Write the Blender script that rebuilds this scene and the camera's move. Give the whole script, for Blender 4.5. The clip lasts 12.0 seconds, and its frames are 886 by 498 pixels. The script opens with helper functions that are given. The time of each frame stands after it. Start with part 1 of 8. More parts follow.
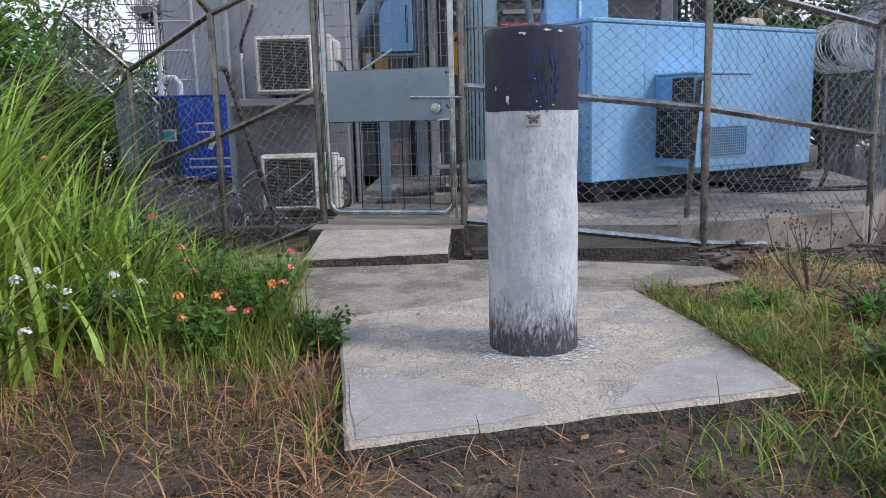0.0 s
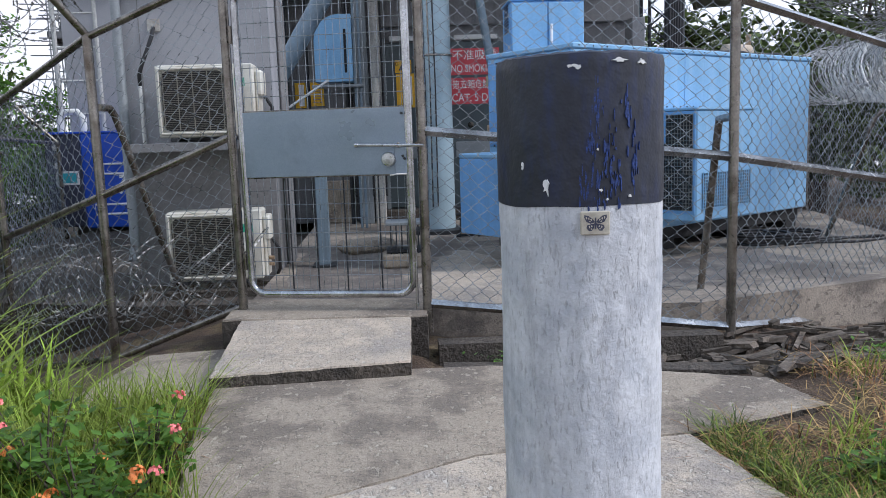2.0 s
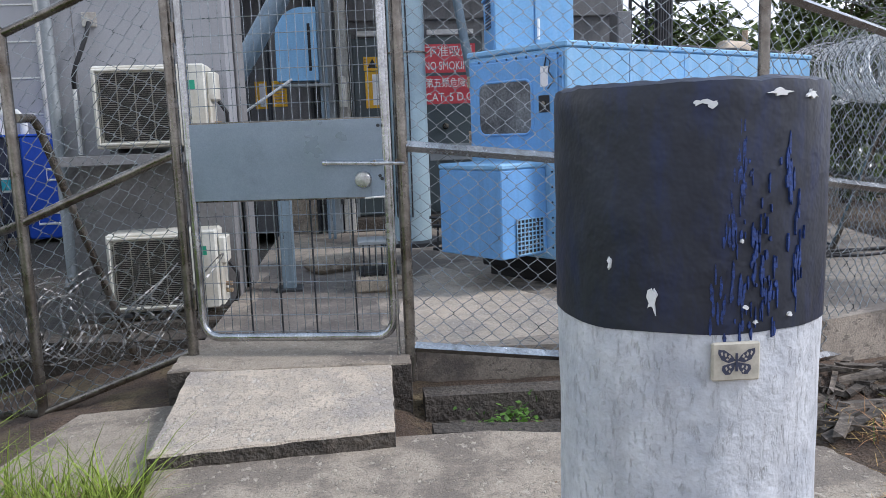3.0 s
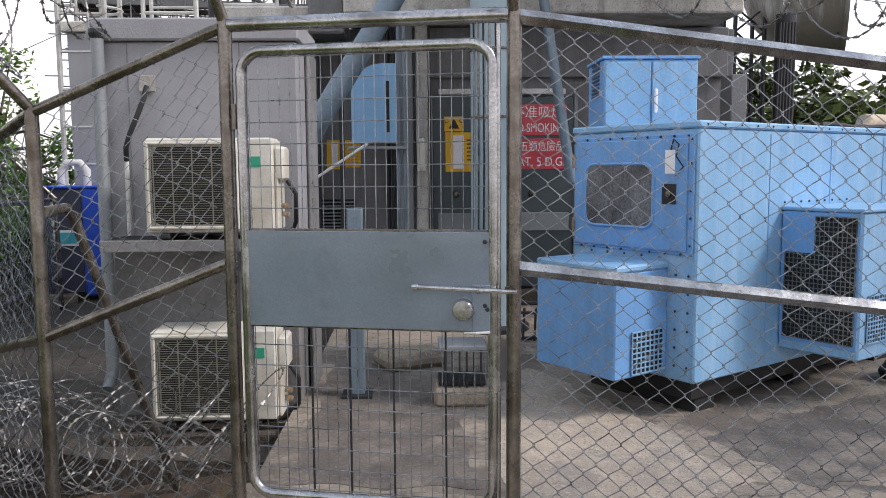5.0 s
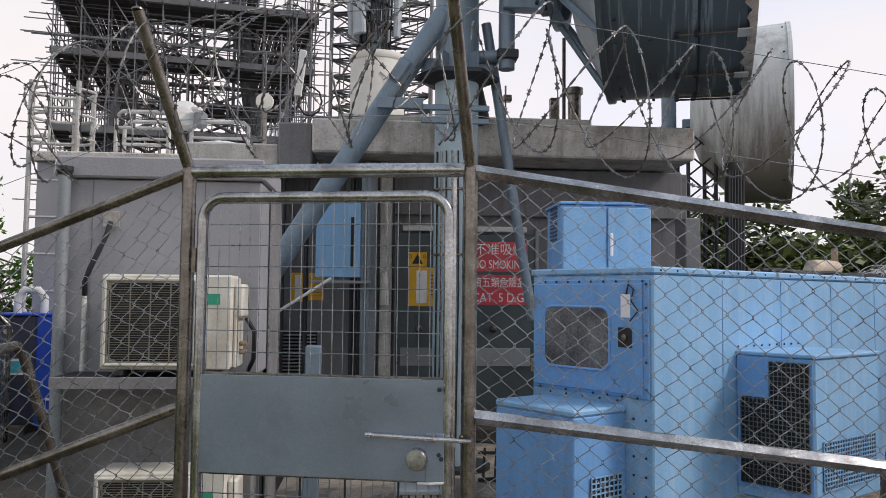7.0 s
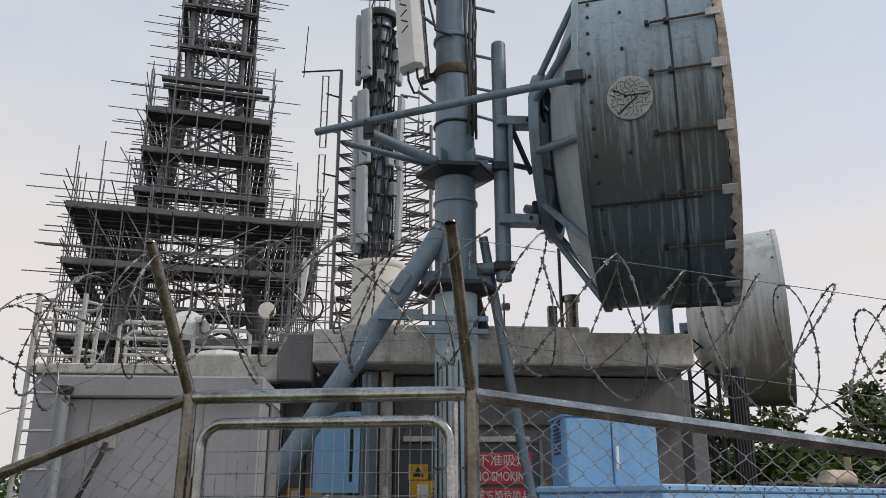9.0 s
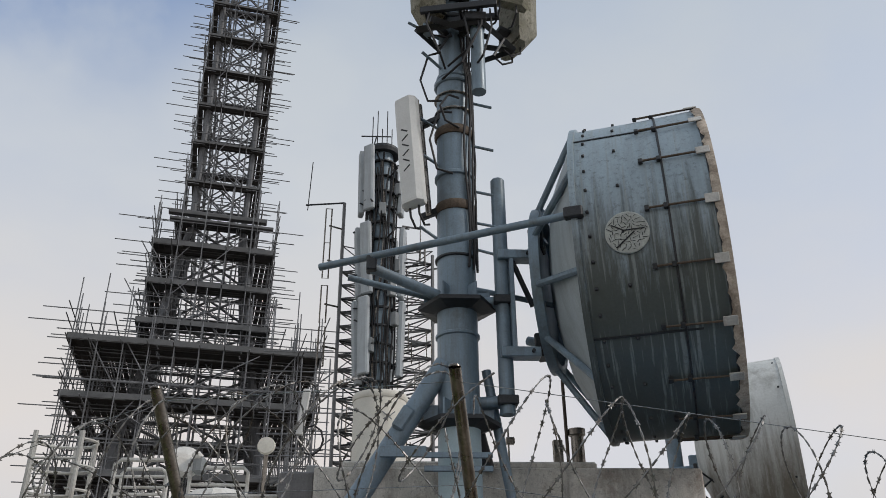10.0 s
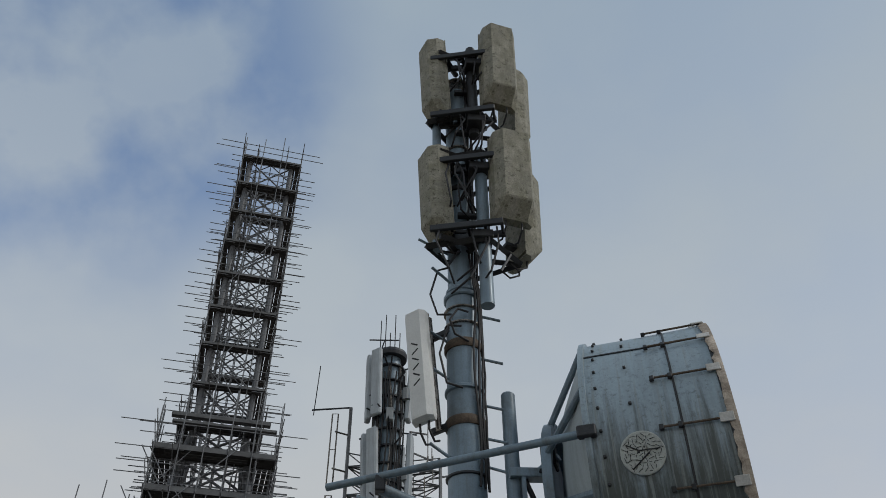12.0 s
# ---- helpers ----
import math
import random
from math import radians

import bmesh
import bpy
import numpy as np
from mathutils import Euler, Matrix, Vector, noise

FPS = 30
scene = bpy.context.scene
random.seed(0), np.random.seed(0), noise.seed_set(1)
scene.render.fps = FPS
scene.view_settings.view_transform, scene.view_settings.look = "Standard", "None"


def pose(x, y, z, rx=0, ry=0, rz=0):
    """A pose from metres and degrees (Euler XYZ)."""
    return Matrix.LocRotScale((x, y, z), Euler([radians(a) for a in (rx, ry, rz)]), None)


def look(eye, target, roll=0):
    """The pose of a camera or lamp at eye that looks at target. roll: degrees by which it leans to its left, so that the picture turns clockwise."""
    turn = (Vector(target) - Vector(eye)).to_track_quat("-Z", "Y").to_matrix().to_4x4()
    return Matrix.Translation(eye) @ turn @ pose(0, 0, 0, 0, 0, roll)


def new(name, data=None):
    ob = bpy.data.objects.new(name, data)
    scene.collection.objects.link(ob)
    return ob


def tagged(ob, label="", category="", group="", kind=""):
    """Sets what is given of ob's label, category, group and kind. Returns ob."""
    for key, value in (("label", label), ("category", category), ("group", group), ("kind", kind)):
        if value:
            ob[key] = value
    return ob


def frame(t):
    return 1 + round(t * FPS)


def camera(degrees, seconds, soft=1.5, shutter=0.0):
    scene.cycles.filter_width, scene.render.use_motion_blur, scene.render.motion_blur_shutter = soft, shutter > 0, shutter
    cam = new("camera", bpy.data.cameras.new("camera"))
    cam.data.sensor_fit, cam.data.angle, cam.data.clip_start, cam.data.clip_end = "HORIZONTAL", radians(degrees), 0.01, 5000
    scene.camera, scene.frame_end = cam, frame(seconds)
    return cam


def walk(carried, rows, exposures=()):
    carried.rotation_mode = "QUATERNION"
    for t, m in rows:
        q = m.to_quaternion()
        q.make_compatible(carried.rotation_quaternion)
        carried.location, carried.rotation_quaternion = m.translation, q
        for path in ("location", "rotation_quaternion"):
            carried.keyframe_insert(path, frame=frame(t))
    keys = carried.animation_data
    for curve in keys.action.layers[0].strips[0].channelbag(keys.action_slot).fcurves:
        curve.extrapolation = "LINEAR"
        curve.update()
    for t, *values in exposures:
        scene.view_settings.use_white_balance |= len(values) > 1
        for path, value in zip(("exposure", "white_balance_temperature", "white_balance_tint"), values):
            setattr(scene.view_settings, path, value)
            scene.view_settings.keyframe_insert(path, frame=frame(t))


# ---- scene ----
cam = camera(57.9, 12.0, soft=0.6)
PATH = [
    (0, (0.051, 0.972, 1.06), (0.028, 2.944, 0.725), -1.5),
    (0.5, (0.001, 1.307, 1.051), (-0.083, 3.275, 0.703), -1.7),
    (1, (-0.003, 1.678, 1.22), (-0.063, 3.635, 0.815), -1.2),
    (1.5, (-0.08, 2.052, 1.247), (-0.107, 4.036, 0.996), -2.7),
    (2, (-0.055, 2.456, 1.216), (0.075, 4.432, 0.939), -1.9),
    (2.5, (0.03, 2.822, 1.287), (0.256, 4.789, 1.005), -2.1),
    (3, (-0.094, 3.168, 1.332), (0.119, 5.135, 1.035), -2.1),
    (3.2, (-0.131, 3.259, 1.362), (0.074, 5.226, 1.062), -1.2),
    (4.8, (-0.235, 4.081, 1.627), (-0.173, 6.064, 1.376), -0.3),
    (5, (-0.222, 4.106, 1.637), (-0.156, 6.095, 1.438), -0.4),
    (5.5, (-0.187, 4.121, 1.673), (-0.107, 6.115, 1.539), -0.4),
    (6, (-0.183, 4.106, 1.693), (-0.036, 6.098, 1.601), -0.0),
    (6.5, (-0.184, 4.09, 1.689), (-0.026, 6.083, 1.69), 0.3),
    (7, (-0.185, 4.068, 1.713), (-0.035, 6.059, 1.832), 0.6),
    (7.2, (-0.187, 4.061, 1.716), (-0.043, 6.048, 1.891), 0.8),
    (8.8, (-0.188, 4.036, 1.789), (-0.049, 5.951, 2.35), -0.2),
    (9, (-0.19, 4.018, 1.796), (-0.049, 5.919, 2.403), -0.1),
    (9.5, (-0.191, 3.993, 1.823), (-0.054, 5.844, 2.568), -0.3),
    (10, (-0.204, 3.95, 1.839), (-0.073, 5.732, 2.738), -0.6),
    (10.5, (-0.21, 3.916, 1.853), (-0.083, 5.645, 2.851), -0.6),
    (11, (-0.243, 3.866, 1.914), (-0.116, 5.521, 3.03), -1.3),
    (11.5, (-0.254, 3.844, 1.941), (-0.137, 5.418, 3.17), -1.2),
    (12, (-0.253, 3.812, 1.973), (-0.151, 5.325, 3.277), -0.6),
]
walk(cam, [(t, look(eye, target, roll)) for t, eye, target, roll in PATH],
     exposures=[(0.0, 0.70, 5700, 15), (0.6, 0.84, 5720, 15), (1.4, 0.90, 5750, 15), (2.2, 0.78, 5780, 14), (3.0, 0.98, 5850, 14), (5.0, 0.92, 6450, 17), (5.6, 0.62, 6480, 17), (7.0, 0.52, 6520, 16), (9.5, 0.16, 6600, 12), (11.0, -0.03, 6450, 10), (12.0, -0.25, 6350, 8)])

# ---- light ----
world = bpy.data.worlds.new("overcast_sky")
scene.world = world
world.use_nodes = True
wn, wl = world.node_tree.nodes, world.node_tree.links
wn.clear()


def link(tree, a, b):
    tree.links.new(a, b)


w_out = wn.new("ShaderNodeOutputWorld")
w_bg = wn.new("ShaderNodeBackground")
w_sky = wn.new("ShaderNodeTexSky")
w_sky.sky_type = "NISHITA"
w_sky.sun_disc = False
SUN_EL, SUN_AZ = 42.0, 105.0
BREAK_DIR = (-0.335, 0.555, 0.761)
w_sky.sun_elevation, w_sky.sun_rotation = radians(SUN_EL), radians(SUN_AZ)
w_tc = wn.new("ShaderNodeTexCoord")
w_map = wn.new("ShaderNodeMapping")
w_map.inputs["Scale"].default_value = (1.0, 1.0, 1.7)
w_map.inputs["Location"].default_value = (0.35, 0.1, 0.2)
w_noise = wn.new("ShaderNodeTexNoise")
w_noise.inputs["Scale"].default_value = 2.1
w_noise.inputs["Detail"].default_value = 5.0
w_noise.inputs["Roughness"].default_value = 0.5
w_ramp = wn.new("ShaderNodeValToRGB")
w_ramp.color_ramp.elements[0].position = 0.36
w_ramp.color_ramp.elements[0].color = (0.82, 0.82, 0.82, 1)
w_ramp.color_ramp.elements[1].position = 0.56
w_ramp.color_ramp.elements[1].color = (1, 1, 1, 1)
w_sep = wn.new("ShaderNodeSeparateXYZ")
w_hgt = wn.new("ShaderNodeValToRGB")           # cloud deck: pale and warm at the rim, grey blue overhead
hr = w_hgt.color_ramp
hr.elements[0].position, hr.elements[0].color = 0.0, (5.3, 5.1, 4.95, 1)
hr.elements[1].position, hr.elements[1].color = 0.85, (3.6, 4.3, 5.0, 1)
e = hr.elements.new(0.22)
e.color = (6.15, 5.9, 5.7, 1)
e = hr.elements.new(0.5)
e.color = (5.0, 5.35, 5.7, 1)
w_mix = wn.new("ShaderNodeMix")
w_mix.data_type = "RGBA"
link(world.node_tree, w_tc.outputs["Generated"], w_map.inputs["Vector"])
link(world.node_tree, w_map.outputs["Vector"], w_noise.inputs["Vector"])
w_dot = wn.new("ShaderNodeVectorMath")          # a blue break in the cloud beside the mast
w_dot.operation = "DOT_PRODUCT"
w_dot.inputs[1].default_value = BREAK_DIR
w_gap = wn.new("ShaderNodeMapRange")
w_gap.interpolation_type = "SMOOTHSTEP"
for key_, val_ in (("From Min", 0.945), ("From Max", 0.995), ("To Min", 0.0), ("To Max", 0.8)):
    w_gap.inputs[key_].default_value = val_
w_edge = wn.new("ShaderNodeMapRange")           # wisps of cloud run into the break
for key_, val_ in (("From Min", 0.40), ("From Max", 0.60), ("To Min", 1.0), ("To Max", 0.25)):
    w_edge.inputs[key_].default_value = val_
w_wisp = wn.new("ShaderNodeTexNoise")
w_wisp.inputs["Scale"].default_value, w_wisp.inputs["Detail"].default_value = 5.0, 6.0
w_mul = wn.new("ShaderNodeMath")
w_mul.operation = "MULTIPLY"
w_sub = wn.new("ShaderNodeMath")
w_sub.operation = "SUBTRACT"
link(world.node_tree, w_tc.outputs["Generated"], w_dot.inputs[0])
link(world.node_tree, w_tc.outputs["Generated"], w_wisp.inputs["Vector"])
link(world.node_tree, w_wisp.outputs["Fac"], w_edge.inputs["Value"])
link(world.node_tree, w_dot.outputs["Value"], w_gap.inputs["Value"])
link(world.node_tree, w_gap.outputs["Result"], w_mul.inputs[0])
link(world.node_tree, w_edge.outputs["Result"], w_mul.inputs[1])
link(world.node_tree, w_noise.outputs["Fac"], w_ramp.inputs["Fac"])
link(world.node_tree, w_ramp.outputs["Color"], w_sub.inputs[0])
link(world.node_tree, w_mul.outputs[0], w_sub.inputs[1])
link(world.node_tree, w_tc.outputs["Generated"], w_sep.inputs["Vector"])
link(world.node_tree, w_sep.outputs["Z"], w_hgt.inputs["Fac"])
link(world.node_tree, w_sub.outputs[0], w_mix.inputs["Factor"])
w_blue = wn.new("ShaderNodeMix")                # clear sky seen through the break
w_blue.data_type, w_blue.blend_type = "RGBA", "MULTIPLY"
w_blue.inputs["Factor"].default_value = 1.0
w_blue.inputs["B"].default_value = (1.3, 1.5, 1.7, 1)
link(world.node_tree, w_sky.outputs["Color"], w_blue.inputs["A"])
link(world.node_tree, w_blue.outputs["Result"], w_mix.inputs["A"])
link(world.node_tree, w_hgt.outputs["Color"], w_mix.inputs["B"])
link(world.node_tree, w_mix.outputs["Result"], w_bg.inputs["Color"])
w_bg.inputs["Strength"].default_value = 0.11
link(world.node_tree, w_bg.outputs["Background"], w_out.inputs["Surface"])

sun = new("sun", bpy.data.lights.new("sun", "SUN"))
sun.data.energy, sun.data.angle, sun.data.color = 1.5, radians(12), (1.0, 0.94, 0.86)
_az, _el = radians(SUN_AZ), radians(SUN_EL)
sun.matrix_world = look((0, 0, 20), Vector((0, 0, 20)) - Vector((math.sin(_az) * math.cos(_el), math.cos(_az) * math.cos(_el), math.sin(_el))))


# ---- materials ----
def mat(name, base, rough=0.7, metal=0.0, var=0.25, scale=6.0, fine=60.0, bump=0.15, tint=None, tint_amt=0.5,
        tint_scale=1.5, streak=None, streak_amt=0.0, streak_scale=(9, 9, 0.7), per_object=0.0, island=0.0, spec=0.5,
        bump_dist=0.01, fleck=None, fleck_amt=0.5, fleck_scale=90, grime=None, grime_col=(0.04, 0.045, 0.036), grime_scale=(5.0, 5.0, 0.8), grime_amt=0.85, scratch=None, scratch_amt=0.8, scratch_scale=(60, 60, 20), scratch_cut=(0.57, 0.62), tint_cut=(0.5, 0.66), runs=None):
    """Two scales of variation, an optional second colour in patches, vertical streaks, and fine relief."""
    m = bpy.data.materials.new(name)
    m.use_nodes = True
    nt = m.node_tree
    n = nt.nodes
    bs = n["Principled BSDF"]
    bs.inputs["Roughness"].default_value, bs.inputs["Metallic"].default_value = rough, metal
    bs.inputs["Specular IOR Level"].default_value = spec
    tc = n.new("ShaderNodeTexCoord")
    co = tc.outputs["Object"]

    def tex(sc, detail=4.0, rgh=0.6, vec=None):
        t = n.new("ShaderNodeTexNoise")
        t.inputs["Scale"].default_value, t.inputs["Detail"].default_value, t.inputs["Roughness"].default_value = sc, detail, rgh
        link(nt, vec or co, t.inputs["Vector"])
        return t.outputs["Fac"]

    def ramp(fac, lo, hi, a, b):
        r = n.new("ShaderNodeMapRange")
        link(nt, fac, r.inputs["Value"])
        for k, v in zip(("From Min", "From Max", "To Min", "To Max"), (lo, hi, a, b)):
            r.inputs[k].default_value = v
        return r.outputs["Result"]

    def mixc(fac, a, b, mode="MIX"):
        x = n.new("ShaderNodeMix")
        x.data_type, x.blend_type = "RGBA", mode
        if isinstance(fac, float):
            x.inputs["Factor"].default_value = fac
        else:
            link(nt, fac, x.inputs["Factor"])
        for sock, v in (("A", a), ("B", b)):
            if isinstance(v, tuple):
                x.inputs[sock].default_value = (*v, 1)
            else:
                link(nt, v, x.inputs[sock])
        return x.outputs["Result"]

    big, small = tex(scale), tex(fine, 3.0)
    dark = tuple(c * (1 - var) for c in base)
    light = tuple(min(1, c * (1 + var * 0.8)) for c in base)
    col = mixc(ramp(big, 0.3, 0.7, 0, 1), dark, light)
    if tint:
        col = mixc(ramp(tex(tint_scale, 6.0, 0.65), tint_cut[0], tint_cut[1], 0, tint_amt), col, tint)
    if streak:
        mp = n.new("ShaderNodeMapping")
        mp.inputs["Scale"].default_value = streak_scale
        link(nt, co, mp.inputs["Vector"])
        col = mixc(ramp(tex(1.0, 6.0, 0.7, mp.outputs["Vector"]), 0.47, 0.68, 0, streak_amt), col, streak)
    if fleck:
        col = mixc(ramp(tex(fleck_scale, 4.0, 0.7), 0.56, 0.64, 0, fleck_amt), col, fleck)
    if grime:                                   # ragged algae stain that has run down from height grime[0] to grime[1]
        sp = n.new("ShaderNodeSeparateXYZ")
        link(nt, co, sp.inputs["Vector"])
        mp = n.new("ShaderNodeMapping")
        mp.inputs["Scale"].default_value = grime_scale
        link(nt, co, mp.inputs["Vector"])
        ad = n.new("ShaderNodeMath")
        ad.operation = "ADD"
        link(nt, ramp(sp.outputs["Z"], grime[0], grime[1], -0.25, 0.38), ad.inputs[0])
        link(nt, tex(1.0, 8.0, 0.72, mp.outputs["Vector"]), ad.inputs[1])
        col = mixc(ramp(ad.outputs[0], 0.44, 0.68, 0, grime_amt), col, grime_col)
    if runs:                                    # narrow pale washes where rain has cleaned the stain
        mp3 = n.new("ShaderNodeMapping")
        mp3.inputs["Scale"].default_value = (24, 1.5, 0.8)
        link(nt, co, mp3.inputs["Vector"])
        col = mixc(ramp(tex(1.0, 3.0, 0.6, mp3.outputs["Vector"]), 0.55, 0.66, 0, 0.7), col, runs)
        col = mixc(ramp(tex(18.0, 6.0, 0.75), 0.54, 0.64, 0, 0.5), col, tuple(c * 0.35 for c in runs))
    relief = small
    if scratch:                                 # stretched cracks, scrapes or run marks with hard edges
        mp2 = n.new("ShaderNodeMapping")
        mp2.inputs["Scale"].default_value = scratch_scale
        link(nt, co, mp2.inputs["Vector"])
        sf = tex(1.0, 5.0, 0.65, mp2.outputs["Vector"])
        col = mixc(ramp(sf, scratch_cut[0], scratch_cut[1], 0, scratch_amt), col, scratch)
        dif = n.new("ShaderNodeMath")
        dif.operation = "SUBTRACT"
        link(nt, small, dif.inputs[0])
        link(nt, ramp(sf, scratch_cut[0], scratch_cut[1], 0, 0.8), dif.inputs[1])
        relief = dif.outputs[0]
    g = n.new("ShaderNodeMapRange")
    link(nt, small, g.inputs["Value"])
    g.inputs["From Min"].default_value, g.inputs["From Max"].default_value = 0.3, 0.7
    g.inputs["To Min"].default_value, g.inputs["To Max"].default_value = 1 - var * 0.7, 1 + var * 0.7
    hsv = n.new("ShaderNodeHueSaturation")
    link(nt, col, hsv.inputs["Color"])
    val = g.outputs["Result"]
    for amt, node, sock in ((per_object, "ShaderNodeObjectInfo", "Random"), (island, "ShaderNodeNewGeometry", "Random Per Island")):
        if amt:
            o = n.new(node)
            mul = n.new("ShaderNodeMath")
            mul.operation = "MULTIPLY"
            link(nt, val, mul.inputs[0])
            link(nt, ramp(o.outputs[sock], 0, 1, 1 - amt, 1 + amt), mul.inputs[1])
            val = mul.outputs[0]
    link(nt, val, hsv.inputs["Value"])
    link(nt, hsv.outputs["Color"], bs.inputs["Base Color"])
    link(nt, ramp(big, 0.3, 0.7, max(0.05, rough - 0.12), min(1, rough + 0.1)), bs.inputs["Roughness"])
    if bump:
        b = n.new("ShaderNodeBump")
        b.inputs["Strength"].default_value, b.inputs["Distance"].default_value = bump, bump_dist
        link(nt, relief, b.inputs["Height"])
        link(nt, b.outputs["Normal"], bs.inputs["Normal"])
    return m


def flat(name, base, rough=0.6, metal=0.0):
    return mat(name, base, rough, metal, var=0.08, bump=0.0)


M_GROUND = mat("earth", (0.105, 0.070, 0.047), 0.95, var=0.5, scale=4, fine=70, bump=0.9, tint=(0.20, 0.155, 0.08), tint_amt=0.7, tint_scale=2.2, fleck=(0.035, 0.025, 0.017), fleck_amt=0.8, fleck_scale=24, bump_dist=0.03)
M_CONC = mat("concrete", (0.52, 0.435, 0.34), 0.9, var=0.22, scale=5, fine=110, bump=0.9, tint_cut=(0.50, 0.60), tint=(0.34, 0.30, 0.265), tint_amt=0.8, tint_scale=2.4, streak=(0.34, 0.295, 0.25), streak_amt=0.7, streak_scale=(6, 6, 6), scratch=(0.64, 0.58, 0.50), scratch_amt=0.7, scratch_scale=(38, 20, 20), scratch_cut=(0.56, 0.62), fleck=(0.13, 0.11, 0.095), fleck_amt=0.65, fleck_scale=60)
M_CONC2 = mat("weathered_concrete", (0.39, 0.325, 0.25), 0.92, var=0.26, scale=7, fine=120, bump=0.8, tint_cut=(0.49, 0.58), tint=(0.17, 0.14, 0.112), tint_amt=0.85, tint_scale=2.2, streak=(0.24, 0.20, 0.16), streak_amt=0.7, streak_scale=(7, 7, 7), scratch=(0.52, 0.45, 0.36), scratch_amt=0.6, scratch_scale=(34, 20, 20), fleck=(0.10, 0.085, 0.07), fleck_amt=0.55, fleck_scale=70)
M_PAD = mat("pad_concrete", (0.35, 0.295, 0.235), 0.9, var=0.3, scale=3, fine=90, bump=0.5, tint_cut=(0.48, 0.57), tint=(0.12, 0.10, 0.085), tint_amt=0.9, tint_scale=1.3, streak=(0.17, 0.15, 0.125), streak_amt=0.75, streak_scale=(3, 3, 3), scratch=(0.12, 0.10, 0.085), scratch_amt=0.7, scratch_scale=(9, 22, 20), fleck=(0.10, 0.09, 0.08), fleck_amt=0.5, fleck_scale=40)
M_DITCH = mat("dark_earth_concrete", (0.085, 0.07, 0.056), 0.95, var=0.5, scale=6, fine=40, bump=1.0, tint=(0.035, 0.03, 0.022), tint_amt=0.8, tint_scale=3, fleck=(0.16, 0.14, 0.12), fleck_amt=0.4, fleck_scale=35, bump_dist=0.03)
M_SLABROOF = mat("roof_concrete", (0.56, 0.54, 0.495), 0.9, var=0.22, scale=5, fine=60, bump=0.5, tint=(0.24, 0.18, 0.14), tint_amt=0.6, tint_scale=2.6, tint_cut=(0.52, 0.64), streak=(0.20, 0.19, 0.17), streak_amt=0.6, streak_scale=(7, 7, 1.2), fleck=(0.22, 0.21, 0.19), fleck_amt=0.5, fleck_scale=28)
M_STEEL = mat("stainless_tube", (0.44, 0.445, 0.45), 0.24, 0.9, var=0.3, scale=7, fine=90, bump=0.05, tint=(0.12, 0.095, 0.075), tint_amt=0.5, tint_scale=4, streak=(0.16, 0.14, 0.125), streak_amt=0.35, streak_scale=(14, 14, 3))
M_GALV = mat("galvanised_tube", (0.235, 0.215, 0.19), 0.29, 0.8, var=0.35, scale=9, fine=80, bump=0.1, tint=(0.075, 0.055, 0.04), tint_amt=0.8, tint_scale=5, streak=(0.10, 0.08, 0.06), streak_amt=0.5, streak_scale=(18, 18, 3))
M_WIRE = mat("fence_wire", (0.26, 0.285, 0.305), 0.34, 0.65, var=0.45, scale=8, bump=0.0)
M_RAZOR = mat("razor_wire", (0.21, 0.21, 0.205), 0.48, 0.7, var=0.35, scale=12, bump=0.0, tint=(0.07, 0.055, 0.04), tint_amt=0.85, tint_scale=6)
M_RAZORB = mat("bright_razor_wire", (0.55, 0.55, 0.54), 0.45, 0.5, var=0.3, scale=12, bump=0.0)
M_PANEL = mat("gate_plate", (0.22, 0.268, 0.325), 0.34, 0.4, var=0.12, scale=2.5, fine=140, bump=0.05, tint=(0.16, 0.19, 0.225), tint_amt=0.6, tint_scale=3, streak=(0.27, 0.315, 0.365), streak_amt=0.4, streak_scale=(1.2, 8, 9))
M_BLUE = mat("light_blue_paint", (0.15, 0.35, 0.66), 0.5, var=0.1, scale=2, fine=60, bump=0.05, tint=(0.22, 0.42, 0.68), tint_amt=0.4, tint_scale=1.5, streak=(0.11, 0.21, 0.36), streak_amt=0.35)
# paler version of M_BLUE for the canopy, lids, hood and cabinet doors
M_BLUE2 = mat("pale_blue_paint", (0.20, 0.40, 0.62), 0.55, var=0.12, scale=2, fine=60, bump=0.05, streak=(0.36, 0.53, 0.69), streak_amt=0.5)
# flat black: paints the shade inside openings, and colours the steel skid
M_DARKVOID = mat("shade_and_skid_black", (0.012, 0.012, 0.013), 0.8, var=0.3, bump=0.0)
M_BLACK = mat("black_rubber", (0.015, 0.015, 0.017), 0.6, var=0.3, bump=0.05)
# light blotches paint haze and reflection into the smoked pane's colour
M_SMOKE = mat("smoked_window", (0.14, 0.145, 0.15), 0.16, var=0.55, scale=4, bump=0.0)
M_BOLL_W = mat("whitewash", (0.575, 0.585, 0.605), 0.85, var=0.10, scale=9, fine=45, bump=0.45, tint=(0.40, 0.42, 0.46), tint_amt=0.75, tint_scale=7, tint_cut=(0.47, 0.62), streak=(0.34, 0.345, 0.365), streak_amt=0.6, streak_scale=(14, 14, 2.2), scratch=(0.27, 0.265, 0.26), scratch_amt=0.4, scratch_scale=(120, 120, 34), scratch_cut=(0.55, 0.66), fleck=(0.27, 0.26, 0.255), fleck_amt=0.2, fleck_scale=140, grime=(0.37, -0.06), grime_col=(0.022, 0.019, 0.017), grime_scale=(70, 70, 20), grime_amt=0.92, bump_dist=0.012)
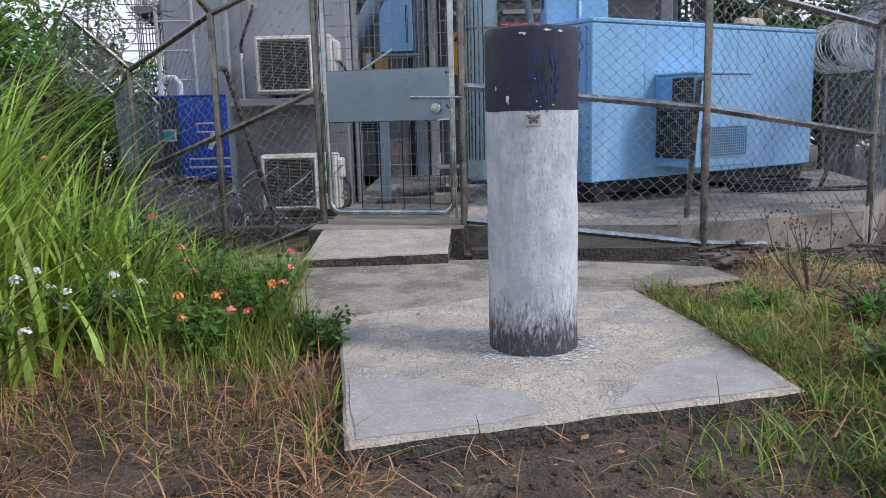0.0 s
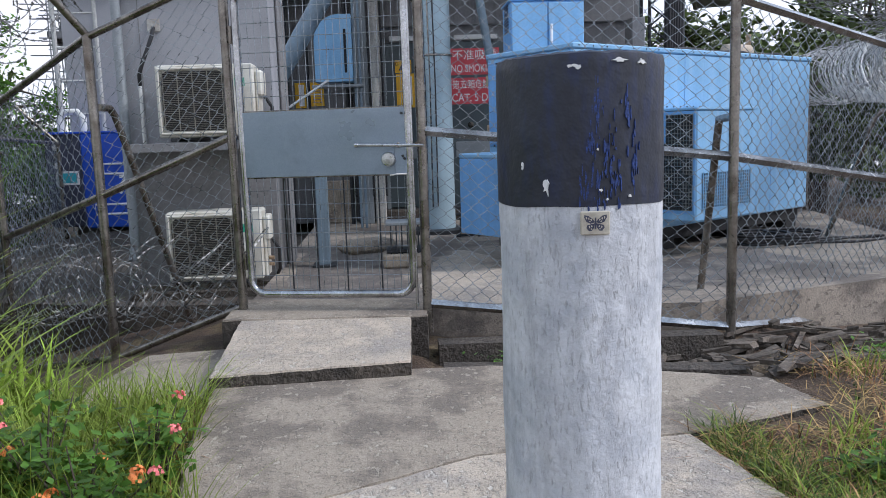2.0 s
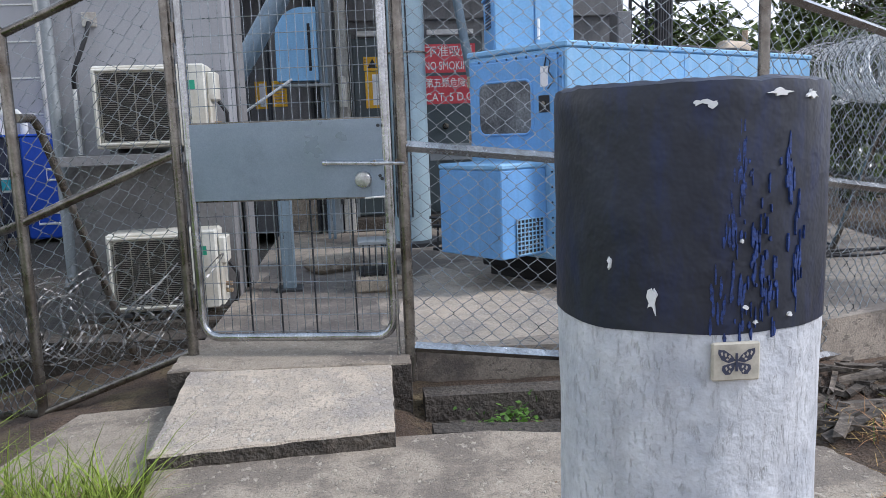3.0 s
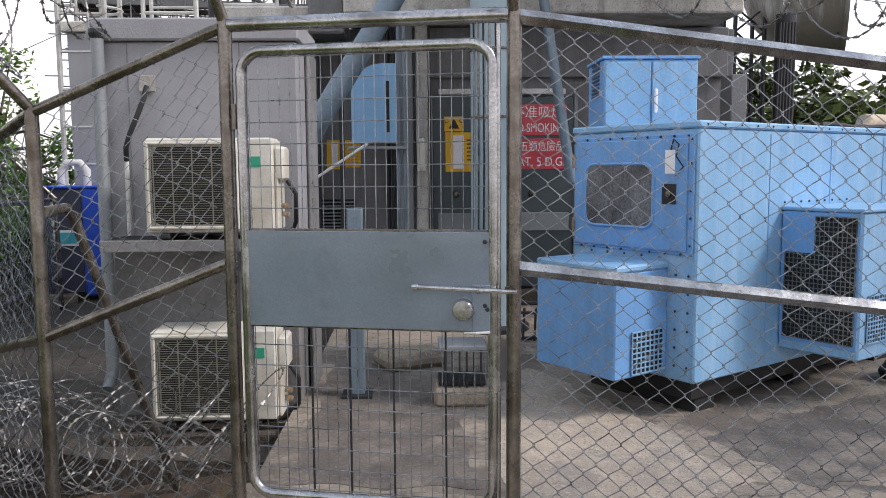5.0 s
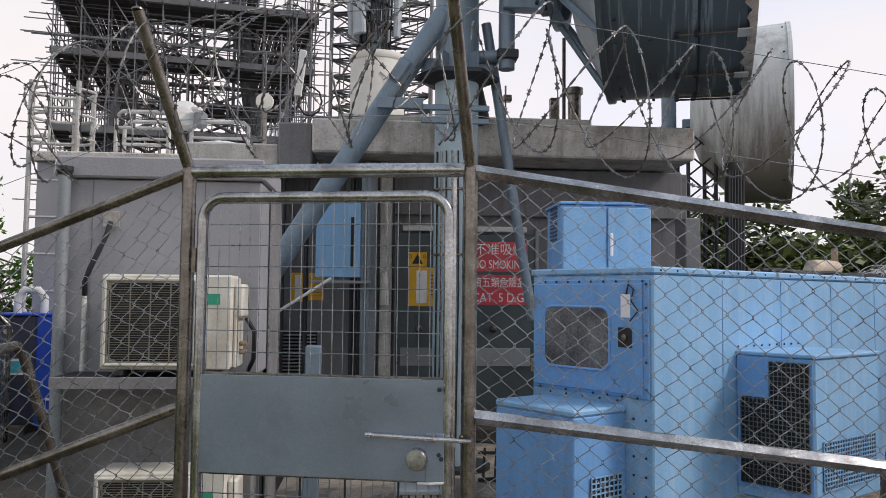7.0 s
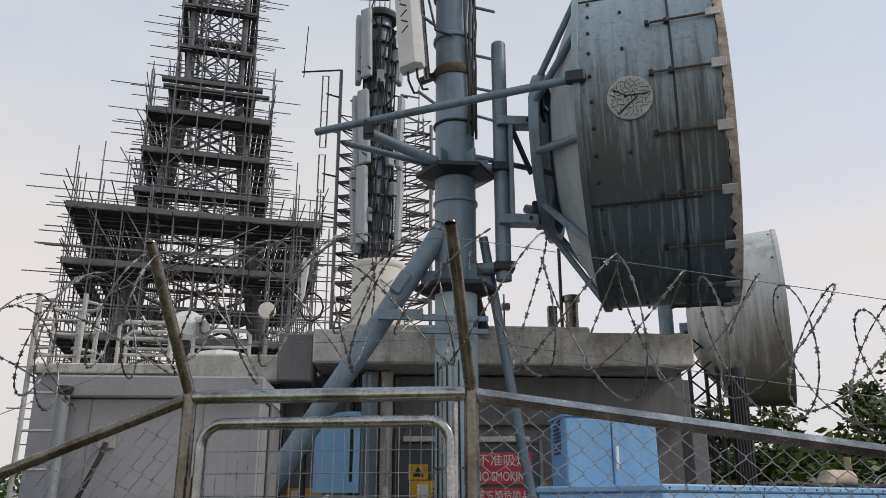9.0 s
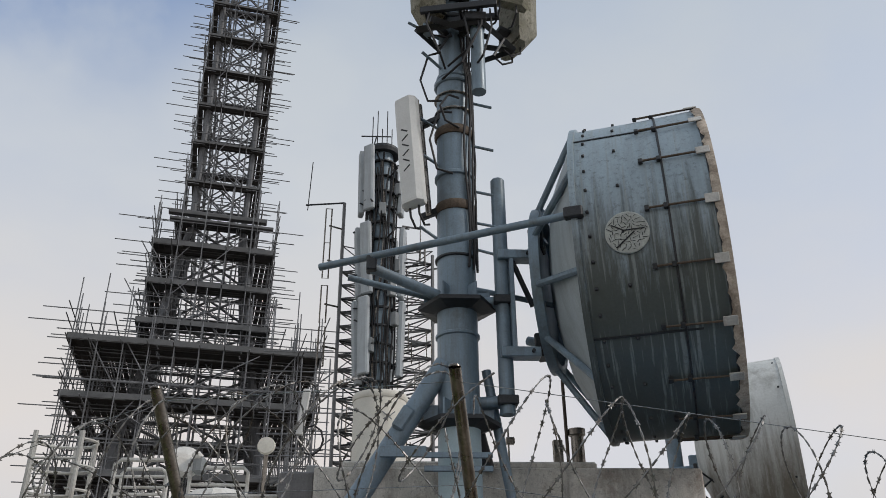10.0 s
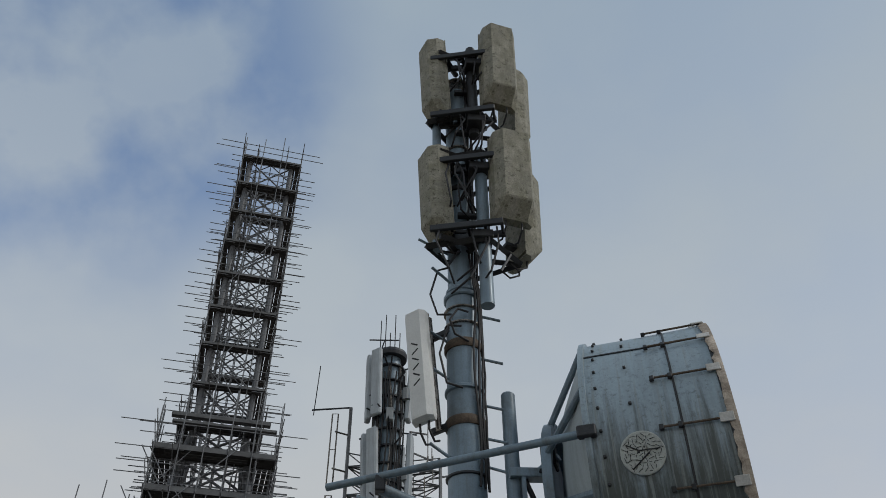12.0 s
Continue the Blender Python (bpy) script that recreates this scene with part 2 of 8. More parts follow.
M_BOLL_B = mat("black_band", (0.021, 0.024, 0.035), 0.5, var=0.3, scale=8, fine=22, bump=0.28, tint=(0.02, 0.022, 0.03), tint_amt=0.6, tint_scale=9, streak=(0.016, 0.026, 0.08), streak_amt=0.6, streak_scale=(26, 26, 7), bump_dist=0.012, spec=0.4)
M_SMEAR = mat("blue_smear", (0.016, 0.04, 0.16), 0.6, var=0.6, scale=90, fine=220, bump=0.2)
M_CHIP = flat("white_plaster", (0.7, 0.7, 0.68), 0.9)
M_BUFF = mat("buff_plate", (0.46, 0.42, 0.34), 0.7, var=0.25, scale=20, bump=0.05)
M_WALL = mat("grey_render", (0.30, 0.30, 0.315), 0.75, var=0.12, scale=1.6, fine=90, bump=0.2, streak=(0.22, 0.215, 0.215), streak_amt=0.45, streak_scale=(3, 3, 0.5), tint=(0.26, 0.26, 0.27), tint_amt=0.5, tint_scale=2)
M_WALLD = mat("lower_wall", (0.21, 0.205, 0.205), 0.85, var=0.2, scale=2, fine=50, bump=0.3, tint=(0.10, 0.09, 0.08), tint_amt=0.6)
M_BWALL = mat("dark_grey_render", (0.18, 0.18, 0.182), 0.8, var=0.2, scale=1.5, fine=50, bump=0.2, streak=(0.06, 0.06, 0.06), streak_amt=0.4)
M_DOOR = mat("grey_green_door", (0.062, 0.082, 0.088), 0.5, var=0.15, scale=2, fine=60, bump=0.05)
M_AC = mat("cream_enamel", (0.62, 0.60, 0.53), 0.5, var=0.10, scale=4, fine=60, bump=0.05, tint=(0.34, 0.28, 0.20), tint_amt=0.5, tint_scale=2.5, streak=(0.38, 0.33, 0.22), streak_amt=0.4)
M_GRILL = mat("grille_wire", (0.24, 0.225, 0.19), 0.6, var=0.25, scale=6, bump=0.0)
M_GREEN = flat("green_label", (0.02, 0.30, 0.18), 0.5)
M_WHITE = mat("white_paint", (0.66, 0.66, 0.64), 0.6, var=0.1, scale=6, bump=0.1, tint=(0.35, 0.30, 0.24), tint_amt=0.4, tint_scale=4)
M_RED = mat("red_sign", (0.60, 0.06, 0.075), 0.5, var=0.12, scale=5, bump=0.0)
M_SIGNW = flat("sign_white", (0.8, 0.78, 0.78), 0.5)
M_YEL = mat("yellow_label", (0.75, 0.42, 0.01), 0.5, var=0.1, scale=6, bump=0.0)
M_PRINT = flat("black_print", (0.02, 0.02, 0.02), 0.6)
M_MAST = mat("blue_grey_mast", (0.175, 0.24, 0.295), 0.45, 0.15, var=0.14, scale=3.5, fine=60, bump=0.08, tint=(0.10, 0.125, 0.14), tint_amt=0.6, tint_scale=2.6, streak=(0.11, 0.125, 0.13), streak_amt=0.5, streak_scale=(14, 14, 0.9))
M_MASTL = mat("pale_mast", (0.36, 0.47, 0.52), 0.5, 0.1, var=0.10, scale=2.5, fine=60, bump=0.08)
M_DKSTEEL = mat("dark_bracket", (0.035, 0.038, 0.042), 0.55, 0.4, var=0.3, scale=8, bump=0.1)
M_RUST = mat("rusty_collar", (0.10, 0.075, 0.055), 0.8, 0.2, var=0.4, scale=14, bump=0.2)
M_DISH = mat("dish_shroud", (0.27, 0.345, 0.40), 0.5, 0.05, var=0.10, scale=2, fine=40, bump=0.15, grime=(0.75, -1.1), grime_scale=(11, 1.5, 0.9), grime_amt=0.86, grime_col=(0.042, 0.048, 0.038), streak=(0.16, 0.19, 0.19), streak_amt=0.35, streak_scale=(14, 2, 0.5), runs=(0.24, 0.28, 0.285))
M_REFL = mat("reflector_back", (0.36, 0.41, 0.43), 0.55, 0.05, var=0.12, scale=3, bump=0.05, streak=(0.22, 0.25, 0.25), streak_amt=0.5)
M_BADGE = mat("badge_plate", (0.36, 0.39, 0.375), 0.6, var=0.2, scale=12, bump=0.2)
M_DISH2 = mat("pale_dish", (0.56, 0.575, 0.56), 0.6, 0.05, var=0.1, scale=2, fine=40, bump=0.08, streak=(0.16, 0.15, 0.13), streak_amt=0.5, streak_scale=(6, 6, 0.5), grime=(0.6, -1.5), grime_col=(0.17, 0.145, 0.11), grime_scale=(8, 1.5, 0.7), grime_amt=0.8)
M_TORN = mat("torn_radome", (0.45, 0.39, 0.325), 0.85, var=0.3, scale=5, bump=0.3, tint=(0.13, 0.10, 0.075), tint_amt=0.7, tint_scale=3, tint_cut=(0.46, 0.58))
M_ANT = mat("lichen_antenna", (0.27, 0.262, 0.215), 0.85, var=0.3, scale=6, fine=50, bump=0.6, tint=(0.17, 0.165, 0.115), tint_amt=0.7, tint_scale=5, tint_cut=(0.46, 0.62), streak=(0.13, 0.125, 0.09), streak_amt=0.5, streak_scale=(12, 12, 1.5), fleck=(0.05, 0.05, 0.03), fleck_amt=0.7, fleck_scale=16)
M_ANTW = mat("white_antenna", (0.60, 0.61, 0.60), 0.5, var=0.08, scale=4, bump=0.05)
M_PANELG = mat("grey_panel_antenna", (0.36, 0.40, 0.43), 0.55, var=0.12, scale=3, bump=0.05, streak=(0.22, 0.23, 0.23), streak_amt=0.5)
M_MEMBER = mat("galvanised_member", (0.17, 0.175, 0.18), 0.6, 0.3, var=0.3, scale=2, bump=0.0)
M_TOWER = mat("tower_steel", (0.14, 0.147, 0.158), 0.65, 0.2, var=0.25, scale=1.0, bump=0.0)
M_SCAF = mat("scaffold_tube", (0.175, 0.183, 0.195), 0.6, 0.25, var=0.3, scale=1.0, bump=0.0)
M_PLANK = mat("scaffold_boards", (0.05, 0.05, 0.05), 0.85, var=0.3, scale=1.5, bump=0.1, island=0.35)
M_PLANKL = mat("toe_board", (0.115, 0.12, 0.125), 0.85, var=0.3, scale=1.5, bump=0.1)
M_TANK = mat("cream_tank", (0.56, 0.545, 0.49), 0.6, var=0.1, scale=2, bump=0.05)
M_ROYAL = mat("royal_blue_panel", (0.015, 0.075, 0.50), 0.45, var=0.12, scale=3, bump=0.03)
M_NAVY = mat("slate_blue_panel", (0.045, 0.05, 0.085), 0.5, var=0.2, scale=3, bump=0.05)
M_CYAN = flat("cyan_label", (0.06, 0.42, 0.52), 0.4)
M_BRASS = mat("tarnished_brass", (0.40, 0.30, 0.20), 0.4, 0.6, var=0.3, scale=15, bump=0.05)
M_GRASS = mat("green_grass", (0.31, 0.44, 0.055), 0.5, var=0.3, scale=2, bump=0.0, island=0.6, spec=0.35, tint=(0.33, 0.36, 0.06), tint_amt=0.7, tint_scale=2.5)
M_GRASSY = mat("yellow_green_grass", (0.25, 0.32, 0.05), 0.55, var=0.25, scale=3, bump=0.0, island=0.5, spec=0.3)
M_STRAW = mat("dry_straw", (0.29, 0.16, 0.078), 0.85, var=0.3, scale=4, bump=0.0, island=0.75, spec=0.2)
M_LEAF = mat("shrub_leaf", (0.11, 0.22, 0.035), 0.5, var=0.3, scale=4, bump=0.0, island=0.5, spec=0.3)
M_TREE = mat("tree_leaf", (0.08, 0.11, 0.028), 0.55, var=0.35, scale=0.8, bump=0.0, island=0.65, spec=0.35)
M_BARK = mat("bark", (0.09, 0.07, 0.055), 0.9, var=0.35, scale=8, bump=0.5)
M_ORANGE = mat("orange_petal", (0.9, 0.30, 0.09), 0.6, var=0.2, scale=30, bump=0.0, island=0.3)
M_PINK = mat("pink_petal", (0.85, 0.22, 0.22), 0.6, var=0.2, scale=30, bump=0.0, island=0.3)
M_PETALW = flat("white_petal", (0.75, 0.75, 0.68), 0.6)

M_GREYPATCH = mat("grey_patch", (0.35, 0.31, 0.275), 0.85, var=0.16, scale=6, fine=90, bump=0.35, tint=(0.42, 0.38, 0.33), tint_amt=0.6, tint_scale=5, fleck=(0.5, 0.47, 0.43), fleck_amt=0.35, fleck_scale=45)
M_DARKCONC = mat("dark_mottled_concrete", (0.135, 0.115, 0.10), 0.7, var=0.35, scale=4, fine=70, bump=0.4, tint=(0.24, 0.205, 0.17), tint_amt=0.9, tint_scale=3.2, tint_cut=(0.47, 0.62), streak=(0.075, 0.065, 0.058), streak_amt=0.7, streak_scale=(5, 5, 5), fleck=(0.30, 0.27, 0.235), fleck_amt=0.4, fleck_scale=34)
M_RAILW = mat("weathered_white_rail", (0.46, 0.46, 0.44), 0.6, var=0.2, scale=6, bump=0.1, tint=(0.25, 0.21, 0.17), tint_amt=0.5, tint_scale=5)
M_FLAKE = mat("paint_flakes", (0.53, 0.51, 0.48), 0.9, var=0.2, scale=12, bump=0.2, island=0.25)
M_ROT = mat("rotten_wood", (0.085, 0.068, 0.052), 0.95, var=0.5, scale=9, fine=50, bump=0.8, streak=(0.20, 0.17, 0.14), streak_amt=0.7, streak_scale=(3, 30, 30), island=0.5)
M_GRASSD = mat("dull_green_grass", (0.085, 0.135, 0.028), 0.55, var=0.3, scale=3, bump=0.0, island=0.6, spec=0.3)
M_STRAWG = mat("golden_straw", (0.40, 0.27, 0.11), 0.85, var=0.3, scale=4, bump=0.0, island=0.6, spec=0.2)
M_LAG = mat("buff_lagging", (0.46, 0.38, 0.29), 0.8, var=0.25, scale=9, bump=0.3)

def thin(m, share):
    """Lets light through a leaf: part of it passes to the far side."""
    nt = m.node_tree
    bs, out = nt.nodes["Principled BSDF"], nt.nodes["Material Output"]
    tr, mx = nt.nodes.new("ShaderNodeBsdfTranslucent"), nt.nodes.new("ShaderNodeMixShader")
    link(nt, bs.inputs["Base Color"].links[0].from_socket, tr.inputs["Color"])
    mx.inputs["Fac"].default_value = share
    link(nt, bs.outputs["BSDF"], mx.inputs[1])
    link(nt, tr.outputs["BSDF"], mx.inputs[2])
    link(nt, mx.outputs["Shader"], out.inputs["Surface"])


for m_ in (M_GRASS, M_GRASSY, M_LEAF, M_GRASSD):
    thin(m_, 0.32)
M_BOXG = mat("grey_cabinet", (0.22, 0.24, 0.25), 0.5, var=0.12, scale=3, bump=0.05)


# ---- builders ----
class MB:
    """Gathers vertices and faces of one mesh."""

    def __init__(self):
        self.v, self.f = [], []

    def add(self, vs, fs):
        k = len(self.v)
        self.v.extend(tuple(p) for p in vs)
        self.f.extend(tuple(i + k for i in f) for f in fs)
        return self

    def box(self, c, s, ch=0.0, m=None):
        """A box at c with sides s, its edges chamfered by ch, optionally turned by the 3x3 or 4x4 matrix m about c."""
        hx, hy, hz = s[0] / 2, s[1] / 2, s[2] / 2
        if ch <= 0:
            vs = [Vector((x * hx, y * hy, z * hz)) for x in (-1, 1) for y in (-1, 1) for z in (-1, 1)]
            fs = [(0, 1, 3, 2), (4, 6, 7, 5), (0, 4, 5, 1), (2, 3, 7, 6), (0, 2, 6, 4), (1, 5, 7, 3)]
        else:
            ch = min(ch, hx * 0.9, hy * 0.9, hz * 0.9)
            vs, fs, idx = [], [], {}
            for x in (-1, 1):
                for y in (-1, 1):
                    for z in (-1, 1):
                        for a in range(3):
                            p = [x * (hx - ch), y * (hy - ch), z * (hz - ch)]
                            p[a] = (x * hx, y * hy, z * hz)[a]
                            idx[x, y, z, a] = len(vs)
                            vs.append(Vector(p))
            for a in range(3):
                b, c2 = (a + 1) % 3, (a + 2) % 3
                for sg in (-1, 1):
                    q = []
                    for u, w in ((-1, -1), (1, -1), (1, 1), (-1, 1)):
                        k = [0, 0, 0]
                        k[a], k[b], k[c2] = sg, u, w
                        q.append(idx[(*k, a)])
                    fs.append(tuple(q if sg > 0 else q[::-1]))
                for u in (-1, 1):
                    for w in (-1, 1):
                        k1, k2 = [0, 0, 0], [0, 0, 0]
                        k1[a], k1[b], k1[c2] = -1, u, w
                        k2[a], k2[b], k2[c2] = 1, u, w
                        q = (idx[(*k1, b)], idx[(*k2, b)], idx[(*k2, c2)], idx[(*k1, c2)])
                        fs.append(q if u * w < 0 else q[::-1])
            for x in (-1, 1):
                for y in (-1, 1):
                    for z in (-1, 1):
                        q = tuple(idx[x, y, z, a] for a in range(3))
                        fs.append(q if x * y * z > 0 else q[::-1])
        if m is not None:
            m3 = m.to_3x3()
            vs = [m3 @ p for p in vs]
        c = Vector(c)
        return self.add([p + c for p in vs], fs)

    def path(self, pts, r, n=8, caps=True, closed=False):
        """A tube along pts; r is one radius or one for each point."""
        pts = [Vector(p) for p in pts]
        rs = r if isinstance(r, (list, tuple)) else [r] * len(pts)
        k0, up = len(self.v), None
        for i, p in enumerate(pts):
            a = pts[i - 1] if i or closed else p
            b = pts[(i + 1) % len(pts)] if i < len(pts) - 1 or closed else p
            d = (b - a).normalized()
            if up is None:
                up = d.orthogonal().normalized()
            up = (up - d * up.dot(d))
            up = up.normalized() if up.length > 1e-6 else d.orthogonal().normalized()
            w = d.cross(up)
            for j in range(n):
                t = 2 * math.pi * (j + 0.5) / n
                self.v.append(tuple(p + (up * math.cos(t) + w * math.sin(t)) * rs[i]))
        m = len(pts)
        for i in range(m if closed else m - 1):
            for j in range(n):
                a, b = k0 + i * n, k0 + ((i + 1) % m) * n
                self.f.append((a + j, a + (j + 1) % n, b + (j + 1) % n, b + j))
        if caps and not closed:
            self.f.append(tuple(range(k0 + n - 1, k0 - 1, -1)))
            self.f.append(tuple(range(k0 + (m - 1) * n, k0 + m * n)))
        return self

    def tube(self, a, b, r, n=8, r2=None):
        return self.path([a, b], [r, r if r2 is None else r2], n)

    def lathe(self, prof, c=(0, 0, 0), n=32, m=None):
        """Turns (radius, height) pairs about the z axis."""
        k0, c = len(self.v), Vector(c)
        for r, z in prof:
            for j in range(n):
                t = 2 * math.pi * j / n
                p = Vector((r * math.cos(t), r * math.sin(t), z))
                self.v.append(tuple((m.to_3x3() @ p if m else p) + c))
        for i in range(len(prof) - 1):
            for j in range(n):
                a, b = k0 + i * n, k0 + (i + 1) * n
                self.f.append((a + j, a + (j + 1) % n, b + (j + 1) % n, b + j))
        if prof[0][0] > 1e-4:
            self.f.append(tuple(range(k0 + n - 1, k0 - 1, -1)))
        if prof[-1][0] > 1e-4:
            k = k0 + (len(prof) - 1) * n
            self.f.append(tuple(range(k, k + n)))
        return self

    def prism(self, poly, z0, z1):
        """A prism over a plan polygon; z1 is one height or one for each corner."""
        n = len(poly)
        zt = z1 if isinstance(z1, (list, tuple)) else [z1] * n
        vs = [(x, y, z0) for x, y in poly] + [(x, y, z) for (x, y), z in zip(poly, zt)]
        fs = [tuple(range(n - 1, -1, -1)), tuple(range(n, 2 * n))]
        fs += [(i, (i + 1) % n, n + (i + 1) % n, n + i) for i in range(n)]
        return self.add(vs, fs)

    def quad(self, a, b, c, d):
        return self.add([a, b, c, d], [(0, 1, 2, 3)])

    def mesh(self, name, material, smooth=False):
        me = bpy.data.meshes.new(name)
        me.from_pydata(self.v, [], self.f)
        me.materials.append(material)
        if smooth:
            me.shade_smooth()
            me.set_sharp_from_angle(angle=radians(40))
        me.update()
        return me


def thing(name, label, category, at=(0, 0, 0), rz=0.0, group="", kind="", parent=None):
    ob = new(name)
    ob.matrix_basis = pose(*at, 0, 0, rz)
    ob.empty_display_size = 0.1
    return tagged(ob, label, category, group, kind)


def part(name, mb, material, parent, label="", smooth=False, kind=""):
    ob = new(name, mb.mesh(name, material, smooth))
    ob.parent = parent
    return tagged(ob, label, kind=kind)


def solo(name, mb, material, label, category, smooth=False, group="", kind=""):
    """A thing that is one mesh."""
    return tagged(new(name, mb.mesh(name, material, smooth)), label, category, group, kind)


def text_part(words, size, m, material, parent, name="lettering", depth=0.0015, width=None):
    cu = bpy.data.curves.new(name, "FONT")
    cu.body, cu.size, cu.extrude, cu.align_x, cu.align_y = words, size, depth, "CENTER", "CENTER"
    tmp = bpy.data.objects.new(name, cu)
    scene.collection.objects.link(tmp)
    dg = bpy.context.evaluated_depsgraph_get()
    me = bpy.data.meshes.new_from_object(tmp.evaluated_get(dg))
    bpy.data.objects.remove(tmp)
    if width and len(me.vertices):
        xs = [v.co.x for v in me.vertices]
        k = width / max(1e-6, max(xs) - min(xs))
        for v in me.vertices:
            v.co.x *= k
    me.materials.clear()
    me.materials.append(material)
    ob = new(name, me)
    ob.parent = parent
    ob.matrix_basis = m
    return ob


def lerp(a, b, t):
    return a + (b - a) * t


def smooth01(a, b, x):
    t = max(0.0, min(1.0, (x - a) / (b - a)))
    return t * t * (3 - 2 * t)


R = random.Random(7)

# ---- ground ----
PAD_Z = 0.15


def ground_z(x, y):
    z = lerp(-0.52, -0.03, smooth01(0.4, 3.35, y))
    z += 0.10 * smooth01(-0.75, -1.5, x) * smooth01(1.5, 3.5, y) * (1 - smooth01(5.0, 6.6, y))
    z -= 0.38 * smooth01(-1.0, -3.2, x) * smooth01(6.0, 8.0, y)
    z -= 0.20 * smooth01(1.8, 4.2, x) * smooth01(5.0, 7.5, y)
    z -= 0.10 * smooth01(6.3, 6.6, y) * (1 - smooth01(6.9, 7.2, y)) * smooth01(0.0, 0.3, x)
    z += 0.06 * smooth01(1.3, 2.4, x) * smooth01(2.2, 4.0, y) * (1 - smooth01(5.0, 6.2, y))
    z += 0.032 * (1 - smooth01(4.2, 5.0, y)) * smooth01(2.6, 3.3, y)
    z += 0.045 * smooth01(0.8, 1.25, x) * (1 - smooth01(2.4, 3.4, x)) * smooth01(3.8, 4.4, y) * (1 - smooth01(6.0, 6.4, y))
    far = math.hypot(x, y - 8)
    z -= max(0.0, far - 24) * 0.22
    near = 1 - smooth01(10, 30, far)
    return z + near * 0.05 * (noise.noise((x * 1.3, y * 1.3, 0.0)) + 0.4 * noise.noise((x * 5, y * 5, 3.0)))


def build_ground():
    def axis(lo, hi):
        a = [lo + (hi - lo) * i / 110 for i in range(111)]
        step, lo2, hi2 = (hi - lo) / 110, lo, hi
        while hi2 < 900:
            step *= 1.3
            lo2, hi2 = lo2 - step, hi2 + step
            a = [lo2] + a + [hi2]
        return a
    xs, ys = axis(-5, 6), axis(-1.0, 11)
    mb = MB()
    mb.v = [(x, y, ground_z(x, y)) for y in ys for x in xs]
    w = len(xs)
    mb.f = [(j * w + i, j * w + i + 1, (j + 1) * w + i + 1, (j + 1) * w + i) for j in range(len(ys) - 1) for i in range(w - 1)]
    solo("ground", mb, M_GROUND, "bare brown earth with dry litter, falling away round the hilltop", "ground", True, kind="structure")


build_ground()


def on_slab(x, y):
    if 3.2 < y < 5.3 and x > -0.30 - 0.145 * (y - 3.26) - 0.01 and x < 1.27 - 0.13 * (y - 3.67) and y > 3.26 + 0.26 * (x + 0.29):
        return True
    if 4.85 < y < 6.45 and x > -0.80 - 0.10 * (y - 4.95) and x < 1.7 and (y > 4.86 + 0.38 * (x + 0.52) if x < 1.1 else y > 5.35):
        return True
    return 6.1 < y < 7.7 and -1.7 < x < 0.3


def rough_slab(name, poly, z0, z1, material, label, seed, divide=14):
    """A cast slab with a chipped, slightly uneven rim; z1 is a function of x, y."""
    rr = random.Random(seed)
    pts = []
    for i, (x, y) in enumerate(poly):
        x2, y2 = poly[(i + 1) % len(poly)]
        for k in range(divide):
            t = k / divide
            j = 0.0 if k == 0 else 0.005
            pts.append((lerp(x, x2, t) + rr.uniform(-j, j), lerp(y, y2, t) + rr.uniform(-j, j)))
    n = len(pts)
    cx, cy = sum(p[0] for p in pts) / n, sum(p[1] for p in pts) / n
    mb = MB()
    low = [(x, y, z0) for x, y in pts]
    rim = [(x, y, z1(x, y) - 0.009 + rr.uniform(-0.003, 0.002)) for x, y in pts]
    ins = [(lerp(x, cx, 0.012) + rr.uniform(-.003, .003), lerp(y, cy, 0.012), z1(x, y)) for x, y in pts]
    vs = low + rim + ins
    fs = [tuple(range(n - 1, -1, -1)), tuple(range(2 * n, 3 * n))]
    for i in range(n):
        j = (i + 1) % n
        fs += [(i, j, n + j, n + i), (n + i, n + j, 2 * n + j, 2 * n + i)]
    mb.add(vs, fs)
    ob = solo(name, mb, material, label, "pavement", kind="structure")
    # sides below the bevelled rim take the darker M_DITCH
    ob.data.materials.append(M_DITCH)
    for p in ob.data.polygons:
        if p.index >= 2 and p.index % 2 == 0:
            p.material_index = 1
    return ob


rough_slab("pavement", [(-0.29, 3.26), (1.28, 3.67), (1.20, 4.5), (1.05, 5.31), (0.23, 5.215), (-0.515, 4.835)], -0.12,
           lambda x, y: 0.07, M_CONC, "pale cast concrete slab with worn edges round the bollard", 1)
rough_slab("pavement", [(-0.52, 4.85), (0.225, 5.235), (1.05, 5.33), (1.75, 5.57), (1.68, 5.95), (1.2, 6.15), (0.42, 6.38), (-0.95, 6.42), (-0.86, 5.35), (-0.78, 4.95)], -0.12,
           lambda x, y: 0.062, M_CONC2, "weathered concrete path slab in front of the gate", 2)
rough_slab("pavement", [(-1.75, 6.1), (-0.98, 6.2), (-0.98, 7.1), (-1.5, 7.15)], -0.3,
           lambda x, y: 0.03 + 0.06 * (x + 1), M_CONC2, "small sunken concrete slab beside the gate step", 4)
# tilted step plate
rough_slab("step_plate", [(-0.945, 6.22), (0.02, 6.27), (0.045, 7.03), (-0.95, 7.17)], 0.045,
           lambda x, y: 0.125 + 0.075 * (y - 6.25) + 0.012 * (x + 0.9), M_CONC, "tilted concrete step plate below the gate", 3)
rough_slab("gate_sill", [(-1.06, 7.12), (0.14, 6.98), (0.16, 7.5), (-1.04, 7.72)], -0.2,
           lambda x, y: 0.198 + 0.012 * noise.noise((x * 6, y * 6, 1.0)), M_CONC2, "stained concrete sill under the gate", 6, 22)


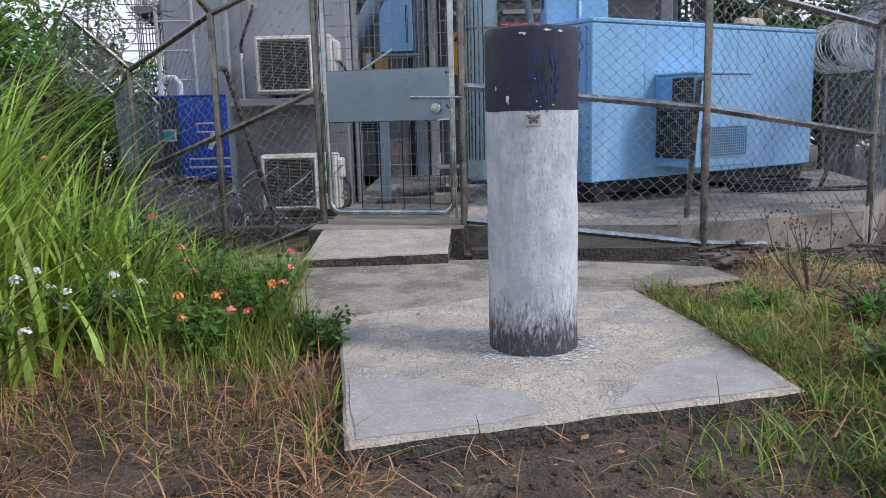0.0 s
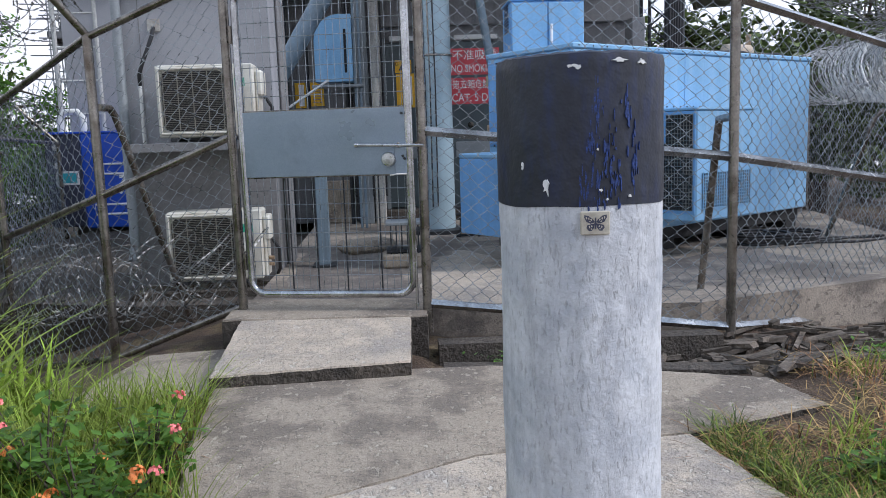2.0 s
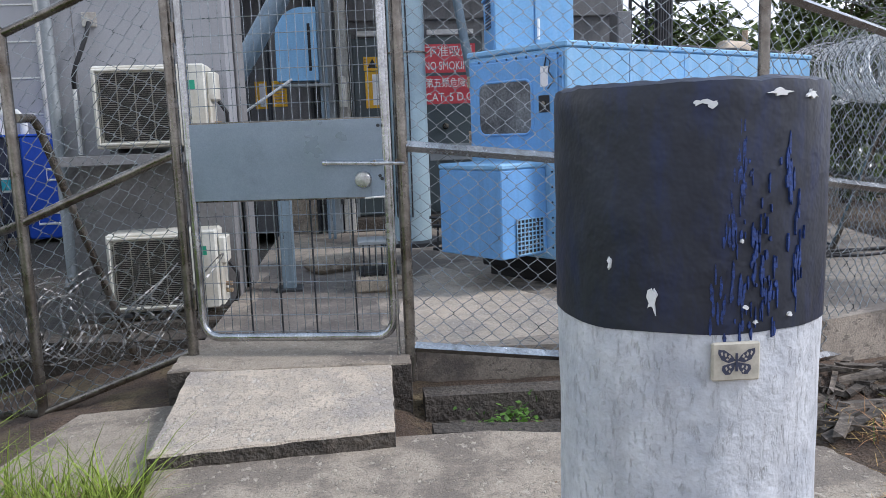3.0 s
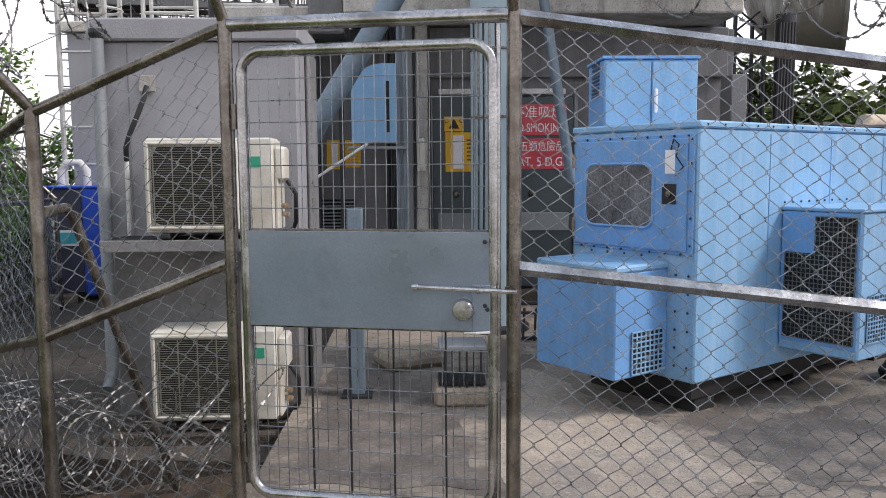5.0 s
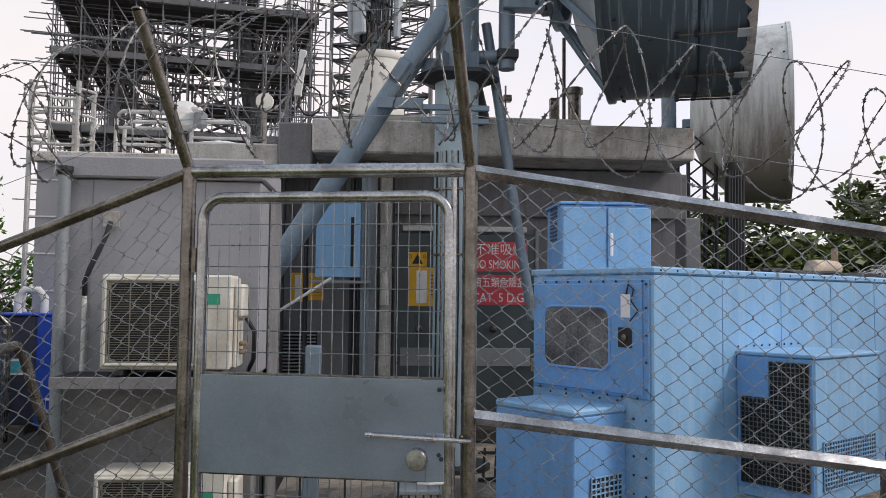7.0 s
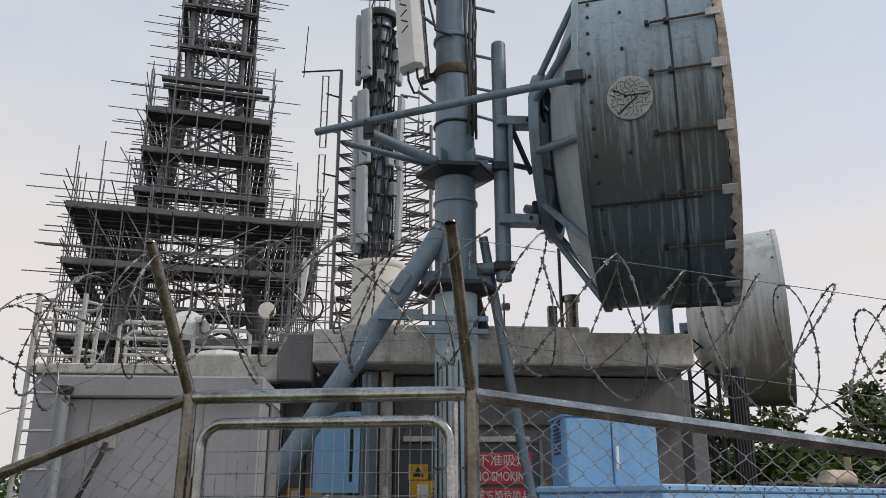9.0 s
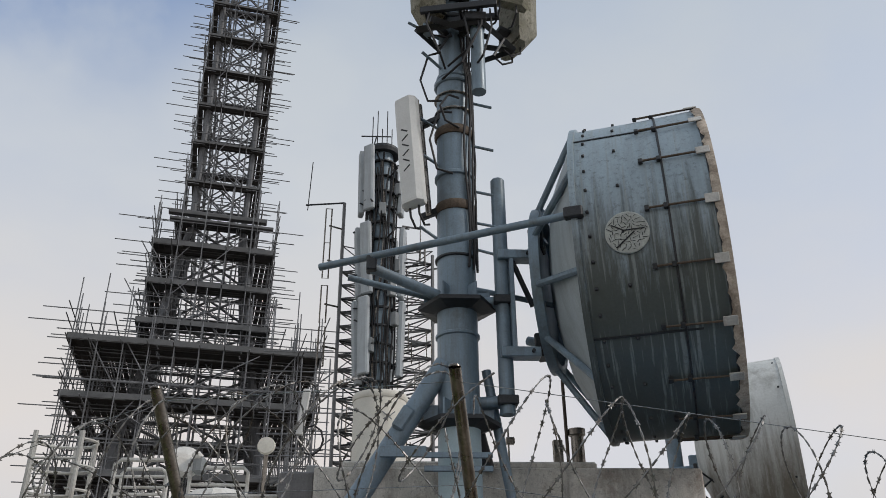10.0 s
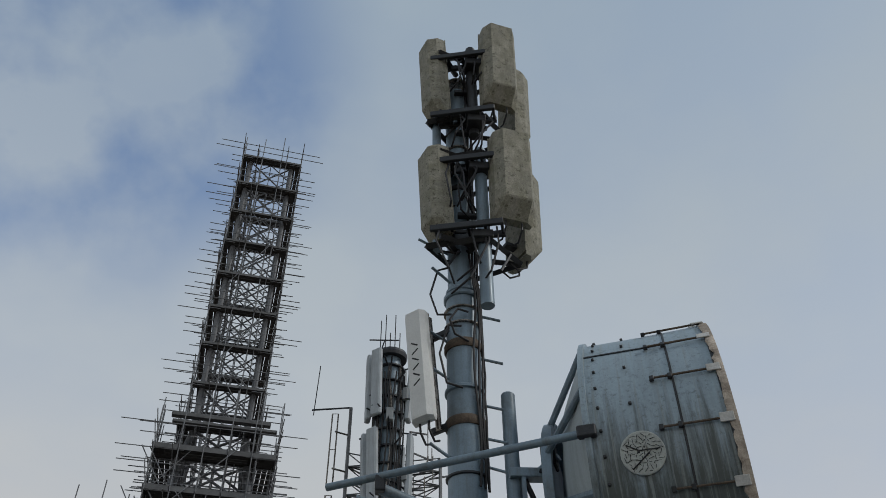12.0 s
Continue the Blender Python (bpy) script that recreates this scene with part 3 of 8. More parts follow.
def cement_patch(poly, z, label, seed, material=None, wander=0.012, thick=0.004, name="cement_patch"):
    """A thin patch of another tone on concrete with a wandering edge."""
    pts = []
    for i, (x, y) in enumerate(poly):
        x2, y2 = poly[(i + 1) % len(poly)]
        n = max(8, int(math.hypot(x2 - x, y2 - y) / 0.035))
        for k in range(n):
            q = k / n
            px, py = lerp(x, x2, q), lerp(y, y2, q)
            pts.append((px + wander * (noise.noise((px * 4, py * 4, seed)) + 0.12 * noise.noise((px * 31, py * 31, seed + 5))), py + wander * (noise.noise((px * 4, py * 4, seed + 9)) + 0.12 * noise.noise((px * 31, py * 31, seed + 14)))))
    solo(name, MB().prism(pts, z - 0.006, z + thick), material or M_GREYPATCH, label, "patch", kind="structure")


cement_patch([(0.55, 3.52), (0.84, 3.96), (1.20, 4.18), (1.24, 3.70)], 0.07, "grey patch on the slab corner", 71)
cement_patch([(-0.36, 3.90), (-0.15, 3.88), (0.28, 3.70), (0.35, 3.52), (0.17, 3.42), (-0.12, 3.35), (-0.26, 3.31)], 0.07, "grey patch along the slab front", 72)


def build_rubble():
    rr = random.Random(61)
    mb = MB()
    for _ in range(150):
        x = rr.uniform(0.12, 3.3)
        y = lerp(6.35, 7.0, rr.random()) + 0.25 * smooth01(1.9, 3.3, x)
        s_ = 0.012 + 0.045 * rr.random() ** 2.5
        z = ground_z(x, y) + s_ * 0.2
        turn = Matrix.Rotation(rr.uniform(0, 6.28), 4, "Z") @ Matrix.Rotation(rr.uniform(-0.4, 0.4), 4, "X")
        vs = [Vector((x, y, z)) + (turn @ Vector((sx * s_ * rr.uniform(0.6, 1.3), sy * s_ * rr.uniform(0.5, 1.0), sz * s_ * rr.uniform(0.3, 0.6)))) for sz in (-1, 1) for sx, sy in ((-1, -1), (1, -1), (1, 1), (-1, 1))]
        mb.add(vs, [(3, 2, 1, 0), (4, 5, 6, 7), (0, 1, 5, 4), (1, 2, 6, 5), (2, 3, 7, 6), (3, 0, 4, 7)])
    solo("rubble", mb, M_DITCH, "broken concrete rubble and stones in the drain", "stones", kind="stuff")


build_rubble()

def build_rotten_wood():
    """Rotten boards, bark and roots strewn below the pad edge."""
    rr = random.Random(67)
    mb = MB()
    for _ in range(260):
        x = rr.uniform(1.2, 4.2)
        y = 6.55 + 0.42 * max(0.0, x - 1.9) + rr.uniform(-0.45, 0.5)
        if on_slab(x, y):
            continue
        l, w = 0.06 + 0.42 * rr.random() ** 2, rr.uniform(0.008, 0.04)
        turn = Matrix.Rotation(radians(rr.gauss(12, 28)), 4, "Z") @ Matrix.Rotation(rr.gauss(0, 0.12), 4, "Y")
        z = ground_z(x, y) + rr.uniform(0.0, 0.06)
        vs = [Vector((x, y, z)) + (turn @ Vector((sx * l / 2 * rr.uniform(0.8, 1.1), sy * w * rr.uniform(0.4, 1.1), sz * rr.uniform(0.004, 0.018)))) for sz in (-1, 1) for sx, sy in ((-1, -1), (1, -1), (1, 1), (-1, 1))]
        mb.add(vs, [(3, 2, 1, 0), (4, 5, 6, 7), (0, 1, 5, 4), (1, 2, 6, 5), (2, 3, 7, 6), (3, 0, 4, 7)])
    solo("rotten_wood", mb, M_ROT, "rotten boards, bark and roots strewn below the fence", "debris", kind="stuff")


def build_crumbs():
    """Clods and crumbs of soil on the bare earth."""
    rr = random.Random(68)
    mb = MB()
    for _ in range(5200):
        x, y = rr.uniform(-0.9, 2.6), rr.uniform(1.7, 3.75)
        if on_slab(x, y):
            continue
        q = 0.003 + 0.014 * rr.random() ** 3
        p = Vector((x, y, ground_z(x, y) + q * 0.3))
        mb.add([p + Vector((q * rr.uniform(.6, 1.3), 0, 0)), p + Vector((0, q * rr.uniform(.6, 1.3), 0)), p - Vector((q * rr.uniform(.6, 1.3), 0, 0)), p - Vector((0, q * rr.uniform(.6, 1.3), 0)), p + Vector((0, 0, q * 0.8)), p - Vector((0, 0, q))],
               [(0, 1, 4), (1, 2, 4), (2, 3, 4), (3, 0, 4), (1, 0, 5), (2, 1, 5), (3, 2, 5), (0, 3, 5)])
    solo("soil_crumbs", mb, M_GROUND, "loose clods and crumbs of brown soil", "soil", kind="stuff")


# equipment pad behind the fence
mb = MB().prism([(0.16, 7.42), (1.85, 7.2), (3.55, 7.75), (4.75, 9.6), (5.2, 12.0), (5.2, 22), (-1.0, 22), (-1.0, 9.0), (-1.02, 7.62)], -0.6, PAD_Z)
solo("floor", mb, M_PAD, "stained concrete equipment pad", "floor", kind="structure")
cement_patch([(0.20, 7.50), (0.9, 7.45), (1.35, 7.75), (1.20, 8.25), (1.05, 8.9), (0.82, 9.5), (0.6, 9.95), (0.3, 9.3), (0.18, 8.4)], PAD_Z, "paler concrete inside the gate corner", 81, M_CONC, 0.09, 0.003)
# darker mottled tone over the passage floor
cement_patch([(-0.86, 10.3), (-0.23, 10.8), (0.0, 9.64), (0.05, 7.70), (-0.85, 7.80)], PAD_Z, "darker mottled concrete in the passage", 82, M_DARKCONC, 0.06, 0.003, "damp_stain")
# darker, mottled tone on the pad along the generator's front
cement_patch([(1.55, 7.75), (1.35, 8.35), (1.6, 8.55), (2.4, 8.95), (3.1, 9.2), (3.3, 8.7), (2.6, 8.1), (1.7, 7.6)], PAD_Z, "dark mottled patch on the pad before the generator", 83, M_DARKCONC, 0.12, 0.002, "oil_stain")
# dark earth colour on this apron stands for leaf litter
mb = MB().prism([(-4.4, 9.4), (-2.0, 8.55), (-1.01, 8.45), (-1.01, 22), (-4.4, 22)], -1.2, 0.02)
solo("floor", mb, M_DITCH, "dark concrete apron under the cabinets", "floor", kind="structure")
mb = MB()
mb.prism([(0.2, 6.5), (1.7, 6.2), (1.75, 6.33), (0.2, 6.62)], -0.3, 0.02)
mb.prism([(0.2, 6.95), (1.85, 6.86), (1.85, 7.0), (0.2, 7.1)], -0.5, 0.03)
solo("drain_kerb", mb, M_DITCH, "dark concrete kerbs of a drain", "kerb", kind="structure")


build_rotten_wood()
build_crumbs()


# ---- bollard ----
def build_bollard():
    b = thing("bollard", "thick round concrete bollard, whitewashed with a black painted top band", "bollard", (0.39, 4.30, 0.06))
    rr = random.Random(3)

    def column(z0, z1, r0, r1, rows, mat_, name, cap=False, label=""):
        n = 72
        mb = MB()
        for i in range(rows + 1):
            t = i / rows
            for j in range(n):
                a = 2 * math.pi * j / n
                z = lerp(z0, z1, t)
                r = lerp(r0, r1, t) + 0.0035 * noise.noise((math.cos(a) * 3, math.sin(a) * 3, z * 5)) + 0.0015 * noise.noise((math.cos(a) * 11, math.sin(a) * 11, z * 14))
                mb.v.append((r * math.cos(a), r * math.sin(a), z + (0.006 * noise.noise((a * 1.5, 2.0, 0)) if i in (0, rows) else 0)))
        for i in range(rows):
            for j in range(n):
                mb.f.append((i * n + j, i * n + (j + 1) % n, (i + 1) * n + (j + 1) % n, (i + 1) * n + j))
        if cap:
            k = len(mb.v)
            for s_, dz in ((0.985, 0.014), (0.9, 0.02)):
                for j in range(n):
                    x, y, z = mb.v[rows * n + j]
                    mb.v.append((x * s_, y * s_, z1 + dz + rr.uniform(-.002, .002)))
            for q in range(2):
                o, p = (rows * n, k) if q == 0 else (k, k + n)
                for j in range(n):
                    mb.f.append((o + j, o + (j + 1) % n, p + (j + 1) % n, p + j))
            mb.f.append(tuple(range(k + n, k + 2 * n)))
        return part(name, mb, mat_, b, label, True)
    column(-0.02, 1.0, 0.186, 0.187, 44, M_BOLL_W, "shaft", label="flaking whitewashed shaft")
    column(1.0, 1.303, 0.1885, 0.190, 18, M_BOLL_B, "band", True, "black painted band with blue smears")
    for (deg, z, w, h) in [(-125, 1.045, 0.007, 0.024), (-143, 1.09, 0.003, 0.010), (-104, 1.291, 0.013, 0.006), (-109, 1.291, 0.007, 0.004), (-78, 1.302, 0.018, 0.006), (-90, 1.035, 0.004, 0.003), (-60, 1.299, 0.014, 0.008), (-92, 1.12, 0.003, 0.003), (-86, 1.015, 0.003, 0.003), (-70, 1.02, 0.004, 0.003)]:
        a = radians(deg)
        mb = MB()
        n = 13
        c = Vector((math.cos(a), math.sin(a), 0)) * 0.1925 + Vector((0, 0, z))
        t = Vector((-math.sin(a), math.cos(a), 0))
        ring = [c + t * (w * math.cos(2 * math.pi * k / n) * rr.uniform(0.3, 1.25)) + Vector((0, 0, h * math.sin(2 * math.pi * k / n) * rr.uniform(0.3, 1.25))) for k in range(n)]
        back = [p - Vector((math.cos(a), math.sin(a), 0)) * 0.006 for p in ring]
        mb.add(ring + back, [tuple(range(n))] + [(i, n + i, n + (i + 1) % n, (i + 1) % n) for i in range(n)])
        part("paint_chip", mb, M_CHIP, b, "white bare plaster chip")
    runs_ = [(-100, 1.045, 6, 0.045), (-90, 1.04, 6, 0.05), (-84, 1.12, 6, 0.06), (-95, 1.13, 4, 0.04), (-80, 1.05, 5, 0.05), (-92, 1.22, 4, 0.04), (-66, 1.10, 5, 0.06), (-72, 1.20, 3, 0.04)]
    for k in range(190):
        deg_, zc, wd_, hz_ = runs_[k % len(runs_)]
        a = radians(deg_ + rr.gauss(0, wd_ * 0.42))
        z, w, h = min(1.29, max(0.995, zc + rr.gauss(0, hz_ * 0.5))), rr.uniform(0.0005, 0.0026), rr.uniform(0.003, 0.016)
        u, t = Vector((math.cos(a), math.sin(a), 0)), Vector((-math.sin(a), math.cos(a), 0))
        c, n = u * 0.1905 + Vector((0, 0, z)), 8
        ring = [c + t * (w * math.cos(2 * math.pi * q / n) * rr.uniform(0.5, 1.2)) + Vector((0, 0, h * math.sin(2 * math.pi * q / n) * rr.uniform(0.6, 1.2))) for q in range(n)]
        part("paint_smear", MB().add(ring + [p - u * 0.006 for p in ring], [tuple(range(n))] + [(i, n + i, n + (i + 1) % n, (i + 1) % n) for i in range(n)]), M_SMEAR, b, "blue paint drip")
    # small square tile with a butterfly
    a = radians(-94)
    nrm, t = Vector((math.cos(a), math.sin(a), 0)), Vector((-math.sin(a), math.cos(a), 0))
    turn = Matrix((t, nrm, Vector((0, 0, 1)))).transposed()
    c = nrm * 0.192 + Vector((0, 0, 0.966))
    tile = part("tile", MB().box(c, (0.062, 0.008, 0.050), 0.002, turn), M_BUFF, b, "small buff square tile with a dark butterfly print")
    wing = MB()
    spots = MB()
    for sx in (-1, 1):
        def at_(x, z, lift=0.0046):
            return c + nrm * lift + t * (sx * x) + Vector((0, 0, z))
        upper = [(0.001, 0.002), (0.006, 0.009), (0.015, 0.016), (0.0235, 0.0175), (0.024, 0.012), (0.019, 0.003), (0.010, -0.001)]
        lower = [(0.001, 0.000), (0.010, -0.002), (0.018, -0.004), (0.019, -0.010), (0.014, -0.0165), (0.008, -0.016), (0.003, -0.009)]
        for shape in (upper, lower):
            pts = [at_(x, z) for x, z in shape]
            wing.add(pts, [tuple(range(len(pts)))])
        for x, z, w_, h_ in ((0.009, 0.0075, 0.002, 0.0025), (0.014, 0.010, 0.0018, 0.003), (0.019, 0.0115, 0.0016, 0.003), (0.012, 0.004, 0.002, 0.0015), (0.008, -0.006, 0.0018, 0.002), (0.013, -0.008, 0.0016, 0.003), (0.009, -0.012, 0.0014, 0.002)):
            spots.add([at_(x - w_, z - h_ * 0.4, 0.0050), at_(x + w_ * 0.2, z - h_, 0.0050), at_(x + w_, z + h_ * 0.4, 0.0050), at_(x - w_ * 0.2, z + h_, 0.0050)], [(0, 1, 2, 3)])
    part("print_spots", spots, M_BUFF, tile)
    wing.box(c + nrm * 0.005, (0.003, 0.001, 0.024), 0, turn)
    part("print", wing, M_NAVY, tile)
    # splashed paint and mortar round the foot
    mb = MB()
    for k in range(1500):
        r, q = 0.186 + abs(rr.gauss(0, 0.13)), rr.uniform(0, 6.28)
        s_ = rr.uniform(0.0015, 0.006) + (0.008 * rr.random() ** 2 if r < 0.30 else 0.0)
        cc = Vector((r * math.cos(q), r * math.sin(q), 0.0112 + 0.0000022 * k))
        mb.add([cc + Vector((s_ * math.cos(u) * rr.uniform(.5, 1.2), s_ * math.sin(u) * rr.uniform(.5, 1.2), 0)) for u in (0, 1, 2, 3, 4, 5)] , [tuple(range(6))])
    part("paint_splatter", mb, M_FLAKE, b, "white paint drips on the slab", kind="stuff")


build_bollard()


# ---- fence ----
# corner: plan x, y, heights of the top, middle and bottom rails
FENCE_R = [(0.152, 7.16, 2.205, 1.256, 0.233), (1.98, 7.07, 1.955, 1.045, 0.02), (3.80, 8.15, 1.70, 0.77, -0.22), (4.70, 9.55, 1.62, 0.70, -0.25), (5.4, 12.6, 1.6, 0.7, -0.3)]
FENCE_L = [(-0.982, 7.41, 2.212, 1.262, 0.214), (-1.835, 7.57, 1.885, 0.92, -0.12), (-2.93, 8.62, 1.53, 0.575, -0.45), (-3.9, 10.6, 1.35, 0.4, -0.7), (-4.6, 14.0, 1.3, 0.35, -0.8)]


def chainlink(a, b, name_parent, seed):
    """Interlocked zigzag wires between two fence corners."""
    rr = random.Random(seed)
    pa, pb = Vector((a[0], a[1], 0)), Vector((b[0], b[1], 0))
    d = pb - pa
    length = d.length
    d.normalize()
    nrm = Vector((-d.y, d.x, 0))
    pitch, hgt, wire = 0.098, 0.090, 0.0022
    mb = MB()
    cols = int(length / (pitch / 2)) - 1
    for c in range(cols):
        s0 = 0.03 + c * pitch / 2
        zb = lerp(a[4], b[4], s0 / length) + 0.01
        zt = lerp(a[2], b[2], s0 / length) - 0.01
        rows = int((zt - zb) / (hgt / 2))
        sag = 0.006 * math.sin(c * 0.7 + seed)
        pts = []
        for r in range(rows + 1):
            side = (r + c) % 2
            s = s0 + side * pitch / 2
            p = pa + d * (s + rr.uniform(-.002, .002)) + nrm * (0.004 * (1 if r % 2 else -1) + sag) + Vector((0, 0, zb + r * hgt / 2 + lerp(a[2], b[2], s / length) - lerp(a[2], b[2], s0 / length)))
            hook = d * (0.003 if side else -0.003)
            pts += [p + hook - Vector((0, 0, 0.003)), p + hook + Vector((0, 0, 0.003))]
        mb.path(pts, wire, 4, False)
    return part("chain_link", mb, M_WIRE, name_parent, "galvanised chain-link netting")


def arm_dir(i, side):
    return {("R", 0): (-0.107, -0.36, 0.56), ("L", 0): (-0.150, -0.26, 0.562), ("L", 1): (-0.33, -0.33, 0.50), ("L", 2): (-0.45, -0.22, 0.48),
            ("R", 1): (0.12, -0.40, 0.5), ("R", 2): (0.3, -0.3, 0.5)}.get((side, i), (0.3 if side == "R" else -0.45, -0.15, 0.5))


def build_fence(rows, side, label):
    f = thing("fence", label, "fence", (rows[0][0], rows[0][1], 0))
    o = Vector((rows[0][0], rows[0][1], 0))
    for i, r in enumerate(rows):
        top = Vector((r[0], r[1], r[2] + 0.02))
        foot = Vector((r[0], r[1], r[4] - 0.18))
        mb = MB().tube(foot - o, top - o, 0.029, 12)
        post = part("post", mb, M_GALV, f, smooth=True)
        tip = top + Vector(arm_dir(i, side))
        arm = MB().tube(top - o - Vector((0, 0, 0.01)), tip - o, 0.024, 12)
        arm.lathe([(0.0245, 0), (0.022, 0.008), (0.01, 0.014), (0.0, 0.016)], tip - o, 12)
        part("outrigger_arm", arm, M_GALV, post, "slanted tube arm for the razor wire", True)
        if i + 1 < len(rows):
            q = rows[i + 1]
            for k, rad in ((2, 0.028 if side == "R" else 0.024), (3, 0.028 if side == "R" else 0.024), (4, 0.027 if side == "R" else 0.022)):
                dirn = (Vector((q[0], q[1], q[k])) - Vector((r[0], r[1], r[k]))).normalized()
                part("rail", MB().tube(Vector((r[0], r[1], r[k])) + dirn * 0.02 - o, Vector((q[0], q[1], q[k])) - dirn * 0.02 - o, rad, 4 if side == "R" else 12), M_STEEL if side == "R" else M_GALV, f, smooth=side != "R")
            net = chainlink((r[0] - o.x, r[1] - o.y, *r[2:]), (q[0] - o.x, q[1] - o.y, *q[2:]), f, i * 3 + (1 if side == "R" else 2))
    return f


fence_r = build_fence(FENCE_R, "R", "galvanised tube fence with chain-link netting, stepping down the slope")
fence_l = build_fence(FENCE_L, "L", "galvanised tube fence with chain-link netting on steep sloping rails")


def brace(parent, base, pts):
    part("brace", MB().path([Vector(p) - Vector(base) for p in pts], 0.024, 10), M_GALV, parent, "bent tube strut behind the fence", True)


brace(fence_r, (0.152, 7.16, 0), [(1.98, 7.07, 1.28), (2.0, 7.33, 1.27), (2.005, 7.36, 1.2), (2.01, 7.63, 0.1)])
brace(fence_r, (0.152, 7.16, 0), [(4.7, 9.5, 1.33), (4.48, 9.60, 1.32), (4.44, 9.63, 1.26), (4.09, 9.78, 0.12)])
brace(fence_l, (-0.982, 7.41, 0), [(-1.812, 7.58, 1.465), (-1.827, 7.84, 1.47), (-1.81, 7.88, 1.42), (-1.53, 8.36, -0.1)])


# ---- gate ----
def build_gate():
    ang = math.degrees(math.atan2(7.16 - 7.41, 0.152 + 0.982))
    g = thing("gate", "closed steel mesh gate with a plain grey lock plate", "gate", (-0.982, 7.41, 0), ang)
    W = math.hypot(1.134, 0.25)
    y = -0.03
    x0, x1, z0, z1 = 0.078, W - 0.075, 0.297, 2.105
    rad, cr = 0.022, 0.09
    pts = []
    for cx, cz, a0 in ((x1 - cr, z1 - cr, 0), (x0 + cr, z1 - cr, 90), (x0 + cr, z0 + cr, 180), (x1 - cr, z0 + cr, 270)):
        for k in range(7):
            a = radians(a0 + 15 * k)
            pts.append((cx + cr * math.cos(a), y, cz + cr * math.sin(a)))
    frame_part = part("gate_frame", MB().path(pts, rad, 12, closed=True), M_STEEL, g, "rounded stainless tube frame", True)
    # top bar over the gate
    part("lintel", MB().tube((0.02, 0, 2.215), (W - 0.02, 0, 2.21), 0.029, 12), M_STEEL, g, smooth=True)
    plate = part("lock_plate", MB().box(((x0 + x1) / 2, y - 0.012, 1.203), (x1 - x0 - 0.02, 0.006, 0.385), 0.002), M_PANEL, g, "plain brushed grey sheet metal plate")
    for zz in (1.395, 1.012):
        part("plate_bar", MB().box(((x0 + x1) / 2, y + 0.004, zz), (x1 - x0 - 0.04, 0.018, 0.018), 0.003), M_GALV, g)
    for za, zb in ((z0 + 0.02, 1.02), (1.39, z1 - 0.02)):
        mb = MB()
        nx = 23
        for k in range(nx):
            x = lerp(x0 + 0.03, x1 - 0.03, k / (nx - 1))
            mb.tube((x, y - 0.003, za), (x, y - 0.003, zb), 0.0016 if k % 3 else 0.0022, 5)
        nz = round((zb - za) / 0.087)
        for k in range(nz + 1):
            z = lerp(za + 0.01, zb - 0.005, k / nz)
            mb.tube((x0 + 0.02, y + 0.001, z), (x1 - 0.02, y + 0.001, z), 0.0023, 5)
        part("weld_mesh", mb, M_WIRE, g, "welded wire mesh infill")
        for x in (lerp(x0, x1, 0.26), lerp(x0, x1, 0.42), lerp(x0, x1, 0.6), lerp(x0, x1, 0.81)):
            if za < 1:
                part("stiffener", MB().box((x, y + 0.016, (za + zb) / 2), (0.007, 0.012, zb - za), 0.0015), M_DKSTEEL, g)
    # bolt
    bx, bz = lerp(x0, x1, 0.70), 1.185
    bolt = part("bolt", MB().path([(bx, y - 0.045, bz), (W + 0.02, y - 0.045, bz - 0.012)], 0.009, 10).lathe([(0.0, -0.012), (0.013, -0.008), (0.013, 0.014), (0.0, 0.018)], (bx, y - 0.045, bz), 12, Matrix.Rotation(radians(90), 4, "Y")), M_STEEL, g, "sliding steel bolt", True)
    for x in (bx + 0.25, W - 0.02):
        part("keeper", MB().box((x, y - 0.035, bz - 0.006), (0.014, 0.03, 0.03), 0.003), M_GALV, bolt)
    turn = Matrix.Rotation(radians(90), 4, "X")
    lock = part("lock_housing", MB().lathe([(0.041, 0.0), (0.041, 0.032), (0.036, 0.038), (0.0, 0.040)], (lerp(x0, x1, 0.888), y - 0.014, 1.098), 28, turn), M_STEEL, g, "round grey lock housing", True)
    part("hasp", MB().box((lerp(x0, x1, 0.955), y - 0.02, 1.10), (0.07, 0.008, 0.19), 0.003), M_PANEL, g)
    for x, z in ((x1 - 0.03, 1.36), (x1 - 0.03, 1.115), (x1 - 0.02, 1.10)):
        part("nut", MB().lathe([(0.009, 0), (0.009, 0.012), (0.0, 0.013)], (x, y - 0.018, z), 6, turn), M_DKSTEEL, g)
    part("pull_handle", MB().path([(x1 - 0.11, y - 0.02, 1.005), (x1 - 0.06, y - 0.05, 1.012), (x1 - 0.01, y - 0.03, 1.012)], 0.005, 8), M_WHITE, g)
    part("drop_rod", MB().tube((W - 0.055, -0.035, 0.12), (W - 0.055, -0.035, 2.17), 0.0095, 10), M_STEEL, g, smooth=True)
    for z in (0.5, 1.85):
        part("hinge", MB().tube((0.045, y, z - 0.05), (0.045, y, z + 0.05), 0.013, 10), M_GALV, g)
    return g


build_gate()


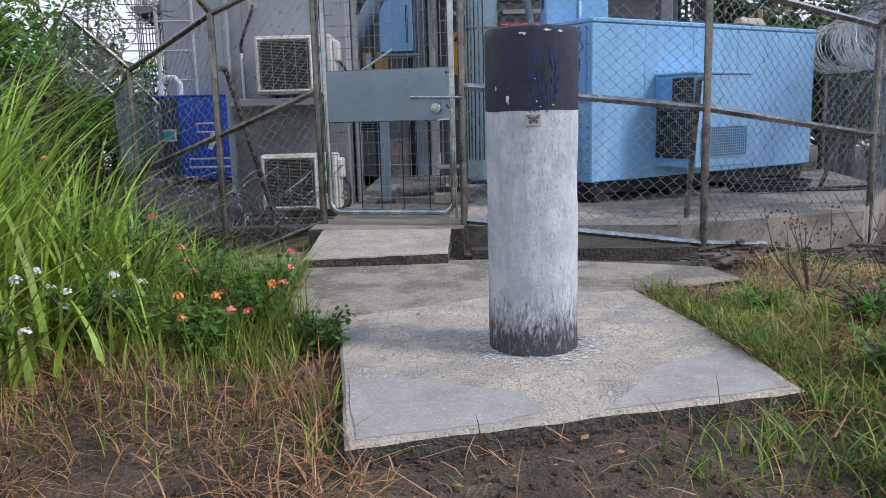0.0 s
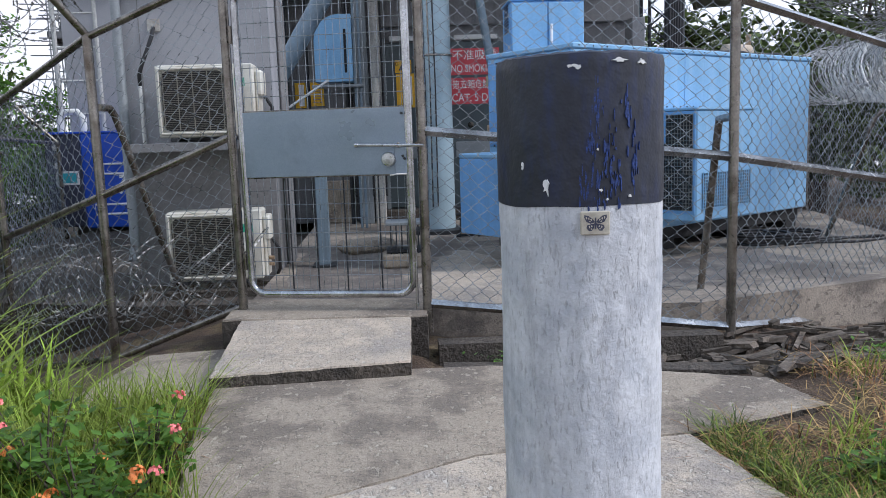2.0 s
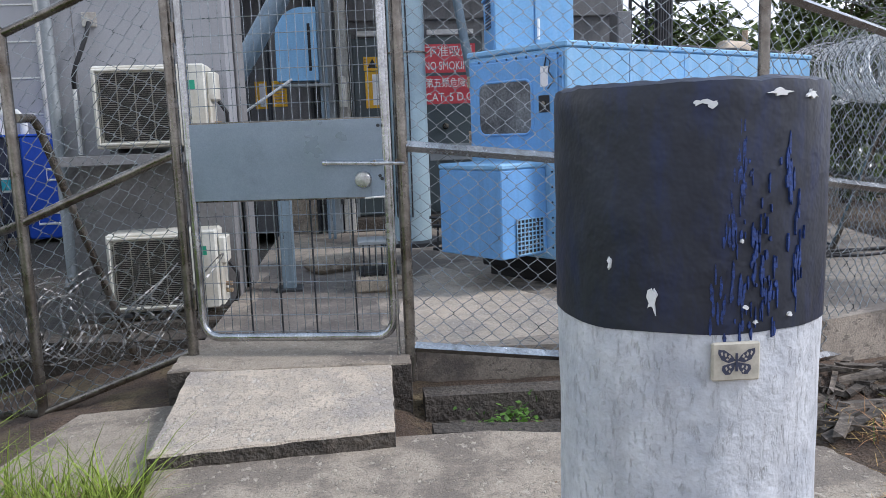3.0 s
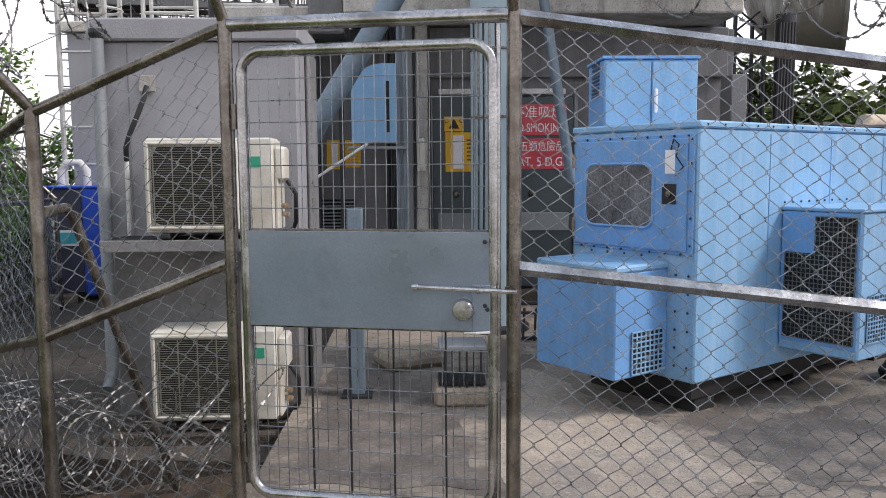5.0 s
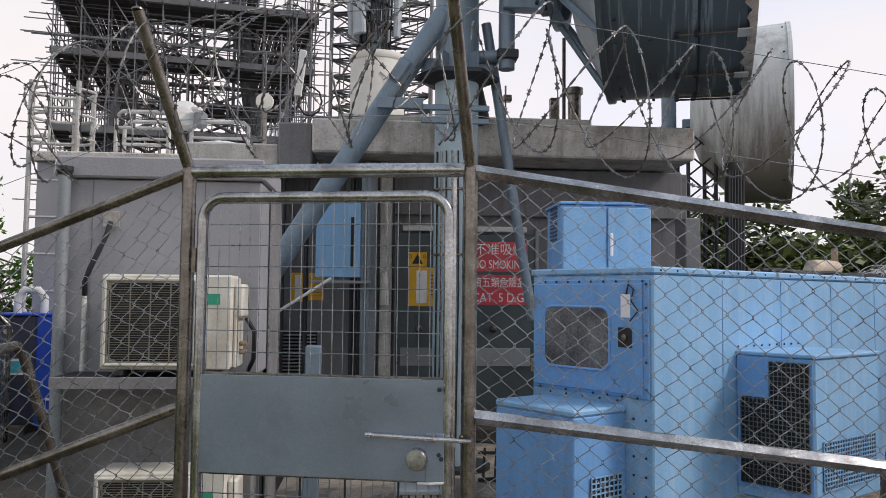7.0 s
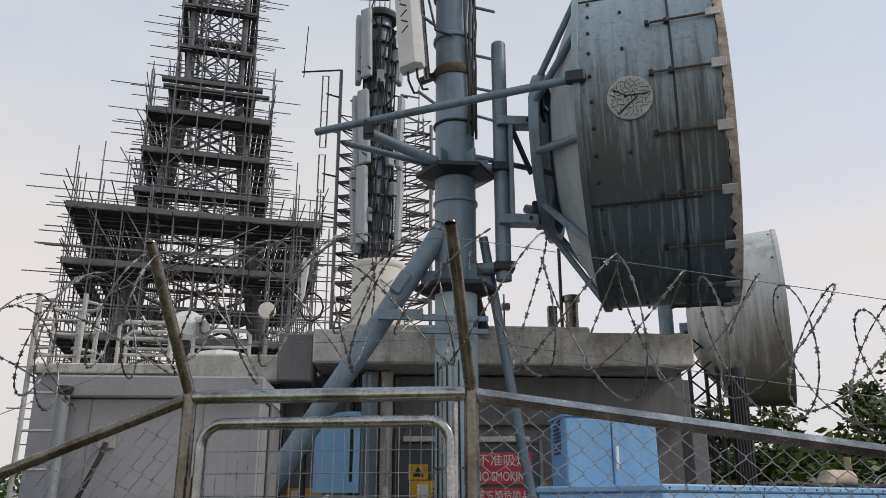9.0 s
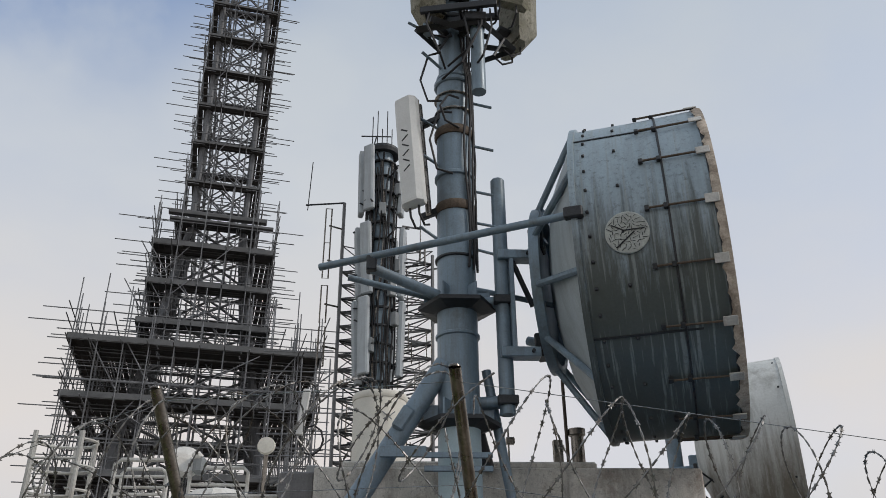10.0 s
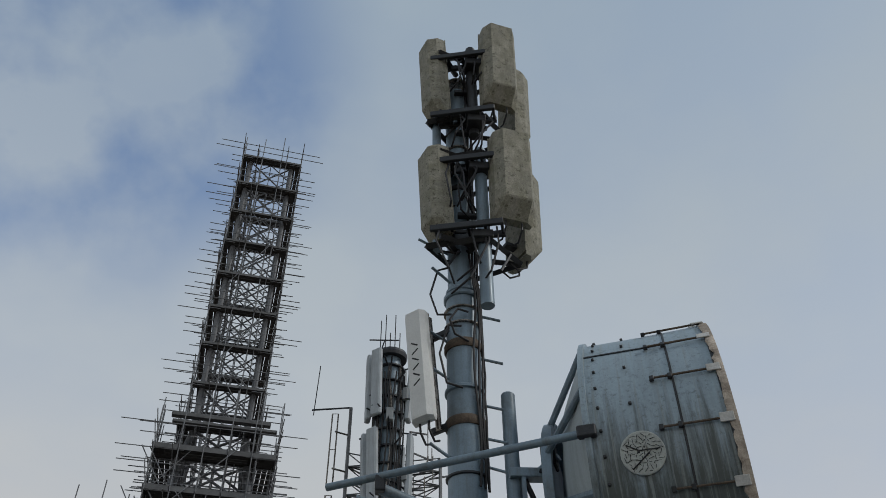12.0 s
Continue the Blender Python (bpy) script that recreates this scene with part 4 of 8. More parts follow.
# ---- razor wire ----
def coil(name, pts, radius, pitch, seed, label, squash=1.0, barb=0.021, tilt=0.42, bright=False):
    rr = random.Random(seed)
    pts = [Vector(p) for p in pts]
    seg = [(b - a).length for a, b in zip(pts, pts[1:])]
    total = sum(seg)

    def at(s):
        for (a, b), l in zip(zip(pts, pts[1:]), seg):
            if s <= l:
                return a.lerp(b, s / l), (b - a).normalized()
            s -= l
        return pts[-1], (pts[-1] - pts[-2]).normalized()
    mb = MB()
    line, steps = [], int(total / pitch * 26)
    ph = rr.uniform(0, 6)
    wob = [rr.uniform(0.75, 1.15) for _ in range(int(total / pitch) + 3)]
    lean = [tilt * rr.uniform(0.7, 1.25) for _ in wob]
    for i in range(steps + 1):
        turns = i / 26
        s = total * i / steps
        k = int(turns)
        u = turns - k
        rad = radius * lerp(wob[k], wob[k + 1], u)
        c, d = at(s)
        side = d.cross(Vector((0, 0, 1))).normalized()
        up = side.cross(d)
        a = 2 * math.pi * turns + ph
        line.append(c + side * (rad * math.cos(a)) + up * (rad * squash * math.sin(a)) + d * (lerp(lean[k], lean[k + 1], u) * rad * math.sin(a)))
    mb.path(line, 0.0045 if bright else 0.0023, 4, False)
    acc, nxt = 0.0, 0.04
    for a, b in zip(line, line[1:]):
        l = (b - a).length
        while acc + l > nxt:
            p = a.lerp(b, (nxt - acc) / l)
            d = (b - a).normalized()
            n1 = d.orthogonal().normalized()
            n1.rotate(Matrix.Rotation(rr.uniform(0, 6.28), 3, d))
            for sg in (-1, 1):
                mb.add([p - d * 0.008, p + d * 0.008, p + d * barb * 0.55 + n1 * sg * barb * 0.5, p + d * 0.002 + n1 * sg * 0.004,
                        p - d * barb * 0.55 + n1 * sg * barb * 0.5], [(0, 3, 4), (1, 2, 3), (0, 1, 3)])
            mb.path([p - d * 0.014, p + d * 0.014], 0.0042, 4)
            nxt += 0.05
        acc += l
    return solo(name, mb, M_RAZORB if bright else M_RAZOR, label, "razor wire")


def tip_of(rows, i, side, f=0.62):
    r = rows[i]
    return Vector((r[0], r[1], r[2])) + Vector(arm_dir(i, side)) * f


top_l = [tip_of(FENCE_L, i, "L") for i in range(4, -1, -1)]
top_r = [tip_of(FENCE_R, i, "R") for i in range(5)]
coil("razor_wire", top_l + [top_r[0]], 0.27, 0.34, 11, "rusting concertina razor wire coiled along the fence top")
coil("razor_wire", [p + Vector((0, 0.03, -0.06)) for p in top_l + [top_r[0]]], 0.24, 0.40, 31, "second loose razor coil along the fence top", tilt=-0.42)
coil("razor_wire", [p + Vector((0.02, -0.04, 0.05)) for p in top_l + [top_r[0]]], 0.19, 0.27, 34, "thin inner razor coil along the fence top", tilt=0.75)
coil("razor_wire", top_r, 0.27, 0.27, 12, "rusting concertina razor wire coiled along the fence top")
coil("razor_wire", [p + Vector((0.05, 0.02, -0.05)) for p in top_r], 0.25, 0.30, 32, "second loose razor coil along the fence top", tilt=-0.42)
for sd, rad_, pit, tl, dz in ((13, 0.30, 0.17, 0.5, 0.10), (15, 0.24, 0.15, -0.6, 0.05), (16, 0.34, 0.22, 0.8, 0.16)):
    rj = random.Random(sd)
    coil("razor_wire", [(x_ + rj.uniform(-0.15, 0.15), y_ + rj.uniform(-0.12, 0.12), z_ + dz + rj.uniform(-0.05, 0.05)) for x_, y_, z_ in ((-3.2, 8.95, 0.0), (-2.7, 8.6, 0.06), (-2.3, 8.3, 0.14), (-1.85, 8.05, 0.2), (-1.5, 8.0, 0.2), (-1.2, 8.1, 0.15))], rad_, pit, sd, "tangled heap of shiny razor wire behind the fence", squash=0.85, tilt=tl)
coil("razor_wire", [p + Vector((-0.03, 0.0, 0.03)) for p in top_r[1:]], 0.31, 0.17, 33, "dense outer razor coil along the fence top", tilt=0.9)
coil("razor_wire", [(4.75, 9.75, 1.72), (5.2, 11.3, 1.78), (5.45, 12.8, 1.78)], 0.32, 0.075, 14, "dense bright razor wire coil along the far fence", bright=True, tilt=0.7)
coil("razor_wire", [(3.95, 8.35, 1.72), (4.7, 9.6, 1.72), (5.2, 11.3, 1.74)], 0.26, 0.11, 24, "dense bright razor wire coil at the fence corner", bright=True, tilt=-0.6)
mb = MB()
for f_, dz in ((0.35, 0.0), (0.95, 0.0)):
    line = [tip_of(FENCE_L, i, "L", f_) for i in range(4, -1, -1)] + [tip_of(FENCE_R, i, "R", f_) for i in range(5)]
    mb.path(line, 0.0016, 4, False)
solo("support_wire", mb, M_WIRE, "straight galvanised wires holding the razor coils", "wire")


# ---- left equipment block ----
def build_block():
    x0, x1, y0, y1, zt = -2.19, -0.95, 9.15, 9.95, 2.56
    b = thing("equipment_block", "grey rendered equipment block with a dark lower wall", "building", (x0, y0, 0))
    o = Vector((x0, y0, 0))

    def bx(name, lo, hi, m_, ch=0.01, label=""):
        lo, hi = Vector(lo), Vector(hi)
        return part(name, MB().box((lo + hi) / 2 - o, hi - lo, ch), m_, b, label)
    bx("wall", (x0, y0, 1.22), (x1, y1, 2.42), M_WALL, 0.008, "pale grey upper wall")
    bx("plinth", (x0 + 0.06, y0 + 0.03, -0.3), (x1 - 0.02, y1, 1.215), M_WALLD, 0.01, "darker lower wall")
    bx("cornice", (x0 - 0.01, y0 - 0.04, 2.425), (x1 + 0.02, y1, zt), M_WALL, 0.012, "grey cornice band")
    bx("ledge", (x0 + 0.14, y0 - 0.36, 1.20), (x1 + 0.02, y0 - 0.005, 1.235), M_DKSTEEL, 0.004, "steel shelf under the upper unit")
    bx("ledge_lip", (x0 + 0.14, y0 - 0.385, 1.17), (x1 + 0.02, y0 - 0.362, 1.237), M_WALLD, 0.003)
    bx("skirt", (x0 + 0.2, y0 - 0.33, 0.09), (x1 + 0.15, y0 - 0.28, 0.13), M_GALV, 0.004)
    bx("base", (x0 + 0.1, y0 - 0.4, -0.2), (x1 + 0.2, y0 + 0.02, 0.085), M_DITCH, 0.01)
    for x in (-1.98, -1.30):
        bx("seam", (x, y0 - 0.004, 1.24), (x + 0.006, y0 - 0.0005, 2.42), M_WALLD, 0)
    # corner column and pilasters on the passage side
    bx("pilaster", (x1 + 0.003, y0 + 0.35, 0.12), (x1 + 0.03, y0 + 0.75, 2.42), M_WALLD, 0.01)
    part("downpipe", MB().path([Vector(p) - o for p in ((-2.13, 9.09, 2.45), (-2.13, 9.09, 0.4), (-2.13, 9.0, 0.3))], 0.038, 12), M_BOXG, b, "grey downpipe", True)
    part("pipe_head", MB().lathe([(0.03, -0.06), (0.05, -0.01), (0.05, 0.015), (0.0, 0.017)], Vector((-2.13, 9.09, 2.47)) - o, 14), M_DKSTEEL, b)
    part("conduit", MB().tube(Vector((-1.99, 9.10, 1.24)) - o, Vector((-1.99, 9.10, 1.70)) - o, 0.014, 10), M_WHITE, b, "white conduit")
    part("cable", MB().path([Vector(p) - o for p in ((-1.99, 9.10, 1.70), (-1.98, 9.07, 1.78), (-1.95, 9.06, 1.86), (-1.90, 9.07, 1.98), (-1.865, 9.09, 2.08), (-1.86, 9.13, 2.15))], 0.016, 8), M_BLACK, b, "black sagging cable", True)
    bx("patch", (-1.91, y0 - 0.012, 2.12), (-1.81, y0 - 0.001, 2.22), M_SLABROOF, 0.004)


build_block()


def build_ac(name_at, label):
    """A split-system outdoor unit, its fan grille towards the gate."""
    x, y, z = name_at
    W, D, H = 0.74, 0.29, 0.55
    a = thing("condenser", label, "air conditioner", (x, y, z), group="outdoor condensers")
    part("casing", MB().box((W / 2, D / 2 + 0.012, H / 2), (W, D, H), 0.018), M_AC, a, "cream enamel casing with stains")
    part("front_bezel", MB().box((W / 2, 0.009, H / 2), (W - 0.012, 0.012, H - 0.012), 0.005), M_AC, a)
    cx, cz, rad = 0.28, H / 2, 0.245
    pts = []
    for sx, sz, a0 in ((1, 1, 0), (-1, 1, 90), (-1, -1, 180), (1, -1, 270)):
        for k in range(7):
            q = radians(a0 + 15 * k)
            pts.append((0.283 + sx * 0.185 + 0.052 * math.cos(q), 0.001, H / 2 + sz * 0.172 + 0.052 * math.sin(q)))
    # flat sheet on the casing, shade of the fan opening painted black
    part("recess", MB().add(pts, [tuple(range(len(pts) - 1, -1, -1))]), M_DARKVOID, a, "flat black sheet for the shade in the fan opening")
    fan = MB()
    for k in range(3):
        q = radians(k * 120 + 20)
        u, w = Vector((math.cos(q), 0, math.sin(q))), Vector((-math.sin(q), 0, math.cos(q)))
        c = Vector((cx, -0.006, cz))
        fan.quad(c + u * 0.04 - w * 0.02, c + u * 0.20 - w * 0.07, c + u * 0.20 + w * 0.07, c + u * 0.04 + w * 0.02)
    fan.lathe([(0.045, 0.0), (0.04, 0.006), (0, 0.007)], (cx, -0.004, cz), 20, Matrix.Rotation(radians(90), 4, "X"))
    part("fan", fan, M_BLACK, a, "dark fan at rest")
    gr = MB()
    n = 34
    for k in range(n):
        zz = 0.05 + (H - 0.10) * k / (n - 1)
        gr.box((0.283, -0.016, zz), (0.475, 0.004, 0.0026), 0)
    for xx in (0.06, 0.17, 0.283, 0.395, 0.505):
        gr.box((xx, -0.011, H / 2), (0.006, 0.006, H - 0.09), 0)
    part("grille", gr, M_GRILL, a, "horizontal louvred grille")
    part("grille_rim", MB().path([(0.03, -0.008, 0.032), (0.537, -0.008, 0.032), (0.537, -0.008, H - 0.032), (0.03, -0.008, H - 0.032)], 0.016, 8, closed=True), M_AC, a)
    part("sticker", MB().box((0.635, 0.001, 0.41), (0.075, 0.002, 0.062), 0), M_GREEN, a, "green energy label")
    part("valve_cover", MB().box((W + 0.03, D / 2, 0.40), (0.06, 0.2, 0.2), 0.015), M_AC, a)
    part("rear_cover", MB().box((W + 0.012, D / 2 + 0.01, 0.18), (0.024, 0.22, 0.34), 0.008), M_AC, a)
    for vz in (0.10, 0.15):
        part("valve", MB().tube((W + 0.02, D / 2, vz), (W + 0.07, D / 2 - 0.02, vz), 0.016, 8), M_BRASS, a)
    part("hose", MB().path([(W + 0.06, D / 2, 0.3), (W + 0.11, D / 2, 0.22), (W + 0.10, D / 2 + 0.05, 0.05), (W + 0.06, D / 2 + 0.1, -0.02)], 0.014, 8), M_BLACK, a, smooth=True)
    for fx in (0.12, W - 0.12):
        part("foot", MB().box((fx, D / 2, -0.014), (0.05, D + 0.06, 0.028), 0.004), M_DKSTEEL, a)


build_ac((-1.79, 8.79, 1.275), "cream outdoor condenser on a steel wall shelf")
build_ac((-1.80, 8.79, 0.150), "grimy cream outdoor condenser near the ground")


def build_blue_box():
    c = thing("power_unit", "royal blue and slate power unit with handles", "generator", (-4.87, 14.2, -0.52), 3)
    part("side_housing", MB().box((0.155, 0.37, 0.92), (0.305, 0.72, 0.94), 0.012), M_NAVY, c, "slate blue side housing")
    body = part("front_housing", MB().box((0.635, 0.36, 0.91), (0.645, 0.74, 0.96), 0.014), M_ROYAL, c, "royal blue housing")
    part("lid", MB().box((0.48, 0.36, 1.402), (0.97, 0.76, 0.022), 0.006), M_ROYAL, c)
    part("label_plate", MB().box((0.18, 0.004, 0.95), (0.20, 0.008, 0.14), 0.002), M_SIGNW, c)
    part("label_print", MB().box((0.18, -0.0015, 0.95), (0.16, 0.003, 0.10), 0), M_CYAN, c, "cyan label with unreadable print")
    for k in range(3):
        part("badge", MB().lathe([(0.035, 0), (0.03, 0.004), (0, 0.005)], (0.10, 0.008, 1.08 + k * 0.09), 16, Matrix.Rotation(radians(90), 4, "X")), (M_SIGNW, M_GALV, M_SIGNW)[k], c)
    for z, w in ((1.03, 0.24), (0.62, 0.44)):
        part("grip", MB().path([(0.62 - w / 2, -0.012, z - 0.05), (0.62 + w / 2, -0.012, z - 0.05), (0.62 + w / 2, -0.012, z + 0.05), (0.62 - w / 2, -0.012, z + 0.05)], 0.012, 6, closed=True), M_SIGNW, c, "pale handle frame")
        # slate sheet paints the shaded hollow inside the handle frame
        part("grip_void", MB().box((0.62, -0.004, z), (w - 0.02, 0.006, 0.08), 0), M_NAVY, c)
    part("decal", MB().box((0.66, -0.014, 0.87), (0.05, 0.003, 0.20), 0, Matrix.Rotation(radians(25), 4, "Y")).box((0.71, -0.0145, 0.95), (0.16, 0.003, 0.035), 0), M_SIGNW, c)
    c.scale = (1.57, 1.0, 1.40)
    part("bracket_pipe", MB().path([(0.12, 0.2, 1.40), (0.12, 0.2, 1.55), (0.17, 0.2, 1.62), (0.27, 0.2, 1.62), (0.32, 0.2, 1.55), (0.32, 0.2, 1.40)], 0.032, 10), M_WHITE, c, "white bent vent pipe", True)


blue = build_blue_box()


def build_far_hall():
    h = thing("far_hall", "grey rendered hall behind the equipment block", "building", (-4.78, 15.0, 0.0))
    part("wall", MB().box((2.0, 2.0, 1.5), (4.0, 4.0, 3.9), 0.01), M_WALL, h)
    part("parapet", MB().box((2.0, 2.0, 3.52), (4.12, 4.12, 0.14), 0.015), M_SLABROOF, h)
    part("plinth", MB().box((2.0, -0.06, 0.15), (4.0, 0.1, 0.9), 0.01), M_WALLD, h)
    for k in range(4):
        part("seam", MB().box((0.5 + k, -0.006, 2.1), (0.012, 0.008, 3.0), 0), M_WALLD, h)


build_far_hall()


# ---- generator ----
def build_generator():
    ang = math.degrees(math.atan2(10.65 - 8.67, 4.37 - 1.40))
    L, Wd, z0, z1 = 3.55, 1.0, 0.36, 1.86
    g = thing("generator", "light blue sound-proofed generator set on a black skid", "generator", (1.40, 8.67, PAD_Z), ang)
    zz = -PAD_Z

    def bx(name, lo, hi, m_, ch=0.006, label="", par=None):
        lo, hi = Vector(lo), Vector(hi)
        return part(name, MB().box((lo + hi) / 2 + Vector((0, 0, zz)), hi - lo, ch), m_, par or g, label)
    # local x along the long side, y to the back
    body = bx("canopy", (0, 0, z0), (L, Wd, z1), M_BLUE2, 0.01, "pale light blue sheet canopy")
    bx("roof", (-0.012, -0.012, z1 + 0.001), (L + 0.012, Wd + 0.012, z1 + 0.045), M_BLUE2, 0.01)
    for k in range(1, 5):
        bx("panel_joint", (k * 0.71 - 0.003, -0.004, z0 + 0.02), (k * 0.71 + 0.003, -0.001, z1 - 0.02), M_BLUE, 0, par=body)
    for k in range(22):
        part("screw", MB().lathe([(0.007, 0), (0.005, 0.005), (0, 0.006)], (0.06 + k * 0.163, -0.0125, z1 + 0.024 + zz), 6, Matrix.Rotation(radians(90), 4, "X")), M_DKSTEEL, body)
    # end face with control window
    ex = -0.004
    end = bx("end_panel", (-0.014, 0.02, 1.12), (-0.001, Wd - 0.02, z1 - 0.03), M_BLUE, 0.004, "control end with a door")
    door = bx("control_door", (-0.028, 0.06, 1.14), (-0.015, Wd - 0.035, z1 - 0.055), M_BLUE, 0.005, "blue control door")

    def rounded(y0, y1, za, zb, r, x):
        pts = []
        for cy, cz, a0 in ((y1 - r, zb - r, 0), (y0 + r, zb - r, 90), (y0 + r, za + r, 180), (y1 - r, za + r, 270)):
            for k in range(5):
                a = radians(a0 + 22.5 * k)
                pts.append((x, cy + r * math.cos(a), cz + r * math.sin(a) + zz))
        return pts
    ring = rounded(0.30, 0.86, 1.27, 1.66, 0.07, -0.031)
    mb = MB()
    mb.add(ring, [tuple(range(len(ring)))])
    win = part("window", mb, M_SMOKE, door, "smoked control window with reflection haze in its colour")
    part("window_gasket", MB().path(ring, 0.010, 6, closed=True), M_BLUE, door)
    part("control_panel", MB().box((-0.022, 0.55, 1.47 + zz), (0.006, 0.1, 0.08), 0.003), M_BRASS, door)
    bx("instruction_label", (-0.031, 0.145, 1.60), (-0.0285, 0.215, 1.74), M_SIGNW, 0, "white paper label", par=door)
    lock = bx("latch_plate", (-0.034, 0.13, 1.42), (-0.0285, 0.235, 1.54), M_BLACK, 0.003, "black latch recess", par=door)
    part("latch", MB().lathe([(0.022, 0), (0.02, 0.012), (0, 0.014)], (-0.034, 0.18, 1.48 + zz), 12, Matrix.Rotation(radians(-90), 4, "Y")), M_GALV, door)
    for hz in (1.26, 1.68):
        bx("hinge", (-0.04, Wd - 0.045, hz - 0.045), (-0.0285, Wd - 0.02, hz + 0.045), M_BRASS, 0.003, par=door)
    part("pull_wire", MB().path([(-0.035, 0.17, 1.74 + zz), (-0.05, 0.14, 1.80 + zz), (-0.04, 0.11, 1.77 + zz), (-0.05, 0.12, 1.70 + zz), (-0.035, 0.08, 1.64 + zz), (-0.05, 0.13, 1.58 + zz)], 0.005, 6), M_BLACK, g, "twisted black wire")
    dots = [(-0.018, y_, z_) for y_ in (0.035, Wd - 0.028) for z_ in (1.18, 1.34, 1.5, 1.66, 1.8)] + [(-0.018, 0.1 + 0.115 * k, 1.125) for k in range(8)] + [(-0.018, 0.06 + 0.1 * k, z1 - 0.042) for k in range(9)]
    dots += [(-0.004, y_, 0.45 + 0.11 * k) for y_ in (0.05, 0.14) for k in range(6)] + [(-0.03, 0.24 + 0.14 * k, 1.10) for k in range(5)]
    for p_ in dots:
        part("screw", MB().lathe([(0.0085, 0), (0.007, 0.006), (0, 0.008)], (p_[0], p_[1], p_[2] + zz), 6, Matrix.Rotation(radians(-90), 4, "Y")), M_DKSTEEL, end)
    # lower duct box on the end face
    dx0, dy0, dy1 = -0.46, 0.20, 0.86
    duct = bx("duct_box", (dx0, dy0, 0.41), (-0.002, dy1, 1.03), M_BLUE, 0.008, "low blue duct box")
    bx("duct_lid", (dx0 - 0.005, dy0 - 0.005, 1.032), (0, dy1 + 0.005, 1.075), M_BLUE2, 0.012)
    # black sheet paints the shade behind the duct grille
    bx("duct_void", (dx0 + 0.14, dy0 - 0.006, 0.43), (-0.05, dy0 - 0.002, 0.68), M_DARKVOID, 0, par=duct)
    mb = MB()
    for k in range(8):
        mb.box((lerp(dx0 + 0.14, -0.05, k / 7), dy0 - 0.010, 0.555 + zz), (0.008, 0.006, 0.25), 0)
    for k in range(9):
        mb.box(((dx0 + 0.09) / 2, dy0 - 0.014, lerp(0.43, 0.68, k / 8) + zz), (0.278, 0.005, 0.008), 0)
    part("duct_grille", mb, M_BLUE2, duct, "pale blue punched grille")
    # intake hood on the long side
    hx0, hx1, hy = 0.86, 1.70, -0.52
    hood = bx("intake_hood", (hx0, hy, 0.47), (hx1, -0.002, 1.36), M_BLUE2, 0.01, "projecting blue intake hood")
    bx("hood_lid", (hx0 - 0.01, hy - 0.012, 1.361), (hx1 + 0.01, 0, 1.385), M_BLUE2, 0.006)
    bx("hood_cheek", (hx0 - 0.008, hy + 0.01, 0.53), (hx0 - 0.001, -0.01, 1.355), M_BLUE, 0.002)
    # black sheets paint in the shade behind the hood grilles
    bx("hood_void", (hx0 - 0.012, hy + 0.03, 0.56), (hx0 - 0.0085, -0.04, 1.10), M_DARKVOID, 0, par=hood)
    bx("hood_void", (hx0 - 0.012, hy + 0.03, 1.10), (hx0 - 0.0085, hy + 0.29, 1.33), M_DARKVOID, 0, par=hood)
    mb = MB()
    for k in range(17):
        y = lerp(hy + 0.03, -0.04, k / 16)
        top = 1.33 if y < hy + 0.29 else 1.10
        mb.box((hx0 - 0.015, y, (0.56 + top) / 2 + zz), (0.004, 0.006, top - 0.56), 0)
    for k in range(27):
        z = lerp(0.56, 1.33, k / 26)
        yb = -0.04 if z < 1.10 else hy + 0.29
        mb.box((hx0 - 0.018, (hy + 0.03 + yb) / 2, z + zz), (0.004, yb - hy - 0.03, 0.006), 0)
    part("hood_grille", mb, M_GALV, hood, "wire grille over the intake")
    # shade behind the front grille, again a black sheet
    bx("hood_void", (hx0 + 0.08, hy - 0.006, 0.57), (hx1 - 0.08, hy - 0.002, 0.86), M_DARKVOID, 0, par=hood)
    mb = MB()
    for k in range(22):
        mb.box((lerp(hx0 + 0.08, hx1 - 0.08, k / 21), hy - 0.009, 0.715 + zz), (0.008, 0.005, 0.29), 0)
    for k in range(12):
        mb.box(((hx0 + hx1) / 2, hy - 0.013, lerp(0.57, 0.86, k / 11) + zz), (hx1 - hx0 - 0.16, 0.005, 0.008), 0)
    part("hood_grille", mb, M_BLUE2, hood, "pale blue punched grille")
    for k in range(9):
        part("screw", MB().lathe([(0.008, 0), (0.006, 0.006), (0, 0.007)], (hx0 + 0.02 + k * 0.095, -0.003, 1.41 + zz), 6, Matrix.Rotation(radians(90), 4, "X")), M_DKSTEEL, g)
    # skid, feet, exhaust
    bx("skid", (0.05, 0.06, 0.235), (L - 0.05, Wd - 0.04, z0 - 0.002), M_DARKVOID, 0.01, "black steel skid")
    for fx in (0.12, 1.2, 2.3, 3.3):
        bx("skid_foot", (fx, 0.08, PAD_Z - 0.004), (fx + 0.2, Wd - 0.06, 0.233), M_BLACK, 0.006)
    ex = part("exhaust", MB().path([(2.78, 0.45, z1 + 0.03 + zz), (2.70, 0.45, z1 + 0.09 + zz), (2.74, 0.45, z1 + 0.125 + zz), (2.84, 0.45, z1 + 0.13 + zz), (3.12, 0.45, z1 + 0.13 + zz)], 0.072, 14), M_LAG, g, "buff lagged exhaust stub", True)
    part("exhaust_flap", MB().box((3.13, 0.45, z1 + 0.21 + zz), (0.012, 0.06, 0.20), 0.004), M_BRASS, ex)
